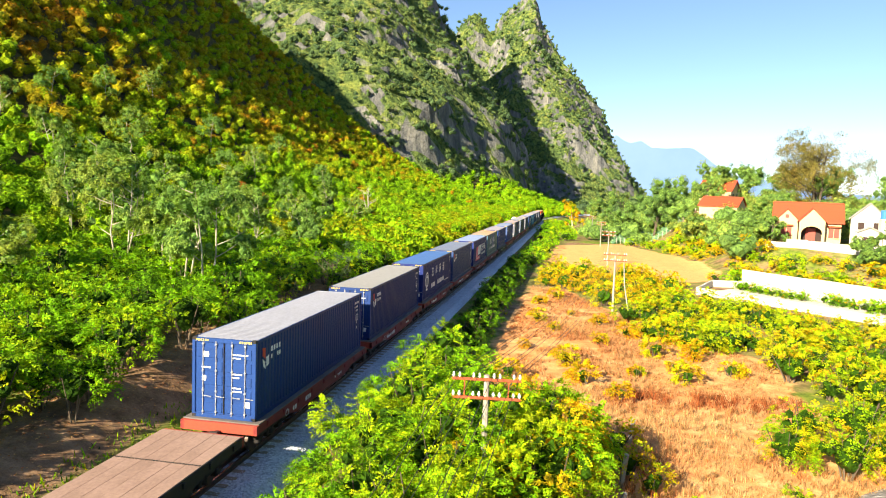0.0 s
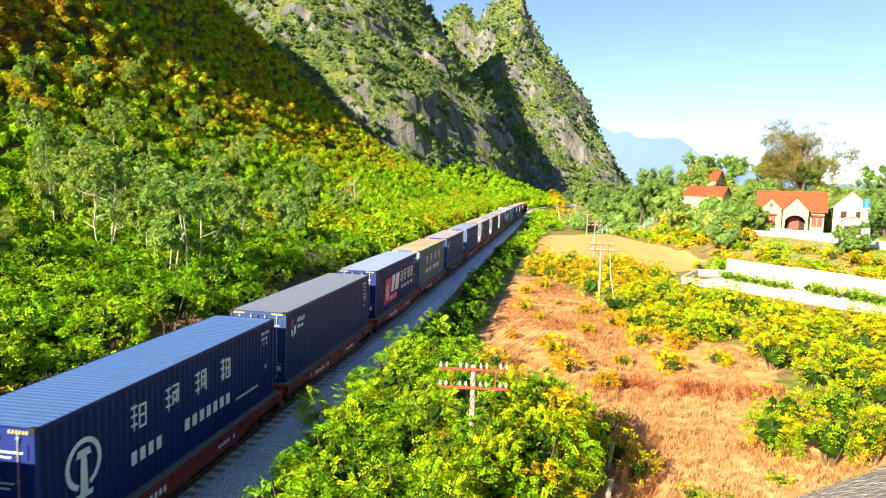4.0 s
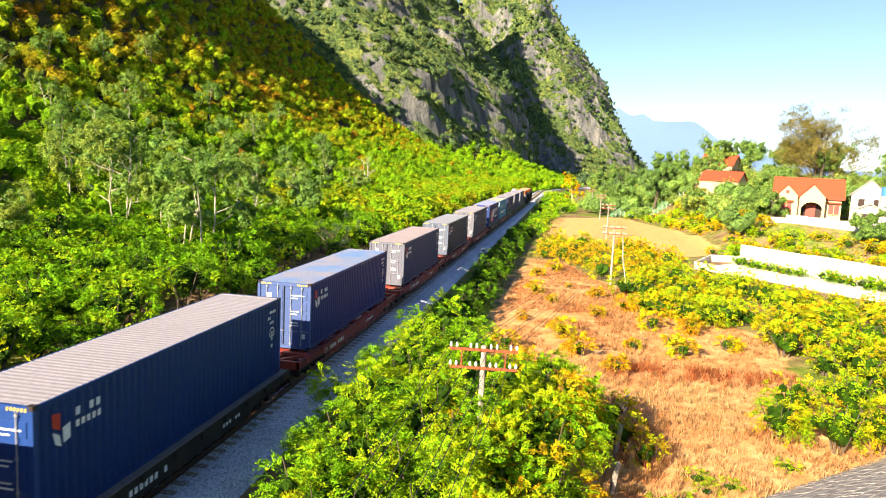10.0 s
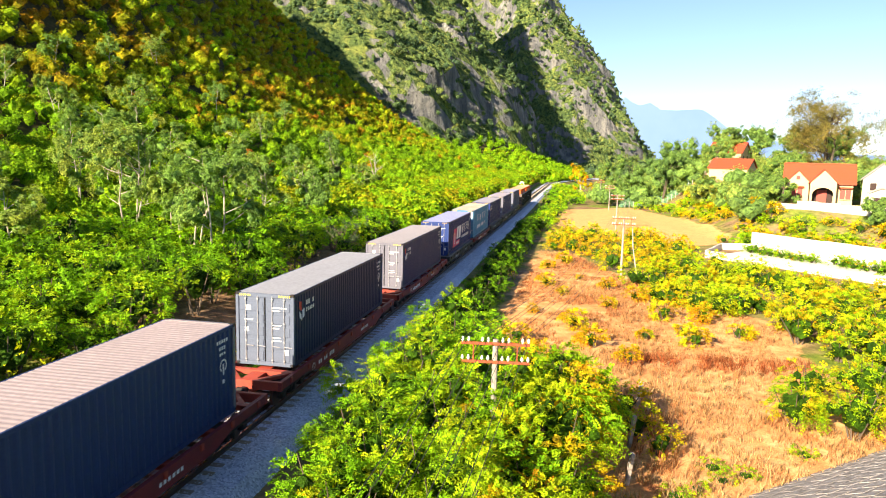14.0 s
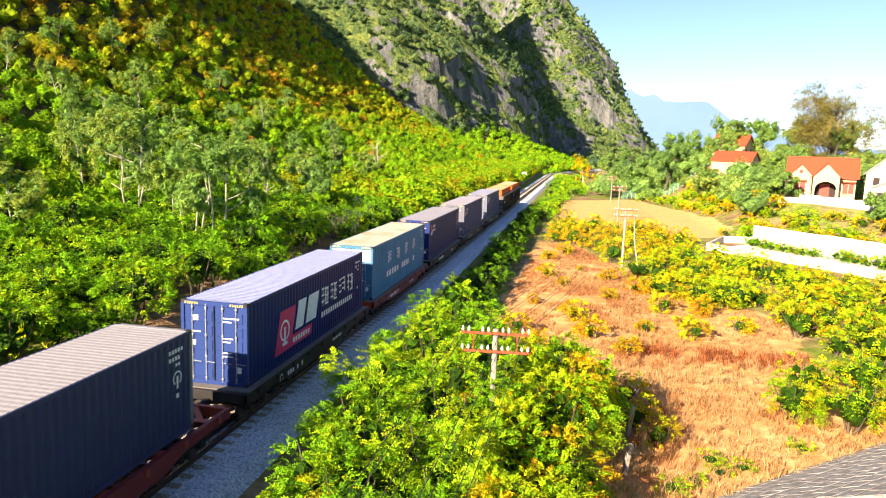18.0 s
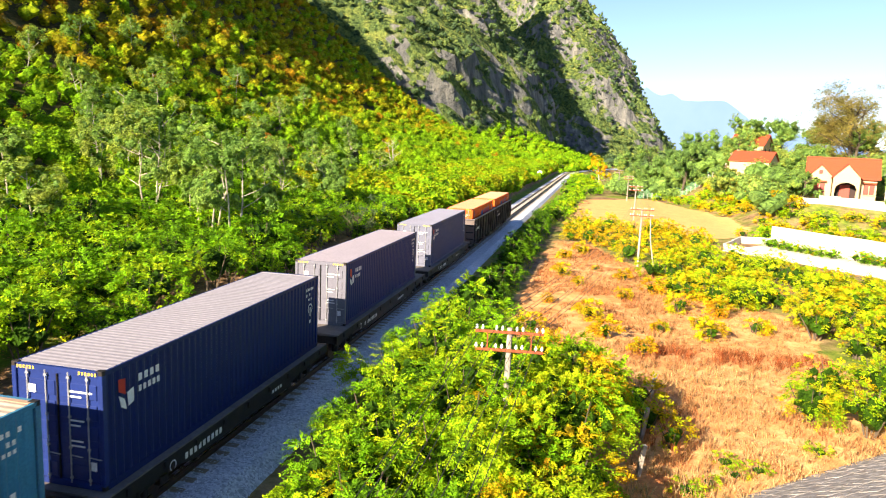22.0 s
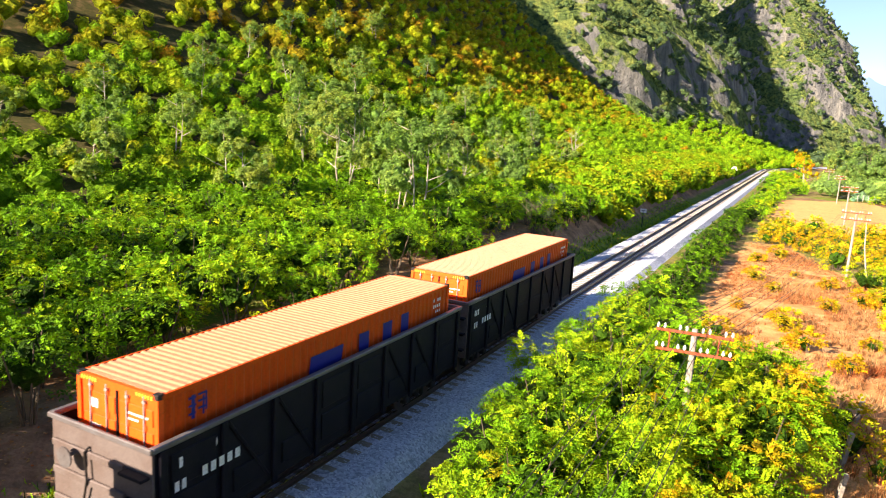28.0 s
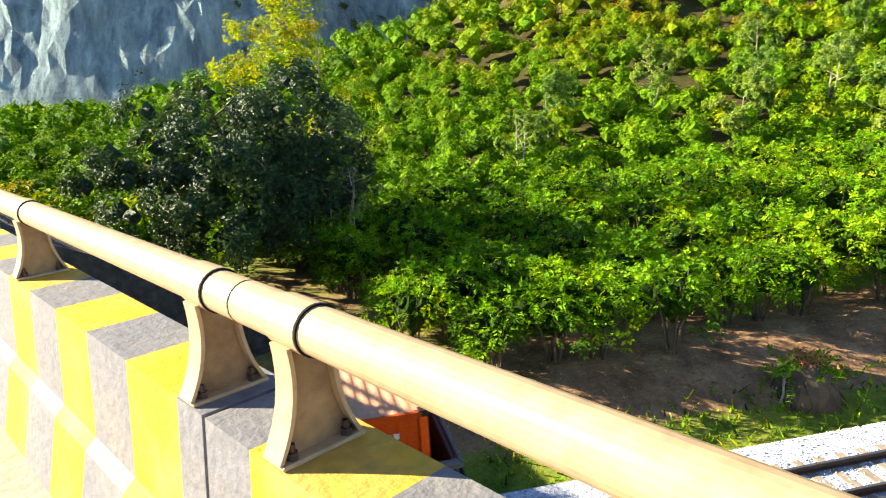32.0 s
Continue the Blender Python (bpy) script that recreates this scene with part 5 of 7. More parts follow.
NAVY, BLUE, SLATE = (0.007, 0.018, 0.115), (0.009, 0.036, 0.15), (0.018, 0.040, 0.125)
CARGO = (
    spec("blue corrugated steel shipping container with pale dusty roof", BLUE, (0.50, 0.51, 0.60), "cube", None),
    spec("navy blue shipping container with grey sun-bleached roof", (0.008, 0.028, 0.12), (0.46, 0.45, 0.44), "cube", None),
    spec("navy container with bright blue roof and white railway lettering", NAVY, (0.10, 0.22, 0.55), "rail", None),
    spec("slate blue shipping container with dusty grey-blue roof", SLATE, (0.26, 0.30, 0.42), "cube", None),
    spec("navy container with magenta and white express emblem", NAVY, (0.30, 0.38, 0.62), "express", None),
    spec("faded grey-green container with rusty roof and dark panel", (0.085, 0.145, 0.15), (0.56, 0.42, 0.30), "old", (0.10, 0.28, 0.46)),
    spec("blue shipping container with pale lilac dusty roof", BLUE, (0.50, 0.46, 0.50), "cube", None),
    spec("blue container with grey roof patched in bright blue", (0.011, 0.034, 0.16), (0.44, 0.42, 0.50), "cube", (0.12, 0.20, 0.50)),
    spec("slate blue container with whitish doors and rosy dusty roof", SLATE, (0.56, 0.46, 0.46), "cube", (0.27, 0.28, 0.36)),
    spec("dark slate blue container with grey roof and grey doors", (0.016, 0.028, 0.075), (0.44, 0.45, 0.50), "cube", (0.22, 0.27, 0.38)),
    spec("lilac grey container with pale dusty roof", (0.035, 0.042, 0.11), (0.50, 0.46, 0.48), "cube", (0.30, 0.30, 0.37)),
    spec("navy container with magenta and white express emblem and ribbed roof", NAVY, (0.34, 0.37, 0.62), "express", (0.04, 0.09, 0.36)),
    spec("turquoise container with cream rusty roof and white lettering", (0.045, 0.22, 0.38), (0.58, 0.52, 0.44), "old", (0.10, 0.36, 0.62)),
    spec("navy blue shipping container with pale lilac roof", (0.008, 0.020, 0.11), (0.46, 0.43, 0.48), "cube", None),
    spec("blue container with white doors and rosy dusty roof", (0.016, 0.035, 0.14), (0.52, 0.46, 0.52), "cube", (0.30, 0.30, 0.38)),
    spec("grey-blue container with pale doors and lilac roof", (0.028, 0.052, 0.16), (0.46, 0.45, 0.56), "cube", (0.30, 0.32, 0.44)),
    spec("orange corrugated container with dark blue sign in an open wagon", (0.66, 0.080, 0.005), (0.88, 0.42, 0.22), "plain", None),
    spec("bright orange corrugated container with sun-faded roof in an open wagon", (0.68, 0.085, 0.005), (0.90, 0.48, 0.28), "plain", None),
)
OVER = (0.34, 0.34, 0.30, 0.30, 0.30, 0.30, 0.42, 1.7, 1.8, 1.7, 1.7, 0.5, 0.38, 0.42, 1.6, 1.6)
WAGON = ("plate", "plate", "plate", "plate", "plate", "plate", "black", "skeleton", "skeleton", "skeleton", "skeleton", "black", "plate", "black", "boards", "boards")
WLABEL = {"plate": "dark red flat wagon with white numbers on its sill", "black": "black steel flat wagon with fish-belly sills", "skeleton": "bright red open skeleton container wagon", "boards": "black flat wagon with grey timber deck boards"}
MOVING = []


def train():
    lead = flat_wagon("empty flat wagon with worn brown timber deck and orange end beam", 13.3, "planks", 99)
    MOVING.append((lead, FRONTS[0] - 0.34 - 0.95 - 13.3, 0.0))
    for i, (front, c) in enumerate(zip(FRONTS, CARGO)):
        label, paint, roof, style, door = c
        box_ob = container(label, paint, roof, style, 300 + i, door, 0.45 if style == "old" else 0.28, {5: (0.42, 0.17, 0.07), 7: (0.06, 0.26, 0.62), 12: (0.40, 0.24, 0.14)}.get(i))
        if i < 16:
            over = OVER[i]
            wagon = flat_wagon(WLABEL[WAGON[i]], CL + 2 * over, WAGON[i], 400 + i)
            MOVING.append((wagon, front - over, 0.0))
            MOVING.append((box_ob, front, DECK))
        else:
            MOVING.append((gondola(500 + i), front - 0.38, 0.0))
            MOVING.append((box_ob, front, 1.07))


train()


# ---- bushes and trees ----
def foreground():
    label = "tall leafy bush with yellow-green feathery leaves beside the track"
    spots = [(6.5, 15.4), (6.2, 19.0), (6.0, 22.8), (6.2, 26.6), (6.6, 30.6), (8.6, 17.2), (8.4, 21.0), (8.8, 25.0), (8.0, 12.2), (7.2, 10.4)]
    bushes("cassia_bush", label, spots, 4.7, 4.5, 5, "bushes by the pole", 330, 30, 0.38, (0.33, 0.39, 0.30, 0.41, 0.35), M_LEAF, 3, (0.94, 1.15), 0.02, 5)
    spots = [(11.2, 18.6), (11.6, 22.6), (10.8, 26.6), (12.1, 25.4), (11.0, 14.8), (9.9, 20.2)]
    bushes("cassia_bush", "tall leafy bush with leaves turning orange beside the field", spots, 4.2, 3.9, 4, "bushes by the pole", 300, 28, 0.38, (0.38, 0.46, 0.36, 0.42), M_LEAF, 4, (0.9, 1.12), 0.16, 5)
    rf = np.random.default_rng(5)
    hedge = [(float(4.9 + rf.uniform(-0.7, 0.8)), float(y)) for y in np.arange(36, 112, 1.25)]
    bushes("bank_bush", "dark green low bush on the track bank", hedge, 1.8, 1.35, 4, "bushes on the bank", 80, 12, 0.30, (0.12, 0.16, 0.21, 0.14), M_LEAF, 6, (0.75, 1.35), 0.0)
    far = [(float(5.8 + rf.uniform(-1, 2.5)), float(y)) for y in np.arange(110, 290, 3.2)] + [(float(10.5 + rf.uniform(-1, 2.5)), float(y)) for y in np.arange(180, 290, 4.5)]
    bushes("trackside_bush", "green and yellow scrub along the far track side", far, 3.4, 2.2, 4, "bushes on the far bank", 80, 9, 0.5, (0.33, 0.44, 0.38, 0.28), M_LEAF, 7, (0.7, 1.25), 0.03, 2)


def right_side():
    r = np.random.default_rng(21)
    p = scatter(r, [(8.5, 86), (8.5, 105), (24, 102), (26, 90), (24, 84), (22, 78), (20, 72), (17, 69), (11.6, 85)], 2.7)
    bushes("yellow_bush", "waist-high bush with yellowing leaves at the field edge", p, 2.7, 1.7, 4, "yellow field bushes", 80, 11, 0.40, (0.58, 0.63, 0.54, 0.66), M_LEAF, 8, (0.8, 1.3), 0.06, 3)
    p = scatter(r, [(24.5, 53), (19.5, 53), (17.0, 61), (18, 68), (21.5, 78), (25, 79.5), (38, 65.5), (48, 55.5), (53, 48), (42, 40), (30, 36), (25.8, 42)], 2.35)
    bushes("crop_bush", "dense green bush of the planted plot", p, 2.8, 1.55, 5, "bushes of the planted plot", 80, 14, 0.34, (0.46, 0.52, 0.44, 0.57, 0.48), M_LEAF, 9, (0.85, 1.35), 0.10, 3)
    p = [(21.6, 31.0), (23.6, 30.0), (25.6, 30.6), (23.0, 33.5), (25.5, 34.0), (27.8, 33.0)]
    bushes("field_bush", "broad yellow-green bush standing on dry soil", p, 3.3, 2.5, 3, "bushes by the stone slope", 170, 16, 0.34, (0.44, 0.50, 0.40), M_LEAF, 10, (0.85, 1.1), 0.12, 4)
    p = [(12.0, 46), (16.5, 44), (19.5, 43.5), (19.2, 46), (14.5, 53), (11.0, 58), (16.8, 57), (21, 50), (9.0, 50), (9.4, 62), (12.5, 66), (15.2, 38.5), (8.6, 41), (9.2, 72), (10.8, 76), (18.4, 50.5), (22.6, 46.4), (13.2, 41.5), (15.0, 61.5), (20.2, 55.2)]
    bushes("small_shrub", "small yellow shrub on dry grass", p, 1.3, 1.0, 3, "shrubs on the dry field", 63, 15, 0.36, (0.66, 0.6, 0.70), M_LEAF, 12, (0.45, 1.25))
    p = np.concatenate([scatter(r, [(33, 99), (42, 116), (60, 111), (76, 96), (60, 90), (46, 92)], 3.2), scatter(r, [(30, 98), (37, 113), (34, 146), (27, 172), (40, 172), (44, 120), (36, 99)], 3.2)])
    bushes("garden_bush", "low yellow-green bush below the house wall", p, 2.4, 1.5, 4, "bushes below the house", 63, 8, 0.6, (0.55, 0.45, 0.66, 0.36), M_LEAF, 17, (0.6, 1.2), 0.06, 2)
    p = [(15.6, 22.9), (16.4, 23.7), (17.4, 24.6), (18.3, 25.3), (17.2, 25.6), (21.0, 27.6)]
    bushes("low_weed", "low bright green weeds at the foot of the stones", p, 0.9, 0.35, 2, "weeds by the stone slope", 63, 9, 0.2, (0.36, 0.45), M_LEAF, 19, (0.6, 1.2))
    p = [(14.6, 27.6), (15.4, 26.4), (14.2, 29.8)]
    bushes("weed_clump", "reddish weeds round a young green sapling", p, 1.9, 1.3, 2, "weeds by the fence", 70, 9, 0.32, (0.80, 0.55), M_LEAF, 13, (0.8, 1.2))


def plantation():
    r = np.random.default_rng(31)
    near = scatter(r, [(-7.4, 4), (-6.2, 7), (-5.9, 10.4), (-7.4, 13), (-7.4, 17), (-6.2, 24), (-5.6, 66), (-25, 66), (-25, -6), (-21, -6), (-17.8, 0.8), (-12.5, 1.2), (-9.0, 2.4)], 2.15)
    bushes("plantation_shrub", "bright green round-crowned shrub in a dense plantation", near, 2.9, 2.2, 6, "plantation shrubs", 110, 20, 0.32, (0.25, 0.29, 0.24, 0.31, 0.27, 0.33), M_LEAF, 14, (0.75, 1.25), 0.004, 3, 0.5)
    p = np.concatenate([scatter(r, [(-5.2, 60), (-4.6, 300), (-25, 300), (-25, 66), (-8, 66)], 2.45), scatter(r, [(-30, -40), (-22, -6), (-27, -6), (-45, -40)], 2.6)])
    n = len(p)
    w = r.uniform(2.4, 4.2, n)
    t = np.clip(0.40 + 0.12 * fbm(p[:, 0], p[:, 1], 20, 33) + r.normal(size=n) * 0.07, 0.1, 0.85)
    shrub_mass("plantation_far", "rows of bright green shrubs along the line", p, height(p[:, 0], p[:, 1]), w, w * 0.8, t, r.uniform(0.42, 0.6, n), 4, 24, M_LEAF_HILL, 34)


def tree(name, label, x, y, h, spread, seed, material, bark, clumps=70, per=22, leaf=0.22, tint=0.4, trunks=1, bare=0.45, thick=0.11, z=None, group="", inner=0.0, dome=None):
    """A tapered trunk with limbs, and a crown of clumps along them."""
    r = np.random.default_rng(seed)
    e = tagged(new(name), label, "tree", group)
    tips = []
    bm = bmesh.new()
    for k in range(trunks):
        a = r.random() * 6.28
        lean = (0.10 + 0.12 * r.random()) * h if trunks > 1 else 0.05 * h
        base = Vector((0.25 * k * math.cos(a), 0.25 * k * math.sin(a), -0.3))
        top = Vector((lean * math.cos(a), lean * math.sin(a) + (dome[3] if dome else 0), h * (0.8 + 0.1 * r.random())))
        pts = [base.lerp(top, q) + Vector((r.normal(), r.normal(), 0)) * 0.02 * h * q for q in (0, 0.25, 0.5, 0.75, 1)]
        limb(bm, pts, [thick, thick * 0.82, thick * 0.6, thick * 0.4, thick * 0.15], 7)
        for j in range(6):
            q = bare + (1 - bare) * (j + r.random()) / 6.2
            p0 = base.lerp(top, min(q, 0.97))
            b = r.random() * 6.28
            ln = spread * (0.55 + 0.35 * r.random()) * (1.15 - 0.6 * q)
            p1 = p0 + Vector((math.cos(b) * ln, math.sin(b) * ln, ln * (0.35 + 0.5 * r.random())))
            limb(bm, [p0, p0.lerp(p1, 0.5) + Vector((0, 0, -0.05 * ln)), p1], [thick * 0.42, thick * 0.26, thick * 0.08], 5)
            tips += [p0.lerp(p1, 0.55), p0.lerp(p1, 0.8), p1]
        tips.append(top)
    part("trunk", bm, bark, e)
    tips = np.array([t[:] for t in tips])
    lobes = max(clumps // 6, 4)
    lc = tips[r.integers(len(tips), size=lobes)] + r.normal(size=(lobes, 3)) * spread * np.array([0.16, 0.16, 0.10])
    if dome:
        lc = crown_points(r, lobes, dome[0], dome[0], dome[1], -0.75, 0.45) + np.array([0, dome[3], dome[2]])
        lobes = len(lc)
    out = lc - np.array([0, dome[3] if dome else 0, h * 0.55])
    out /= np.linalg.norm(out, axis=1, keepdims=True) + 1e-6
    c, o = lobed(r, lc, out, 6, spread * 0.17)
    v = leaves(r, c, spread * 0.09, per, leaf, 0.3, 0.5, o)
    ct = np.clip(np.repeat(tint + r.normal(size=lobes) * 0.08, 6) + r.normal(size=len(c)) * 0.04, 0.02, 0.98)
    f, at = quads(v), np.repeat(ct, per * 4)
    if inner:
        # Inner lumps at half tint paint shade into the crown.
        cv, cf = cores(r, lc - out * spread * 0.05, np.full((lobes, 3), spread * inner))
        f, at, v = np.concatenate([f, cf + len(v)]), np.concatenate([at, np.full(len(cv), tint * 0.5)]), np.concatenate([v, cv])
    put("crown", mesh_np("crown", v, f, {"tint": at}), material, e)
    zz = float(height(x, y)) if z is None else z
    e.location = (x, y, zz)
    return e


def trees():
    pale = "slender pale-trunked tree with sparse grey-green leaves"
    spec_list = [(-9.6, 38.2, 8.6, 3.2, 2), (-12.2, 39.2, 7.6, 2.6, 2), (-19.8, 44.2, 9.0, 3.8, 3), (-17.4, 45.5, 7.5, 2.6, 1), (-16.4, 59.0, 7.2, 2.8, 3), (-14.2, 41.5, 6.8, 2.2, 1), (-22.5, 49, 7.4, 2.8, 2), (-26, 38, 7.0, 2.6, 1), (-30, 52, 7.4, 3.0, 2), (-13, 62, 6.0, 2.4, 2), (-21, 64, 6.6, 2.6, 1), (-27, 28, 6.4, 2.2, 1), (-33, 33, 6.8, 2.6, 1), (-36, 42, 6.5, 2.8, 2), (-19.5, 33, 6.2, 2.6, 1), (-40, 62, 7.5, 3.0, 2), (-47, 84, 7.5, 3.2, 1), (-55, 95, 8.0, 3.4, 1), (-44, 105, 7.5, 3.0, 1), (-38, 78, 7.0, 2.6, 1), (-62, 78, 7.8, 3.0, 1), (-30, 98, 7.2, 3.0, 2), (-70, 110, 8.0, 3.2, 1), (-24, 84, 6.5, 2.6, 2), (-50, 58, 6.4, 2.4, 1), (-58, 66, 6.4, 2.4, 1), (-34, 60, 6.8, 2.8, 2), (-43, 72, 7.4, 3.0, 1), (-28, 70, 6.8, 2.8, 2), (-52, 76, 7.2, 2.8, 2), (-66, 92, 7.6, 3.0, 1), (-36, 92, 6.8, 2.8, 2), (-46, 120, 7.4, 3.2, 2), (-60, 128, 7.8, 3.2, 1), (-30, 115, 6.6, 2.8, 2), (-74, 130, 8.0, 3.4, 2), (-40, 140, 7.2, 3.2, 2), (-55, 150, 7.6, 3.4, 1), (-20, 100, 6.2, 2.6, 1), (-18, 76, 6.0, 2.6, 2), (-48, 44, 6.4, 2.6, 1), (-42, 30, 6.2, 2.4, 2), (-40, 20, 5.8, 2.4, 1), (-30, 14, 5.6, 2.2, 2)]
    for i, (x, y, h, s, k) in enumerate(spec_list):
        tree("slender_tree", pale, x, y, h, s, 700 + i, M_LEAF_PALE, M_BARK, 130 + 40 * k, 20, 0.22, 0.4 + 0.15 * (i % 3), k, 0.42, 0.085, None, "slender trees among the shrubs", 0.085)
    tree("bare_tree", "leafless small tree with fine pale twigs", -26.5, 128, 8, 3.4, 761, M_LEAF_PALE, M_BARK, 6, 4, 0.2, 0.6, 3, 0.3, 0.10)
    tree("dead_shrub", "brown leafless bush with spreading twigs", -6.6, 51.5, 3.0, 2.6, 762, M_LEAF_DARK, M_BARK_DARK, 60, 14, 0.16, 0.9, 4, 0.15, 0.06)
    tree("orange_tree", "small tree in orange autumn leaf on the slope", -33, 88, 5.5, 3.6, 763, M_LEAF, M_BARK, 70, 18, 0.34, 0.86, 1, 0.3)
    tree("evergreen_tree", "broad dark evergreen tree with glossy leaves by the bridge", -19.5, 0.7, 8.8, 4.8, 764, M_LEAF_DARK, M_BARK_DARK, 900, 34, 0.24, 0.5, 5, 0.22, 0.14, dome=(5.7, 4.0, 4.4, -2.7), inner=0.075)
    tree("slender_tree", "slender pale multi-stemmed tree beside the evergreen", -17.4, 1.5, 5.8, 2.0, 766, M_LEAF_PALE, M_BARK, 44, 16, 0.18, 0.6, 5, 0.55, 0.06)
    tree("tall_light_tree", "tall light green tree behind the evergreen", -27, 0.2, 12.8, 4.2, 765, M_LEAF, M_BARK, 260, 26, 0.20, 0.46, 2, 0.45, 0.12)
    # village trees
    row = [(28, 205, 13, 7, 0.25), (35, 196, 14, 8, 0.2), (42, 214, 12, 7, 0.3), (50, 188, 11, 6, 0.35), (44, 176, 9, 5, 0.4), (60, 205, 12, 7, 0.25), (22, 240, 10, 6, 0.4), (66, 190, 12, 6, 0.3), (75, 180, 11, 6, 0.25), (52, 150, 7, 5, 0.35), (84, 165, 10, 6, 0.3), (92, 150, 9, 6, 0.25), (38, 150, 6, 4.5, 0.45), (70, 128, 7, 5, 0.3), (64, 119, 6.5, 4.4, 0.25), (56.5, 112, 3.6, 3.2, 0.2), (44.5, 119, 4.5, 3.2, 0.3), (100, 190, 13, 8, 0.25), (112, 170, 12, 8, 0.3), (120, 150, 11, 8, 0.3)]
    for i, (x, y, h, s, t) in enumerate(row):
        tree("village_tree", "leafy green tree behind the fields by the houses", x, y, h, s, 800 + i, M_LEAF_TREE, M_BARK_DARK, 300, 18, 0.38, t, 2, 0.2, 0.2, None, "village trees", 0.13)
    tree("big_old_tree", "large spreading tree with thinning brownish leaves behind the house", 70.5, 180, 16.5, 12, 830, M_LEAF_OLIVE, M_BARK_DARK, 1200, 22, 0.36, 0.6, 5, 0.15, 0.4)
    tree("golden_tree", "narrow tree in golden leaf at the far bend", 13.5, 238, 11, 3.6, 831, M_LEAF, M_BARK, 240, 22, 0.42, 0.64, 2, 0.1, 0.2)
    r = np.random.default_rng(37)
    p = np.concatenate([scatter(r, [(16, 178), (22, 300), (120, 330), (190, 200), (170, 120), (60, 176)], 7.0), scatter(r, [(38, 112), (40, 170), (60, 174), (110, 140), (60, 100)], 5.5)])
    p = p[inside(p[:, 0], p[:, 1], [(40, 98), (43, 126), (60, 128), (68, 114), (60, 92)]) < 0]
    n = len(p)
    w = r.uniform(3.5, 7.5, n)
    t = np.clip(0.34 + 0.2 * fbm(p[:, 0], p[:, 1], 40, 38) + r.normal(size=n) * 0.1, 0.08, 0.85)
    shrub_mass("village_greenery", "hedges and garden greenery around the village", p, height(p[:, 0], p[:, 1]), w, w * 0.75, t, r.uniform(0.4, 0.6, n), 5, 30, M_LEAF_TREE, 39)
    p = scatter(r, TEAL, 1.7)
    n = len(p)
    shrub_mass("vegetable_rows", "pale blue-green vegetables in the far field", p, height(p[:, 0], p[:, 1]), np.full(n, 1.5), np.full(n, 0.6), np.clip(0.4 + 0.4 * fbm(p[:, 0], p[:, 1], 20, 43), 0, 1), np.full(n, 0.5), 2, 12, M_LEAF_TEAL, 44, "vegetables", 0.2)
    p = scatter(r, [(-32, -24), (-40, -20), (-70, -30), (-160, -50), (-160, -110), (-60, -70)], 5.0)
    n = len(p)
    w = r.uniform(2.4, 4.6, n)
    shrub_mass("left_woods", "green scrub below the cliff beyond the bridge", p, height(p[:, 0], p[:, 1]), w, w * 0.8, np.clip(0.26 + r.normal(size=n) * 0.08, 0.1, 0.8), r.uniform(0.35, 0.5, n), 4, 26, M_LEAF_TREE, 42)
    p = scatter(r, [(22, 420), (0, 640), (700, 900), (700, 330), (130, 330), (40, 310)], 19)
    n = len(p)
    w = r.uniform(9, 17, n)
    shrub_mass("far_woods", "distant green woods at the valley floor", p, height(p[:, 0], p[:, 1]), w, w * 0.6, np.clip(0.35 + r.normal(size=n) * 0.12, 0.1, 0.8), r.uniform(2.2, 3.6, n), 3, 9, M_LEAF_FAR, 40)


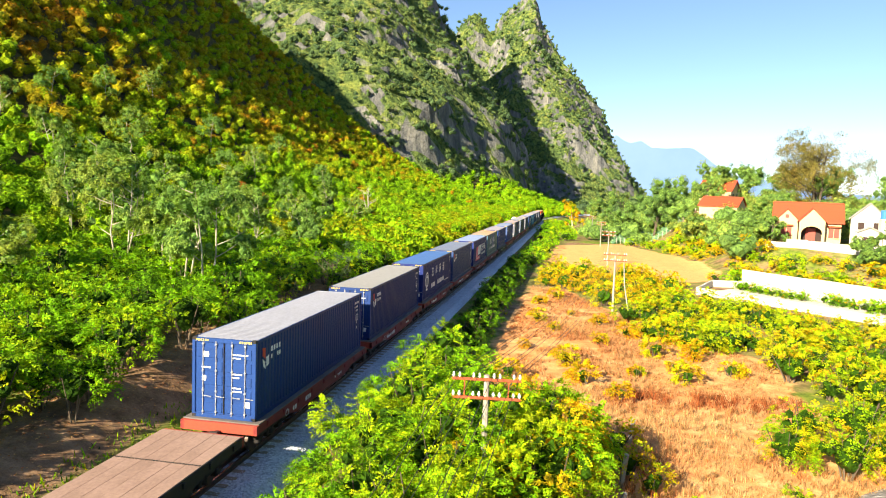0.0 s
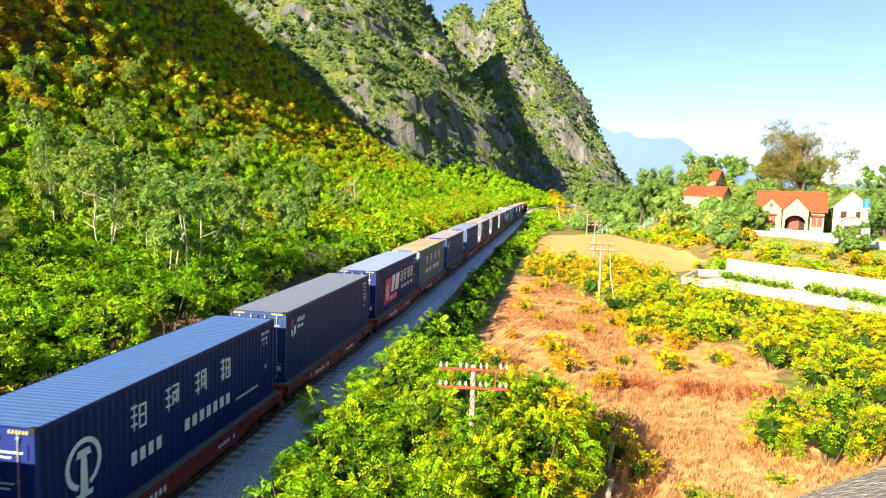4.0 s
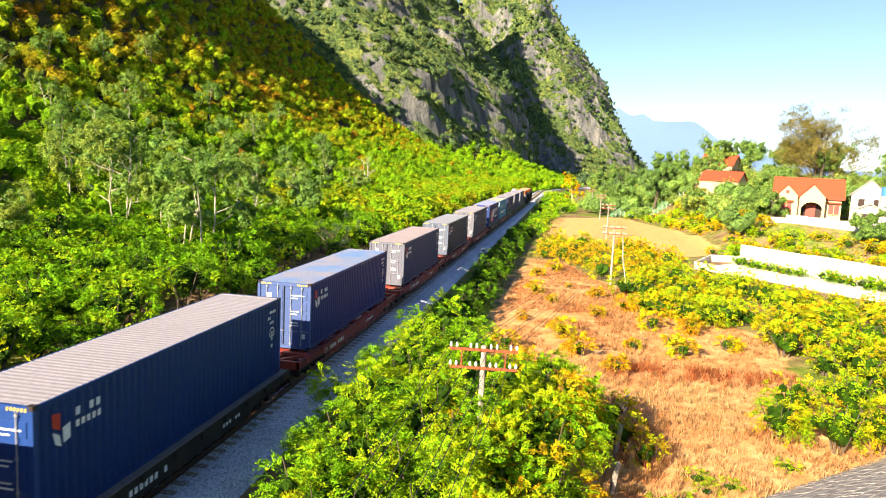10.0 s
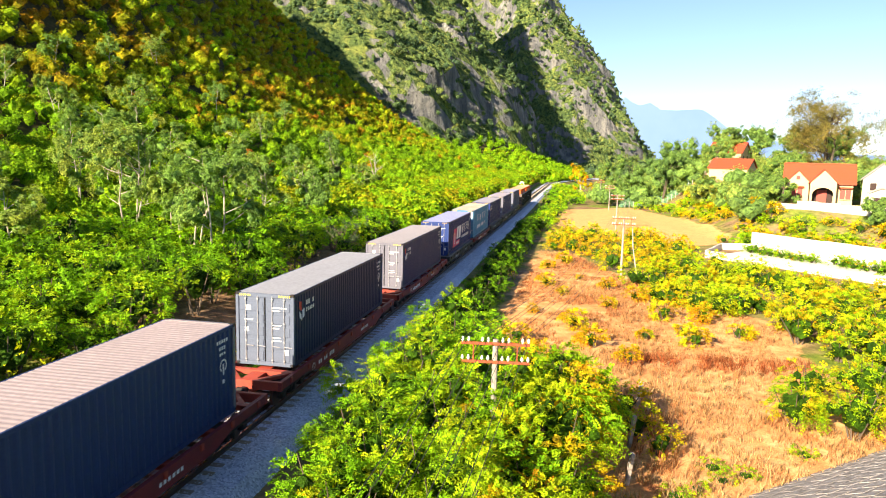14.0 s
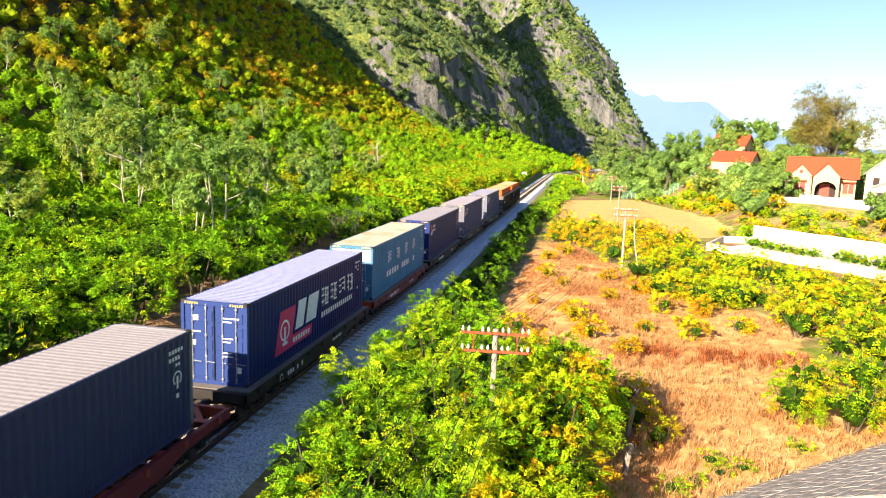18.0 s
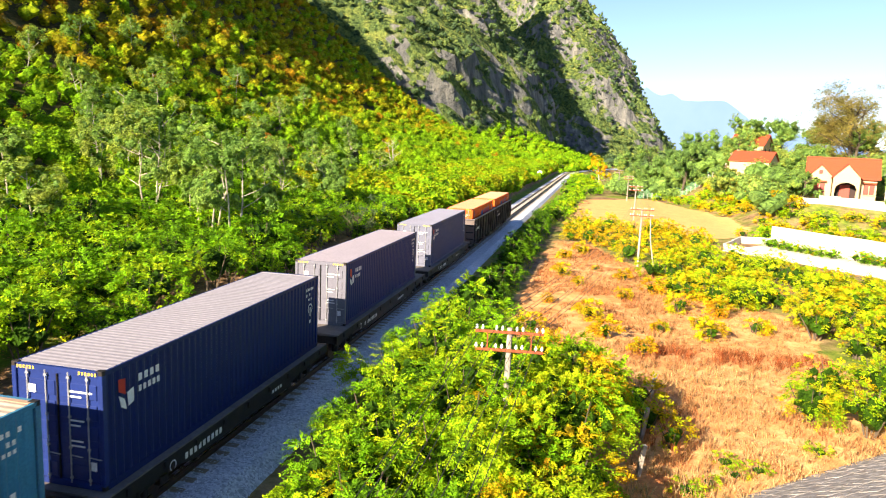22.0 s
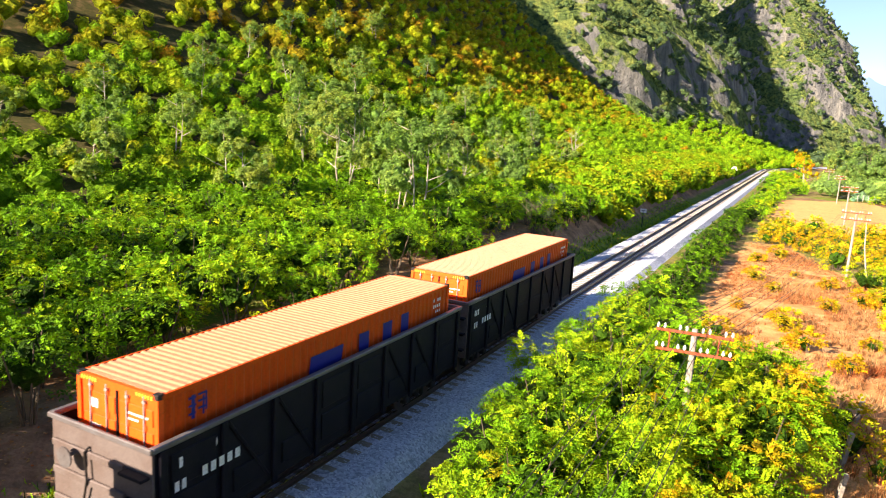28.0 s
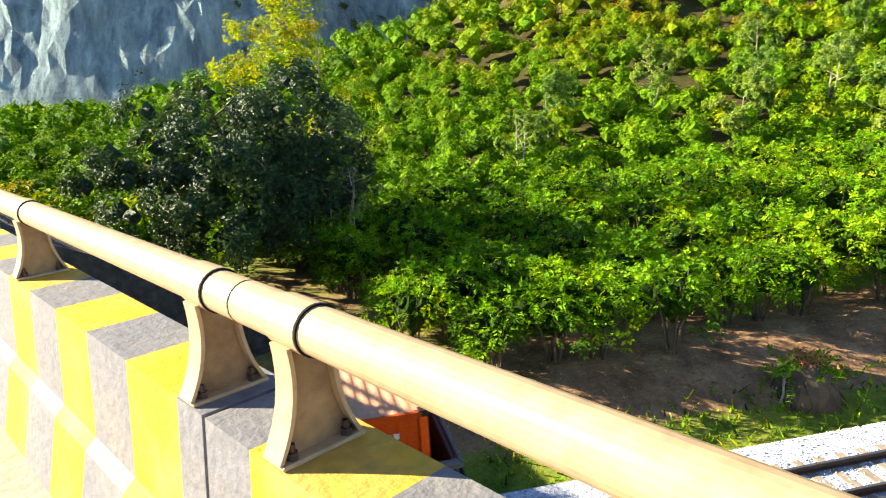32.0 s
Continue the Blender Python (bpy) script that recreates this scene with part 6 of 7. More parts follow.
def dry_grass():
    r = np.random.default_rng(61)
    n = 11000
    x, y = r.uniform(7, 27, n), r.uniform(17, 84, n)
    k = (inside(x, y, DRY) > 0.2) & (fbm(x, y, 5, 62) > -0.25)
    x, y = x[k], y[k]
    n, per = len(x), 7
    base = np.repeat(np.stack([x, y, height(x, y)], 1), per, 0) + np.concatenate([r.normal(size=(n * per, 2)) * 0.09, np.zeros((n * per, 1))], 1)
    weeds = np.exp(-((y - 39.5 - 0.12 * (x - 20) - 0.8 * fbm(x, y, 4, 65)) / 1.3) ** 2) * sm(13, 16, x) + 0.8 * np.exp(-((x - 15.6) / 1.5) ** 2 - ((y - 27.5) / 4.0) ** 2)
    tall = (0.10 + 0.35 * np.repeat(weeds, per) * r.uniform(0.5, 1.2, n * per) + 0.32 * np.repeat(np.clip(0.5 + fbm(x, y, 7, 63), 0, 1), per) * r.uniform(0.5, 1.2, n * per))[:, None]
    a = r.random(n * per) * 6.28
    side = np.stack([np.cos(a), np.sin(a), 0 * a], 1) * 0.018
    tip = np.stack([r.normal(size=n * per) * 0.3, r.normal(size=n * per) * 0.3, np.ones(n * per)], 1) * tall
    v = np.stack([base - side, base + side, base + tip + side * 0.3, base + tip - side * 0.3], 1).reshape(-1, 3)
    t = np.clip(0.5 + 0.5 * fbm(x, y, 6, 64) - 0.6 * weeds + r.normal(size=n) * 0.12, 0.02, 0.98)
    tagged(put("dry_grass", mesh_np("dry_grass", v, quads(v), {"tint": np.repeat(t, per * 4)}), M_GRASS_DRY), "pinkish dry grass on the fallow field", "grass", kind="stuff")
    # verge grass on the line's left side and bank
    n = 9000
    y = r.uniform(4, 120, n)
    x = np.where(r.random(n) < 0.6, -r.uniform(2.9, 5.2, n), r.uniform(3.4, 6.5, n))
    tall = r.uniform(0.08, 0.3, n)[:, None]
    base = np.stack([x, y, height(x, y)], 1)
    a = r.random(n) * 6.28
    side = np.stack([np.cos(a), np.sin(a), 0 * a], 1) * 0.04
    tip = np.stack([r.normal(size=n) * 0.5, r.normal(size=n) * 0.5, np.ones(n)], 1) * tall
    v = np.stack([base - side, base + side, base + tip + side * 0.3, base + tip - side * 0.3], 1).reshape(-1, 3)
    k = 7000
    x, y = -r.uniform(3.8, 11, k), r.uniform(2, 60, k)
    p = np.stack([x, y, height(x, y) + 0.015], 1)
    lit = leaves(r, p, 0.02, 1, 0.11, 2.5, 0.6)
    lit[:, 2] = np.maximum(lit[:, 2], np.repeat(p[:, 2], 4))
    tagged(put("leaf_litter", mesh_np("leaf_litter", lit, quads(lit), {"tint": np.repeat(r.uniform(0.0, 0.8, k), 4)}), M_GRASS_DRY), "fallen dry leaves on the bare soil", "leaves", kind="stuff")
    tagged(put("verge_grass", mesh_np("verge_grass", v, quads(v), {"tint": np.repeat(np.clip(0.3 + r.normal(size=n) * 0.15, 0, 1), 4)}), M_LEAF), "green weeds and grass beside the ballast", "grass", kind="stuff")


def stump():
    e = tagged(new("fern_stump"), "dead stump wrapped in dry roots with a tuft of green ferns", "stump")
    r = np.random.default_rng(66)
    bm = bmesh.new()
    limb(bm, [(0, 0, -0.4), (0.05, 0, 0.3), (0.0, 0.1, 0.8), (0.02, 0.1, 1.05)], [1.05, 0.85, 0.55, 0.25], 11)
    for v in bm.verts:
        v.co += Vector((r.normal(), r.normal(), r.normal())) * 0.05
    part("stump", bm, M_BARK_DARK, e)
    for k in range(34):
        a, q = r.random() * 6.28, r.uniform(0.4, 1.0)
        bm = bmesh.new()
        limb(bm, [(0.45 * math.cos(a), 0.45 * math.sin(a), q), (0.75 * math.cos(a + 0.15), 0.75 * math.sin(a + 0.15), q * 0.7), (0.96 * math.cos(a + 0.3), 0.86 * math.sin(a + 0.3), q * 0.25), (1.2 * math.cos(a + 0.4), 1.2 * math.sin(a + 0.4), -0.25)], [0.045, 0.04, 0.03, 0.015], 5)
        part("root", bm, M_BARK_DARK if k % 4 else M_BARK, e)
    v = leaves(r, r.normal(size=(30, 3)) * (0.28, 0.28, 0.08) + (0, 0, 1.15), 0.16, 16, 0.10, 0.5, 0.3)
    put("dry_tuft", mesh_np("dry_tuft", v, quads(v), {"tint": np.full(len(v), 0.3)}), M_GRASS_DRY, e, "tuft of dry brown fern")["kind"] = "stuff"
    c = r.normal(size=(60, 3)) * (0.55, 0.55, 0.2) + (0, 0, 0.75)
    v, k = sprays(r, c, c / np.linalg.norm(c, axis=1, keepdims=True) * (1, 1, 0.2) + (0, 0, 0.3), 0.55, 6)
    put("fern", mesh_np("fern", v, quads(v), {"tint": np.full(len(v), 0.22)}), M_LEAF, e, "tuft of green fern")["kind"] = "stuff"
    e.location = (-4.7, 14.2, float(height(-4.7, 14.2)))


foreground()
stump()
right_side()
plantation()
trees()
dry_grass()


# ---- bridge ----
BA = 0.5375               # the bridge crosses the line at a slant
BX, BY = 9.85, -0.12                      # a point on the hand rail, at the second bracket
PIPE_Z, PARAPET_Z, ROAD_Z = 8.79, 8.48, 7.70
BRIDGE = pose(BX, BY, 0, 0, 0, math.degrees(BA))   # local x along the rail, local -y over the road


def striped(name, base):
    """Yellow and grey painted bands on concrete, one colour of them, chipped."""
    return worn(name, base, (0.30, 0.27, 0.22), 0.45, 0.7, 0, 2.2, 26, 0.35)


M_BAND_Y, M_BAND_G = striped("band_yellow", (0.74, 0.43, 0.018)), striped("band_grey", (0.18, 0.19, 0.215))
M_PIPE = worn("cream_pipe_paint", (0.50, 0.375, 0.225), (0.40, 0.28, 0.15), 0.35, 0.42, 0, 1.6, 20, 0.04)
# Web paint: stains, plus the shade of the recess painted in as brown.
M_PIPE_SHADED_DIRTY = worn("shaded_stained_bracket_paint", (0.36, 0.25, 0.13), (0.14, 0.08, 0.04), 0.7, 0.6, 0, 6.0, 30, 0.1)
M_DUST = worn("dusty_concrete", (0.46, 0.36, 0.29), (0.30, 0.22, 0.17), 0.5, 0.9, 0, 1.0, 24, 0.3)


def slab(bm, prof, x0, x1):
    """A prism along local x with the section prof of (y, z)."""
    a = [bm.verts.new((x0, y, z)) for y, z in prof]
    b = [bm.verts.new((x1, y, z)) for y, z in prof]
    bm.faces.new(a[::-1])
    bm.faces.new(b)
    for k in range(len(prof)):
        j = (k + 1) % len(prof)
        bm.faces.new((a[k], a[j], b[j], b[k]))
    bmesh.ops.recalc_face_normals(bm, faces=bm.faces)
    return bm


def bridge():
    top = PARAPET_Z
    sec = [(-0.115, top), (0.15, top), (0.15, ROAD_Z - 0.7), (-0.27, ROAD_Z - 0.7), (-0.27, ROAD_Z + 0.005), (-0.195, ROAD_Z + 0.33), (-0.15, ROAD_Z + 0.37)]
    par = tagged(new("parapet"), "concrete parapet banded in chipped yellow and grey paint", "parapet", kind="structure")
    par.matrix_basis = BRIDGE
    joint = -0.38
    spans = [(joint - 0.16, joint, 0), (joint + 0.02, joint + 0.26, 0)] + [(joint - 0.16 - 0.40 * (k + 1), joint - 0.16 - 0.40 * k, k + 1) for k in range(96)] + [(joint + 0.26 + 0.40 * k, joint + 0.26 + 0.40 * (k + 1), k + 1) for k in range(20)]
    for x0, x1, k in spans:
        bm = slab(bmesh.new(), sec, x0, x1)
        part("band", bm, M_BAND_G if k % 2 == 0 else M_BAND_Y, par)
    rail = tagged(new("hand_rail"), "cream painted steel pipe hand rail on cast brackets", "railing")
    rail.matrix_basis = BRIDGE
    ztop = PIPE_Z - top
    bm = bmesh.new()
    rod(bm, (-44, 0, PIPE_Z), (-0.265, 0, PIPE_Z), 0.057, None, 24)
    part("pipe", bm, M_PIPE, rail)
    bm = bmesh.new()
    rod(bm, (-0.26, 0, PIPE_Z), (9, 0, PIPE_Z), 0.057, None, 24)
    part("pipe", bm, M_PIPE, rail)
    for x in [-0.015, -0.48] + [-0.48 - 1.93 * k for k in range(1, 22)] + [1.92 * k for k in range(1, 5)]:
        # waisted upright: a web between two flanges that flare to the foot and to the collar
        n = 12
        rows = [(top + 0.012 + i / n * (ztop - 0.045), 0.056 + 0.060 * (1 - i / n) ** 2.6 + 0.010 * (i / n) ** 4) for i in range(n + 1)]

        def strip(bm, corners):
            a = [[bm.verts.new((xx, yy(h), z)) for z, h in rows] for xx, yy in corners]
            for p in range(4):
                q = (p + 1) % 4
                for i in range(n):
                    bm.faces.new((a[p][i], a[q][i], a[q][i + 1], a[p][i + 1]))
            bm.faces.new([k[0] for k in a])
            bm.faces.new([k[n] for k in a])
            bmesh.ops.recalc_face_normals(bm, faces=bm.faces)
            return bm

        br = part("bracket", strip(bmesh.new(), [(x - 0.012, lambda h: 0.012 - h), (x + 0.012, lambda h: 0.012 - h), (x + 0.012, lambda h: h - 0.012), (x - 0.012, lambda h: h - 0.012)]), M_PIPE_SHADED_DIRTY, rail)
        for s in (-1, 1):
            part("flange", strip(bmesh.new(), [(x - 0.037, lambda h: s * h), (x + 0.037, lambda h: s * h), (x + 0.037, lambda h: s * (h - 0.0115)), (x - 0.037, lambda h: s * (h - 0.0115))]), M_PIPE, br)
        bm = bmesh.new()
        rod(bm, (x - 0.06, 0, PIPE_Z), (x + 0.063, 0, PIPE_Z), 0.063, None, 24)
        part("collar", bm, M_PIPE, br)
        bm = bmesh.new()
        rod(bm, (x + 0.063, 0, PIPE_Z), (x + 0.070, 0, PIPE_Z), 0.0625, None, 24)
        part("collar_seam", bm, M_HOLE, br, "dark seam of the collar")
        part("foot_plate", box(bmesh.new(), x - 0.048, x + 0.048, -0.112, 0.118, top, top + 0.012, 0.003), M_PIPE, br)
        for y in (-0.075, 0.075):
            for w in (-0.027, 0.027):
                bm = bmesh.new()
                rod(bm, (x + w, y, top + 0.012), (x + w, y, top + 0.03), 0.014, None, 6)
                rod(bm, (x + w, y, top + 0.03), (x + w, y, top + 0.05), 0.008, None, 8)
                part("bolt", bm, M_STEEL, br, "rusty anchor bolt")
    bm = bmesh.new()
    rod(bm, (-0.266, 0, PIPE_Z), (-0.258, 0, PIPE_Z), 0.0575, None, 24)
    part("pipe_joint", bm, M_HOLE, rail, "dark joint between pipe lengths")
    # deck, far parapet and piers close the bridge round the camera
    deck = part("bridge_deck", slab(bmesh.new(), [(-0.268, ROAD_Z), (-9.2, ROAD_Z + 0.05), (-9.2, ROAD_Z - 0.9), (0.0, ROAD_Z - 0.9), (0.0, ROAD_Z - 0.72), (-0.268, ROAD_Z - 0.72)], -44, 40), M_DUST, None)
    deck.matrix_basis = BRIDGE
    tagged(deck, "dusty concrete road deck of the bridge", "bridge", kind="structure")
    back = part("parapet_back", slab(bmesh.new(), [(-9.2, ROAD_Z + 0.75), (-9.5, ROAD_Z + 0.75), (-9.5, ROAD_Z - 0.9), (-9.2, ROAD_Z - 0.9)], -44, 40), M_CONC, None)
    back.matrix_basis = BRIDGE
    tagged(back, "grey concrete parapet across the road", "parapet", kind="structure")
    for x in (-24, -2.4):
        pier = part("pier", slab(bmesh.new(), [(-1.0, ROAD_Z - 0.92), (-8.2, ROAD_Z - 0.92), (-8.2, -3), (-1.0, -3)], x - 0.5, x + 0.5), M_CONC, None)
        pier.matrix_basis = BRIDGE
        tagged(pier, "grey concrete bridge pier wall", "pier", kind="structure")


def stone_slope(x0, x1, s0, s1, row0, rows, seed, tone=1.0, toe=17.2, place=None):
    """Stone-pitched side of an approach bank, with uneven blocks."""
    m = worn("weathered_or_shaded_stone", tuple(tone * k for k in (0.25, 0.225, 0.205)), tuple(tone * k for k in (0.58, 0.54, 0.51)), 0.8, 0.9, 0, 3.2, 14, 0.5)
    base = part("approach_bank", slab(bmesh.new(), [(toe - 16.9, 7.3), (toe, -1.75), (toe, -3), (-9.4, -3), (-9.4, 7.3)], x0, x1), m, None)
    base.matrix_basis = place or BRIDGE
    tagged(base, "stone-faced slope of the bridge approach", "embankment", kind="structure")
    r = np.random.default_rng(seed)
    for i in range(rows):
        x = s0
        while x < s1:
            ln = float(r.uniform(0.45, 0.95))
            y0, y1 = row0 + i * 0.53, row0 + (i + 1) * 0.53 - 0.03
            za, zb = [7.3 - (y - toe + 16.9) * 9.05 / 16.9 for y in (y0, y1)]
            h = float(r.uniform(0.006, 0.022))
            bm = bmesh.new()
            j = r.uniform(-0.008, 0.008, 4)
            w = r.uniform(0.008, 0.09, 8)
            lo = [bm.verts.new(p) for p in ((x, y0, za - 0.05), (x + ln - 0.03, y0, za - 0.05), (x + ln - 0.03, y1, zb - 0.05), (x, y1, zb - 0.05))]
            fall = 9.05 / 16.9
            hi = [bm.verts.new((px, py, za - (py - y0) * fall + h + j[k])) for k, (px, py) in enumerate(((x + w[0], y0 + w[1]), (x + ln - 0.03 - w[2], y0 + w[3]), (x + ln - 0.03 - w[4], y1 - w[5]), (x + w[6], y1 - w[7])))]
            bm.faces.new(hi)
            for k in range(4):
                q = (k + 1) % 4
                bm.faces.new((lo[k], lo[q], hi[q], hi[k]))
            part("stone", bm, m, base)
            x += ln


bridge()
APPROACH = BRIDGE @ pose(17.15, 16.1, 0, 0, 0, 10.2) @ pose(-17.15, -16.1, 0)
stone_slope(17.1, 70, 17.12, 33, 9.2, 13, 71, 0.95, 16.1, APPROACH)
# Left bank: stone toned dark to paint in the bridge's shade.
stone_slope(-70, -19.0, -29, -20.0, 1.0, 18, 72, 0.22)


# ---- poles, signs, fence ----
M_POLE = worn("weathered_concrete_pole", (0.42, 0.37, 0.31), (0.22, 0.18, 0.14), 0.5, 0.85, 0, 2)
M_ARM = worn("rusty_red_arm", (0.42, 0.085, 0.03), (0.22, 0.07, 0.04), 0.5, 0.7, 0, 3)
M_PORC = worn("white_porcelain", (0.85, 0.85, 0.84), (0.6, 0.58, 0.55), 0.2, 0.2, 0, 6)
M_WIRE = worn("line_wire", (0.05, 0.05, 0.05), (0.1, 0.08, 0.06), 0.3, 0.5, 0.5, 5)


def telegraph_pole(x, y, tall, heading, second=False):
    e = tagged(new("telegraph_pole"), "concrete telegraph pole with red cross arms and white insulators", "utility pole", "telegraph poles along the line")
    bm = bmesh.new()
    limb(bm, [(0, 0, -0.4), (0, 0, tall * 0.5), (0, 0, tall)], [0.12, 0.105, 0.085], 8)
    part("post", bm, M_POLE, e)
    for z in (tall - 0.12, tall - 0.72):
        arm = part("cross_arm", box(bmesh.new(), -1.1, 1.1, -0.15, -0.09, z - 0.045, z + 0.045, 0.008), M_ARM, e, "rusty red cross arm")
        for x0 in (-1.05, -0.86, -0.42, -0.23, 0.23, 0.42, 0.86, 1.05):
            bm = bmesh.new()
            rod(bm, (x0, -0.12, z + 0.04), (x0, -0.12, z + 0.1), 0.015, None, 6)
            rod(bm, (x0, -0.12, z + 0.09), (x0, -0.12, z + 0.15), 0.052, 0.045, 10)
            rod(bm, (x0, -0.12, z + 0.15), (x0, -0.12, z + 0.21), 0.04, 0.02, 10)
            part("insulator", bm, M_PORC, arm, "white porcelain insulator")
    for s in (-1, 1):
        bm = bmesh.new()
        box(bm, s * 0.7 - 0.02, s * 0.7 + 0.02, -0.14, -0.1, tall - 0.7, tall - 0.14)
        part("arm_tie", bm, M_ARM, e)
    e.matrix_basis = pose(x, y, float(height(x, y)), 0, 0, heading)
    if second:
        s = tagged(new("stay_pole"), "thin slanting stay pole of weathered concrete", "pole")
        bm = bmesh.new()
        limb(bm, [(1.6, 0, -0.3), (1.0, 0, tall * 0.5), (0.85, 0, tall * 0.86)], [0.07, 0.06, 0.05], 7)
        part("post", bm, M_POLE, s)
        s.matrix_basis = e.matrix_basis.copy()
    return e


POLES = [(7.6, -27.0, 5.5, 4), (9.45, 21.3, 5.5, 6), (16.5, 69.0, 5.9, -3), (18.6, 118.0, 5.8, -2), (19.5, 166.0, 5.8, -1), (19.0, 214.0, 5.8, 2)]


def poles():
    for i, (x, y, tall, hd) in enumerate(POLES):
        telegraph_pole(x, y, tall, hd, i == 2)
    for (x0, y0, t0, h0), (x1, y1, t1, h1) in zip(POLES, POLES[1:]):
        for k, off in enumerate((-1.05, -0.86, -0.42, -0.23, 0.23, 0.42, 0.86, 1.05)):
            a = Vector((x0 + off * math.cos(radians(h0)), y0 + off * math.sin(radians(h0)) - 0.12, float(height(x0, y0)) + t0 + 0.05))
            b = Vector((x1 + off * math.cos(radians(h1)), y1 + off * math.sin(radians(h1)) - 0.12, float(height(x1, y1)) + t1 + 0.05))
            pts = [a.lerp(b, q / 10) - Vector((0, 0, 0.9 * 4 * (q / 10) * (1 - q / 10))) for q in range(11)]
            bm = bmesh.new()
            limb(bm, pts, [0.009] * 11, 4)
            tagged(part("line_wire", bm, M_WIRE, None), "thin dark sagging telegraph wire between poles", "wire", "wires between the poles")


def signs():
    e = tagged(new("track_sign"), "small white board on a black post beside the track", "sign")
    part("post", rod(bmesh.new(), (0, 0, -0.3), (0, 0, 1.9), 0.05), M_BLACKIRON, e)
    part("board", box(bmesh.new(), -0.36, 0.36, -0.04, 0.0, 1.75, 2.2, 0.01), M_WHITE, e, "white painted board")
    part("writing_bar", box(bmesh.new(), -0.2, 0.2, -0.046, -0.041, 1.94, 2.02), M_BLACKIRON, e)
    e.location = (-3.7, 80.5, float(height(-3.7, 80.5)))
    e = tagged(new("round_signal"), "round white signal disc on a red and white post", "signal")
    for k in range(4):
        part("post_band", rod(bmesh.new(), (0, 0, k * 0.7 - 0.2), (0, 0, k * 0.7 + 0.5), 0.08), M_WHITE if k % 2 else M_ARM, e)
    bm = bmesh.new()
    bmesh.ops.create_cone(bm, cap_ends=True, segments=24, radius1=0.75, radius2=0.75, depth=0.06, matrix=pose(0, -0.1, 3.2, 90))
    part("disc", bm, M_WHITE, e, "white disc")
    e.location = (-4.2, 204, float(height(-4.2, 204)))
    for x, y, h in ((14.3, 26.8, 1.35), (14.0, 23.6, 1.2), (15.0, 31.5, 1.2)):
        p = tagged(new("fence_post"), "weathered leaning concrete fence post in the weeds", "fence post", "fence posts by the field")
        bm = bmesh.new()
        box(bm, -0.075, 0.075, -0.075, 0.075, -0.3, h, 0.015)
        part("post", bm, M_POLE, p)
        p.matrix_basis = pose(x, y, float(height(x, y)), 3, 6, 20)
    bm = bmesh.new()
    limb(bm, [(14.3, 26.8, -0.6), (14.1, 25.2, -1.1), (14.0, 23.6, -0.7)], [0.008] * 3, 4)
    tagged(part("fence_wire", bm, M_WIRE, None), "slack rusty wire between fence posts", "wire")


poles()
signs()


# ---- village ----
M_CREAM = worn("cream_render", (0.62, 0.46, 0.26), (0.5, 0.36, 0.2), 0.25, 0.8, 0, 0.5)
M_TILE = worn("red_roof_tiles", (0.46, 0.075, 0.028), (0.30, 0.07, 0.04), 0.4, 0.7, 0, 0.8, 6)
M_WINRED = worn("red_wood", (0.40, 0.07, 0.05), (0.2, 0.05, 0.04), 0.3, 0.5, 0, 3)
M_DARKIN = worn("dark_interior", (0.05, 0.03, 0.025), (0.03, 0.02, 0.02), 0.3, 0.8)
M_WALLW = worn("whitewashed_wall", (0.62, 0.58, 0.50), (0.45, 0.40, 0.32), 0.4, 0.8, 0, 0.4)
M_TANK = worn("blue_tank", (0.05, 0.20, 0.50), (0.1, 0.15, 0.25), 0.3, 0.4)


def gable_roof(bm, x0, x1, y0, y1, z, rise, over=0.5):
    """Two pitches with the ridge along x, with thickness."""
    ym = (y0 + y1) / 2
    for ya in (y0 - over, y1 + over):
        zl = z - over * rise / (ym - y0)
        a = [(x0 - over, ya, zl), (x1 + over, ya, zl), (x1 + over, ym, z + rise), (x0 - over, ym, z + rise)]
        lo, hi = [bm.verts.new(p) for p in a], [bm.verts.new((p[0], p[1], p[2] + 0.16)) for p in a]
        bm.faces.new(lo)
        bm.faces.new(hi)
        for k in range(4):
            bm.faces.new((lo[k], lo[(k + 1) % 4], hi[(k + 1) % 4], hi[k]))
    bmesh.ops.recalc_face_normals(bm, faces=bm.faces)
    return bm


def gable_front(bm, x0, x1, y, depth, z0, z1, rise):
    v = [(x0, z0), (x1, z0), (x1, z1), ((x0 + x1) / 2, z1 + rise), (x0, z1)]
    a = [bm.verts.new((x, y, z)) for x, z in v]
    b = [bm.verts.new((x, y + depth, z)) for x, z in v]
    bm.faces.new(a)
    bm.faces.new(b[::-1])
    for k in range(5):
        j = (k + 1) % 5
        bm.faces.new((a[j], a[k], b[k], b[j]))
    bmesh.ops.recalc_face_normals(bm, faces=bm.faces)
    return bm


def front_roof(bm, x0, x1, y0, y1, z, rise, over=0.35):
    xm = (x0 + x1) / 2
    for xa in (x0 - over, x1 + over):
        zl = z - over * rise / (xm - x0)
        a = [(xa, y0 - over, zl), (xm, y0 - over, z + rise), (xm, y1, z + rise), (xa, y1, zl)]
        lo, hi = [bm.verts.new(p) for p in a], [bm.verts.new((p[0], p[1], p[2] + 0.15)) for p in a]
        bm.faces.new(lo)
        bm.faces.new(hi)
        for k in range(4):
            bm.faces.new((lo[k], lo[(k + 1) % 4], hi[(k + 1) % 4], hi[k]))
    bmesh.ops.recalc_face_normals(bm, faces=bm.faces)
    return bm


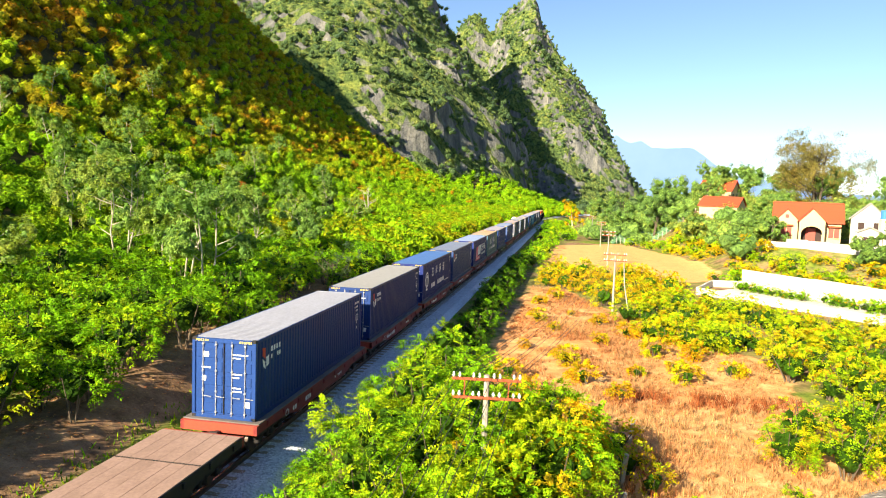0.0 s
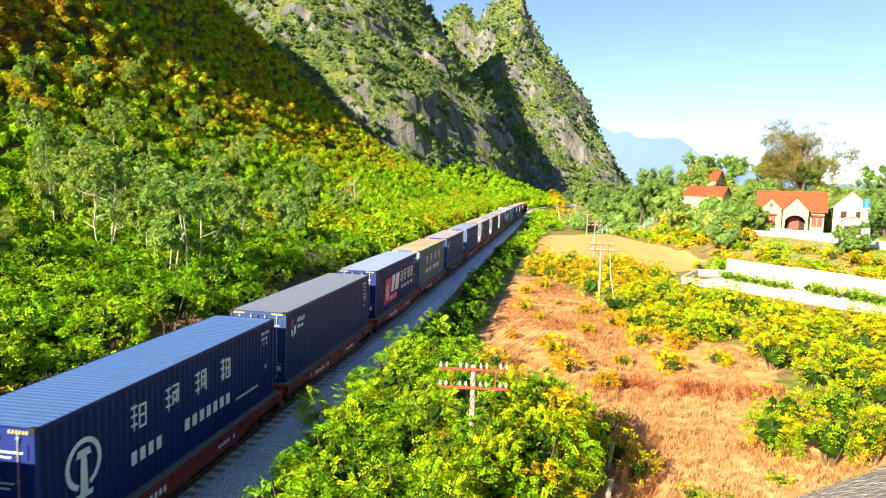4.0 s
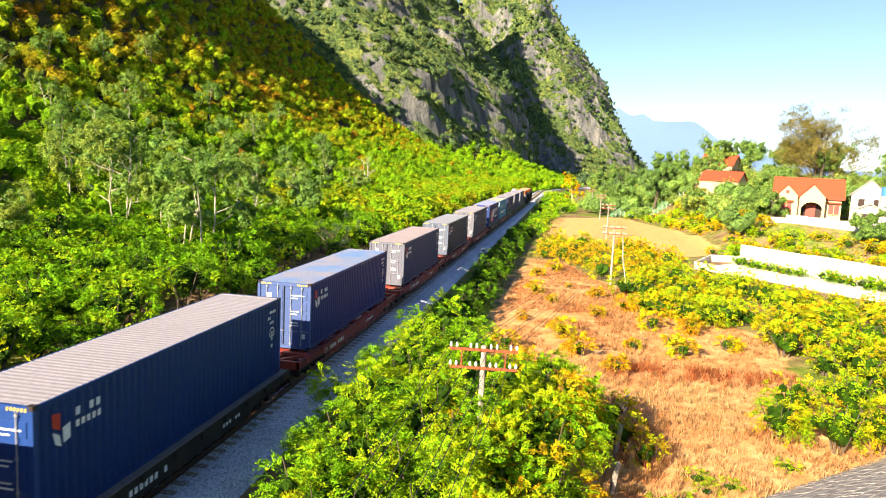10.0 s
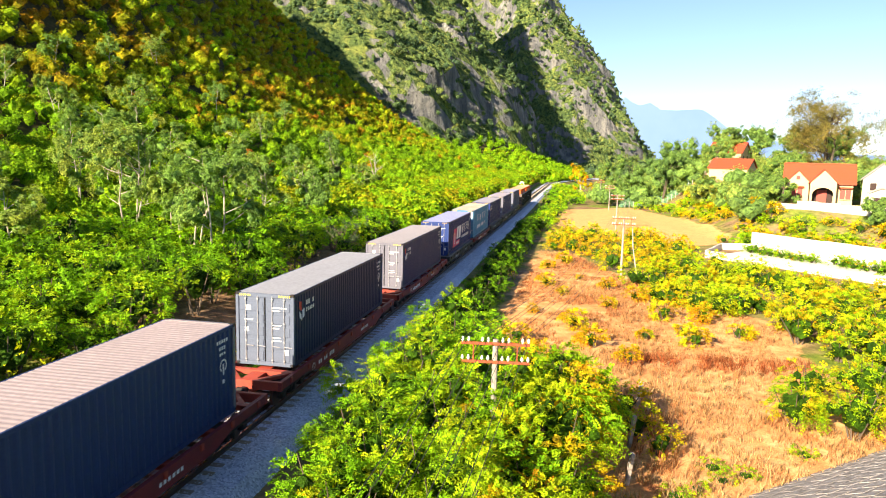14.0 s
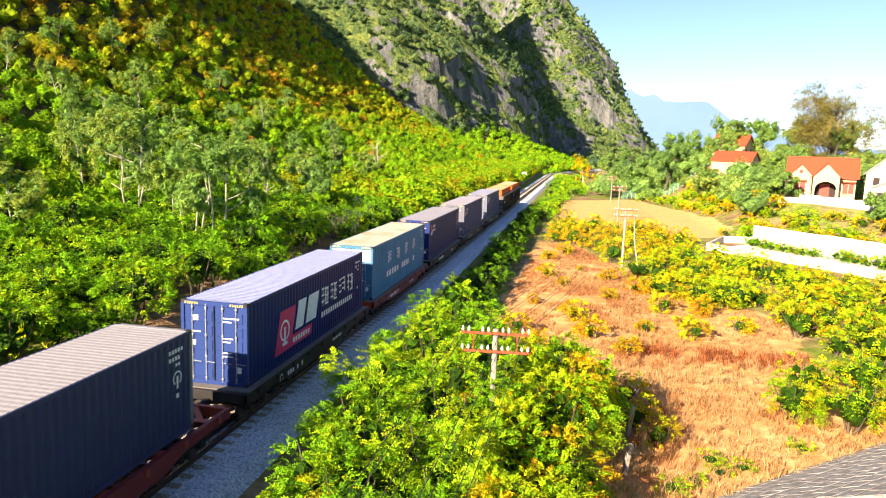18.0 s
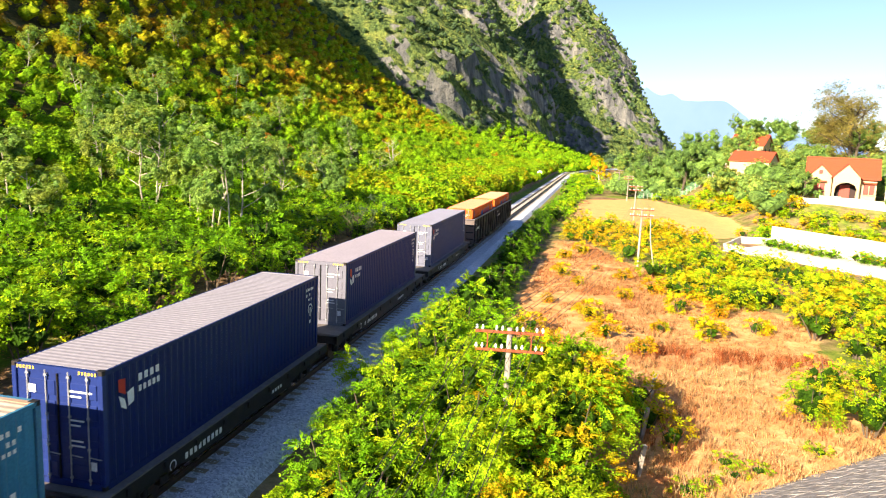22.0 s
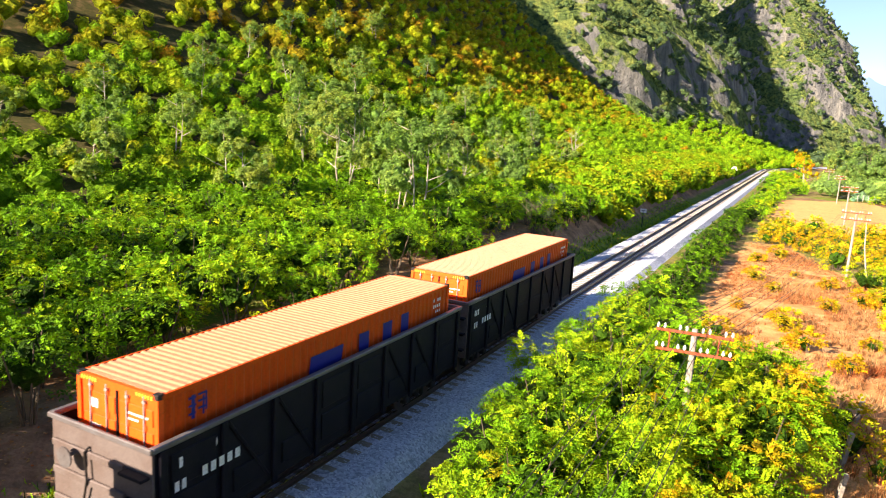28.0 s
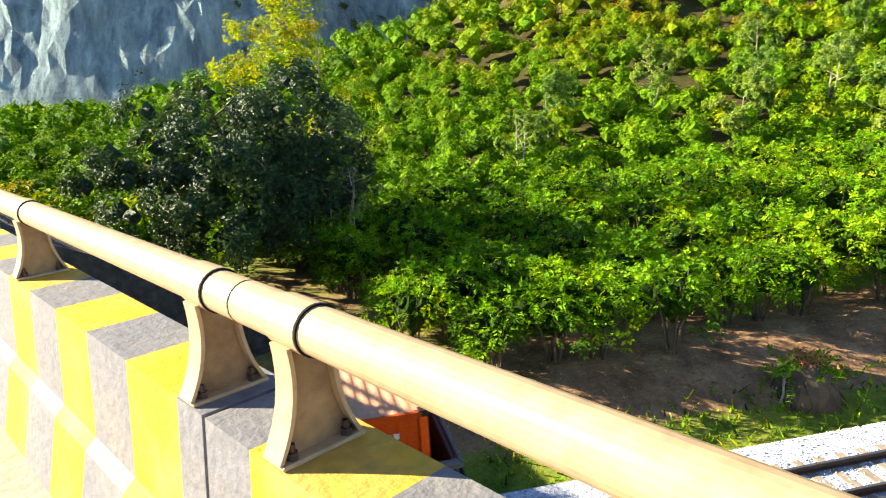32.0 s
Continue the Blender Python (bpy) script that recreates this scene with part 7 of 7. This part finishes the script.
def villa():
    e = tagged(new("house"), "cream single-storey villa with red tiled gables and arched porch", "house")
    part("wall", box(bmesh.new(), 0, 11.0, 2.4, 9.5, -0.4, 3.6), M_CREAM, e)
    part("wing_wall", gable_front(bmesh.new(), 0.2, 3.9, 0.6, 2.0, -0.4, 3.6, 1.7), M_CREAM, e)
    porch = part("porch_wall", gable_front(bmesh.new(), 4.1, 8.3, 0.0, 0.35, 2.7, 3.6, 1.9), M_CREAM, e)
    for x in (4.1, 7.9):
        part("porch_column", box(bmesh.new(), x, x + 0.4, 0.0, 0.4, -0.4, 2.7, 0.03), M_CREAM, e)
    bm = bmesh.new()
    for k in range(9):
        a0, a1 = math.pi * k / 9, math.pi * (k + 1) / 9
        p = [(6.2 + 1.7 * math.cos(a), 1.55 + 1.15 * math.sin(a)) for a in (a0, a1)]
        q = [(p[0][0], 2.72), (p[1][0], 2.72)]
        f = [bm.verts.new((x, 0.05, z)) for x, z in (p[0], p[1], q[1], q[0])]
        g = [bm.verts.new((x, 0.33, z)) for x, z in (p[0], p[1], q[1], q[0])]
        bm.faces.new(f)
        bm.faces.new(g[::-1])
        bm.faces.new((f[0], g[0], g[1], f[1]))
    part("arch", bm, M_CREAM, e)
    part("porch_back", box(bmesh.new(), 4.5, 7.9, 2.36, 2.40, -0.2, 2.9), M_DARKIN, e)
    part("door", box(bmesh.new(), 5.3, 6.9, 2.28, 2.36, -0.2, 2.3, 0.01), M_WINRED, e, "red wooden double door")
    for x, y in ((1.2, 0.55), (9.0, 2.35)):
        w = part("window", box(bmesh.new(), x, x + 1.7, y - 0.06, y, 0.9, 2.4, 0.01), M_WINRED, e, "red shuttered window")
        part("hood", box(bmesh.new(), x - 0.25, x + 1.95, y - 0.45, y, 2.6, 2.85, 0.03), M_TILE, w, "small tiled hood")
        part("sill", box(bmesh.new(), x - 0.1, x + 1.8, y - 0.16, y - 0.062, 0.78, 0.88), M_CREAM, w)
        part("mullion", box(bmesh.new(), x + 0.8, x + 0.9, y - 0.09, y - 0.062, 0.9, 2.4), M_CREAM, w)
    part("attic_window", box(bmesh.new(), 1.75, 2.35, 0.5, 0.59, 3.9, 4.5, 0.01), M_WINRED, e)
    part("roof", gable_roof(bmesh.new(), 0, 11.0, 2.4, 9.5, 3.6, 2.7), M_TILE, e)
    part("wing_roof", front_roof(bmesh.new(), 0.2, 3.9, 0.6, 5.5, 3.6, 1.75), M_TILE, e)
    part("porch_roof", front_roof(bmesh.new(), 4.1, 8.3, 0.0, 5.8, 3.6, 2.0), M_TILE, e)
    part("cornice", box(bmesh.new(), -0.15, 11.15, 2.3, 9.6, 3.42, 3.58, 0.02), M_CREAM, e)
    part("plinth", box(bmesh.new(), -0.2, 11.2, -0.3, 9.6, -0.9, -0.38), M_CONC, e)
    part("ridge", rod(bmesh.new(), (-0.4, 5.95, 6.5), (11.4, 5.95, 6.5), 0.14), M_TILE, e)
    e.matrix_basis = pose(45.3, 121.0, 3.7, 0, 0, -16) @ Matrix.Diagonal((0.89, 0.9, 1.0, 1))


def small_house(name, label, x, y, z, w, d, h, rise, turn, wall, roof):
    e = tagged(new(name), label, "house")
    part("wall", gable_front(bmesh.new(), 0, w, 0, d, -1.5, h, rise * 0.95), wall, e)
    part("roof", front_roof(bmesh.new(), 0, w, 0, d + 0.3, h, rise), roof, e)
    for k in (0.2, 0.62):
        win = part("window", box(bmesh.new(), w * k, w * k + 0.9, -0.05, 0.0, h - 1.9, h - 0.7, 0.01), M_DARKIN, e)
        part("frame", box(bmesh.new(), w * k - 0.08, w * k + 0.98, -0.07, -0.052, h - 0.7, h - 0.6), M_WHITE, win)
    e.matrix_basis = pose(x, y, z, 0, 0, turn)
    return e


def garden_wall(x0, y0, x1, y1, h, name="garden_wall"):
    a, b = Vector((x0, y0)), Vector((x1, y1))
    n = max(int((b - a).length / 3.0), 1)
    e = tagged(new(name), "low whitewashed masonry wall round the plots", "wall", kind="structure")
    for k in range(n):
        p, q = a.lerp(b, k / n), a.lerp(b, (k + 1) / n)
        ang = math.degrees(math.atan2(q.y - p.y, q.x - p.x))
        o = part("wall_panel", box(bmesh.new(), 0, (q - p).length - 0.01, -0.12, 0.12, -0.6, h, 0.02), M_WALLW, e)
        o.matrix_basis = pose(p.x, p.y, float(height(p.x, p.y)), 0, 0, ang)
    return e


def village():
    villa()
    small_house("white_house", "white narrow house with grey gable roof beside the villa", 57.8, 123.5, 2.6, 5.2, 8, 5.4, 2.4, -20, M_WALLW, M_CONC)
    small_house("shed", "small grey shed by the white house", 57.0, 118.5, 2.6, 3.4, 3.2, 3.2, 0.8, -20, M_WALLW, M_CONC)
    small_house("far_house", "village house with red tiled roof among trees", 51.5, 182, 8.6, 9, 8, 4.2, 2.6, 64, M_CREAM, M_TILE)
    small_house("far_house", "village house with long red roof behind trees", 47.5, 157, 5.6, 8, 8, 3.4, 2.0, 64, M_CREAM, M_TILE)
    small_house("far_house", "red-roofed house at the village edge", 72, 122, 3.0, 9, 8, 3.6, 2.2, 55, M_WALLW, M_TILE)
    t = tagged(new("water_tank"), "blue water tank on a white tower", "water tank")
    part("tower", box(bmesh.new(), -0.6, 0.6, -0.6, 0.6, -1, 4.2, 0.03), M_WALLW, t)
    bm = bmesh.new()
    rod(bm, (0, 0, 4.2), (0, 0, 5.6), 0.62, None, 18)
    part("tank", bm, M_TANK, t, "blue plastic tank")
    t.location = (61.2, 119.5, float(height(61.2, 119.5)) + 0.4)
    garden_wall(43.5, 118.5, 64, 113.5, 1.2)
    # long white wall and plots in front of the village
    garden_wall(27.7, 87.5, 31.0, 95.5, 0.9, "plot_wall")
    garden_wall(31.0, 95.5, 34.9, 96.0, 0.9, "plot_wall")
    garden_wall(34.9, 96.0, 47.0, 79.5, 2.5, "plot_wall")
    garden_wall(47.0, 79.5, 56.0, 68.0, 2.5, "plot_wall")
    garden_wall(27.7, 87.5, 43.0, 71.0, 0.9, "plot_wall")
    garden_wall(43.0, 71.0, 52.0, 62.0, 0.9, "plot_wall")
    M_YARD = worn("pale_concrete_yard", (0.66, 0.62, 0.54), (0.5, 0.45, 0.36), 0.4, 0.9, 0, 0.5)
    xs, ys = np.linspace(0, 1, 14), np.linspace(0, 1, 8)
    gx, gy = np.meshgrid(xs, ys)
    x = 28 + gx * 23.5 + gy * (6.6 - gx * 3)
    y = 87.6 - gx * 25.2 + gy * (8.0 - gx * 2)
    i = np.arange(x.size).reshape(x.shape)
    f = np.stack([i[:-1, :-1], i[:-1, 1:], i[1:, 1:], i[1:, :-1]], -1).reshape(-1, 4)
    tagged(put("yard", mesh_np("yard", np.stack([x.ravel(), y.ravel(), height(x, y).ravel() + 0.06], 1), f, None, True), M_YARD), "pale concrete yard between white walls", "yard", kind="structure")
    r = np.random.default_rng(91)
    for x0, y0, n in ((34.2, 93.0, 7), (41.6, 83.5, 7)):
        pts = [(x0 + 0.85 * k + r.uniform(-0.2, 0.2), y0 - 1.15 * k + dy + r.uniform(-0.2, 0.2)) for k in range(n) for dy in (0, 1.6)]
        bushes("bed_plant", "leafy green vegetable plant in a walled bed", pts, 1.7, 1.0, 2, "plants in the walled beds", 63, 7, 0.4, (0.36, 0.3), M_LEAF, 92 + n + int(x0), (0.8, 1.15))
    # net fence round the far green field
    for k in range(26):
        p = tagged(new("net_post"), "thin pale post of the far field fence", "fence post", "posts of the far field fence")
        x, y = 24 + k * 1.1, 178 + k * 0.7
        part("post", rod(bmesh.new(), (0, 0, -0.3), (0, 0, 1.5), 0.07, None, 6), M_WALLW, p)
        p.location = (x, y, float(height(x, y)))


village()


# ---- the train's run ----
def motions():
    for ob, y, z in MOVING:
        walk(ob, [(float(t), pose(0, y - gone(t), z)) for t in range(0, 33, 2)])


motions()
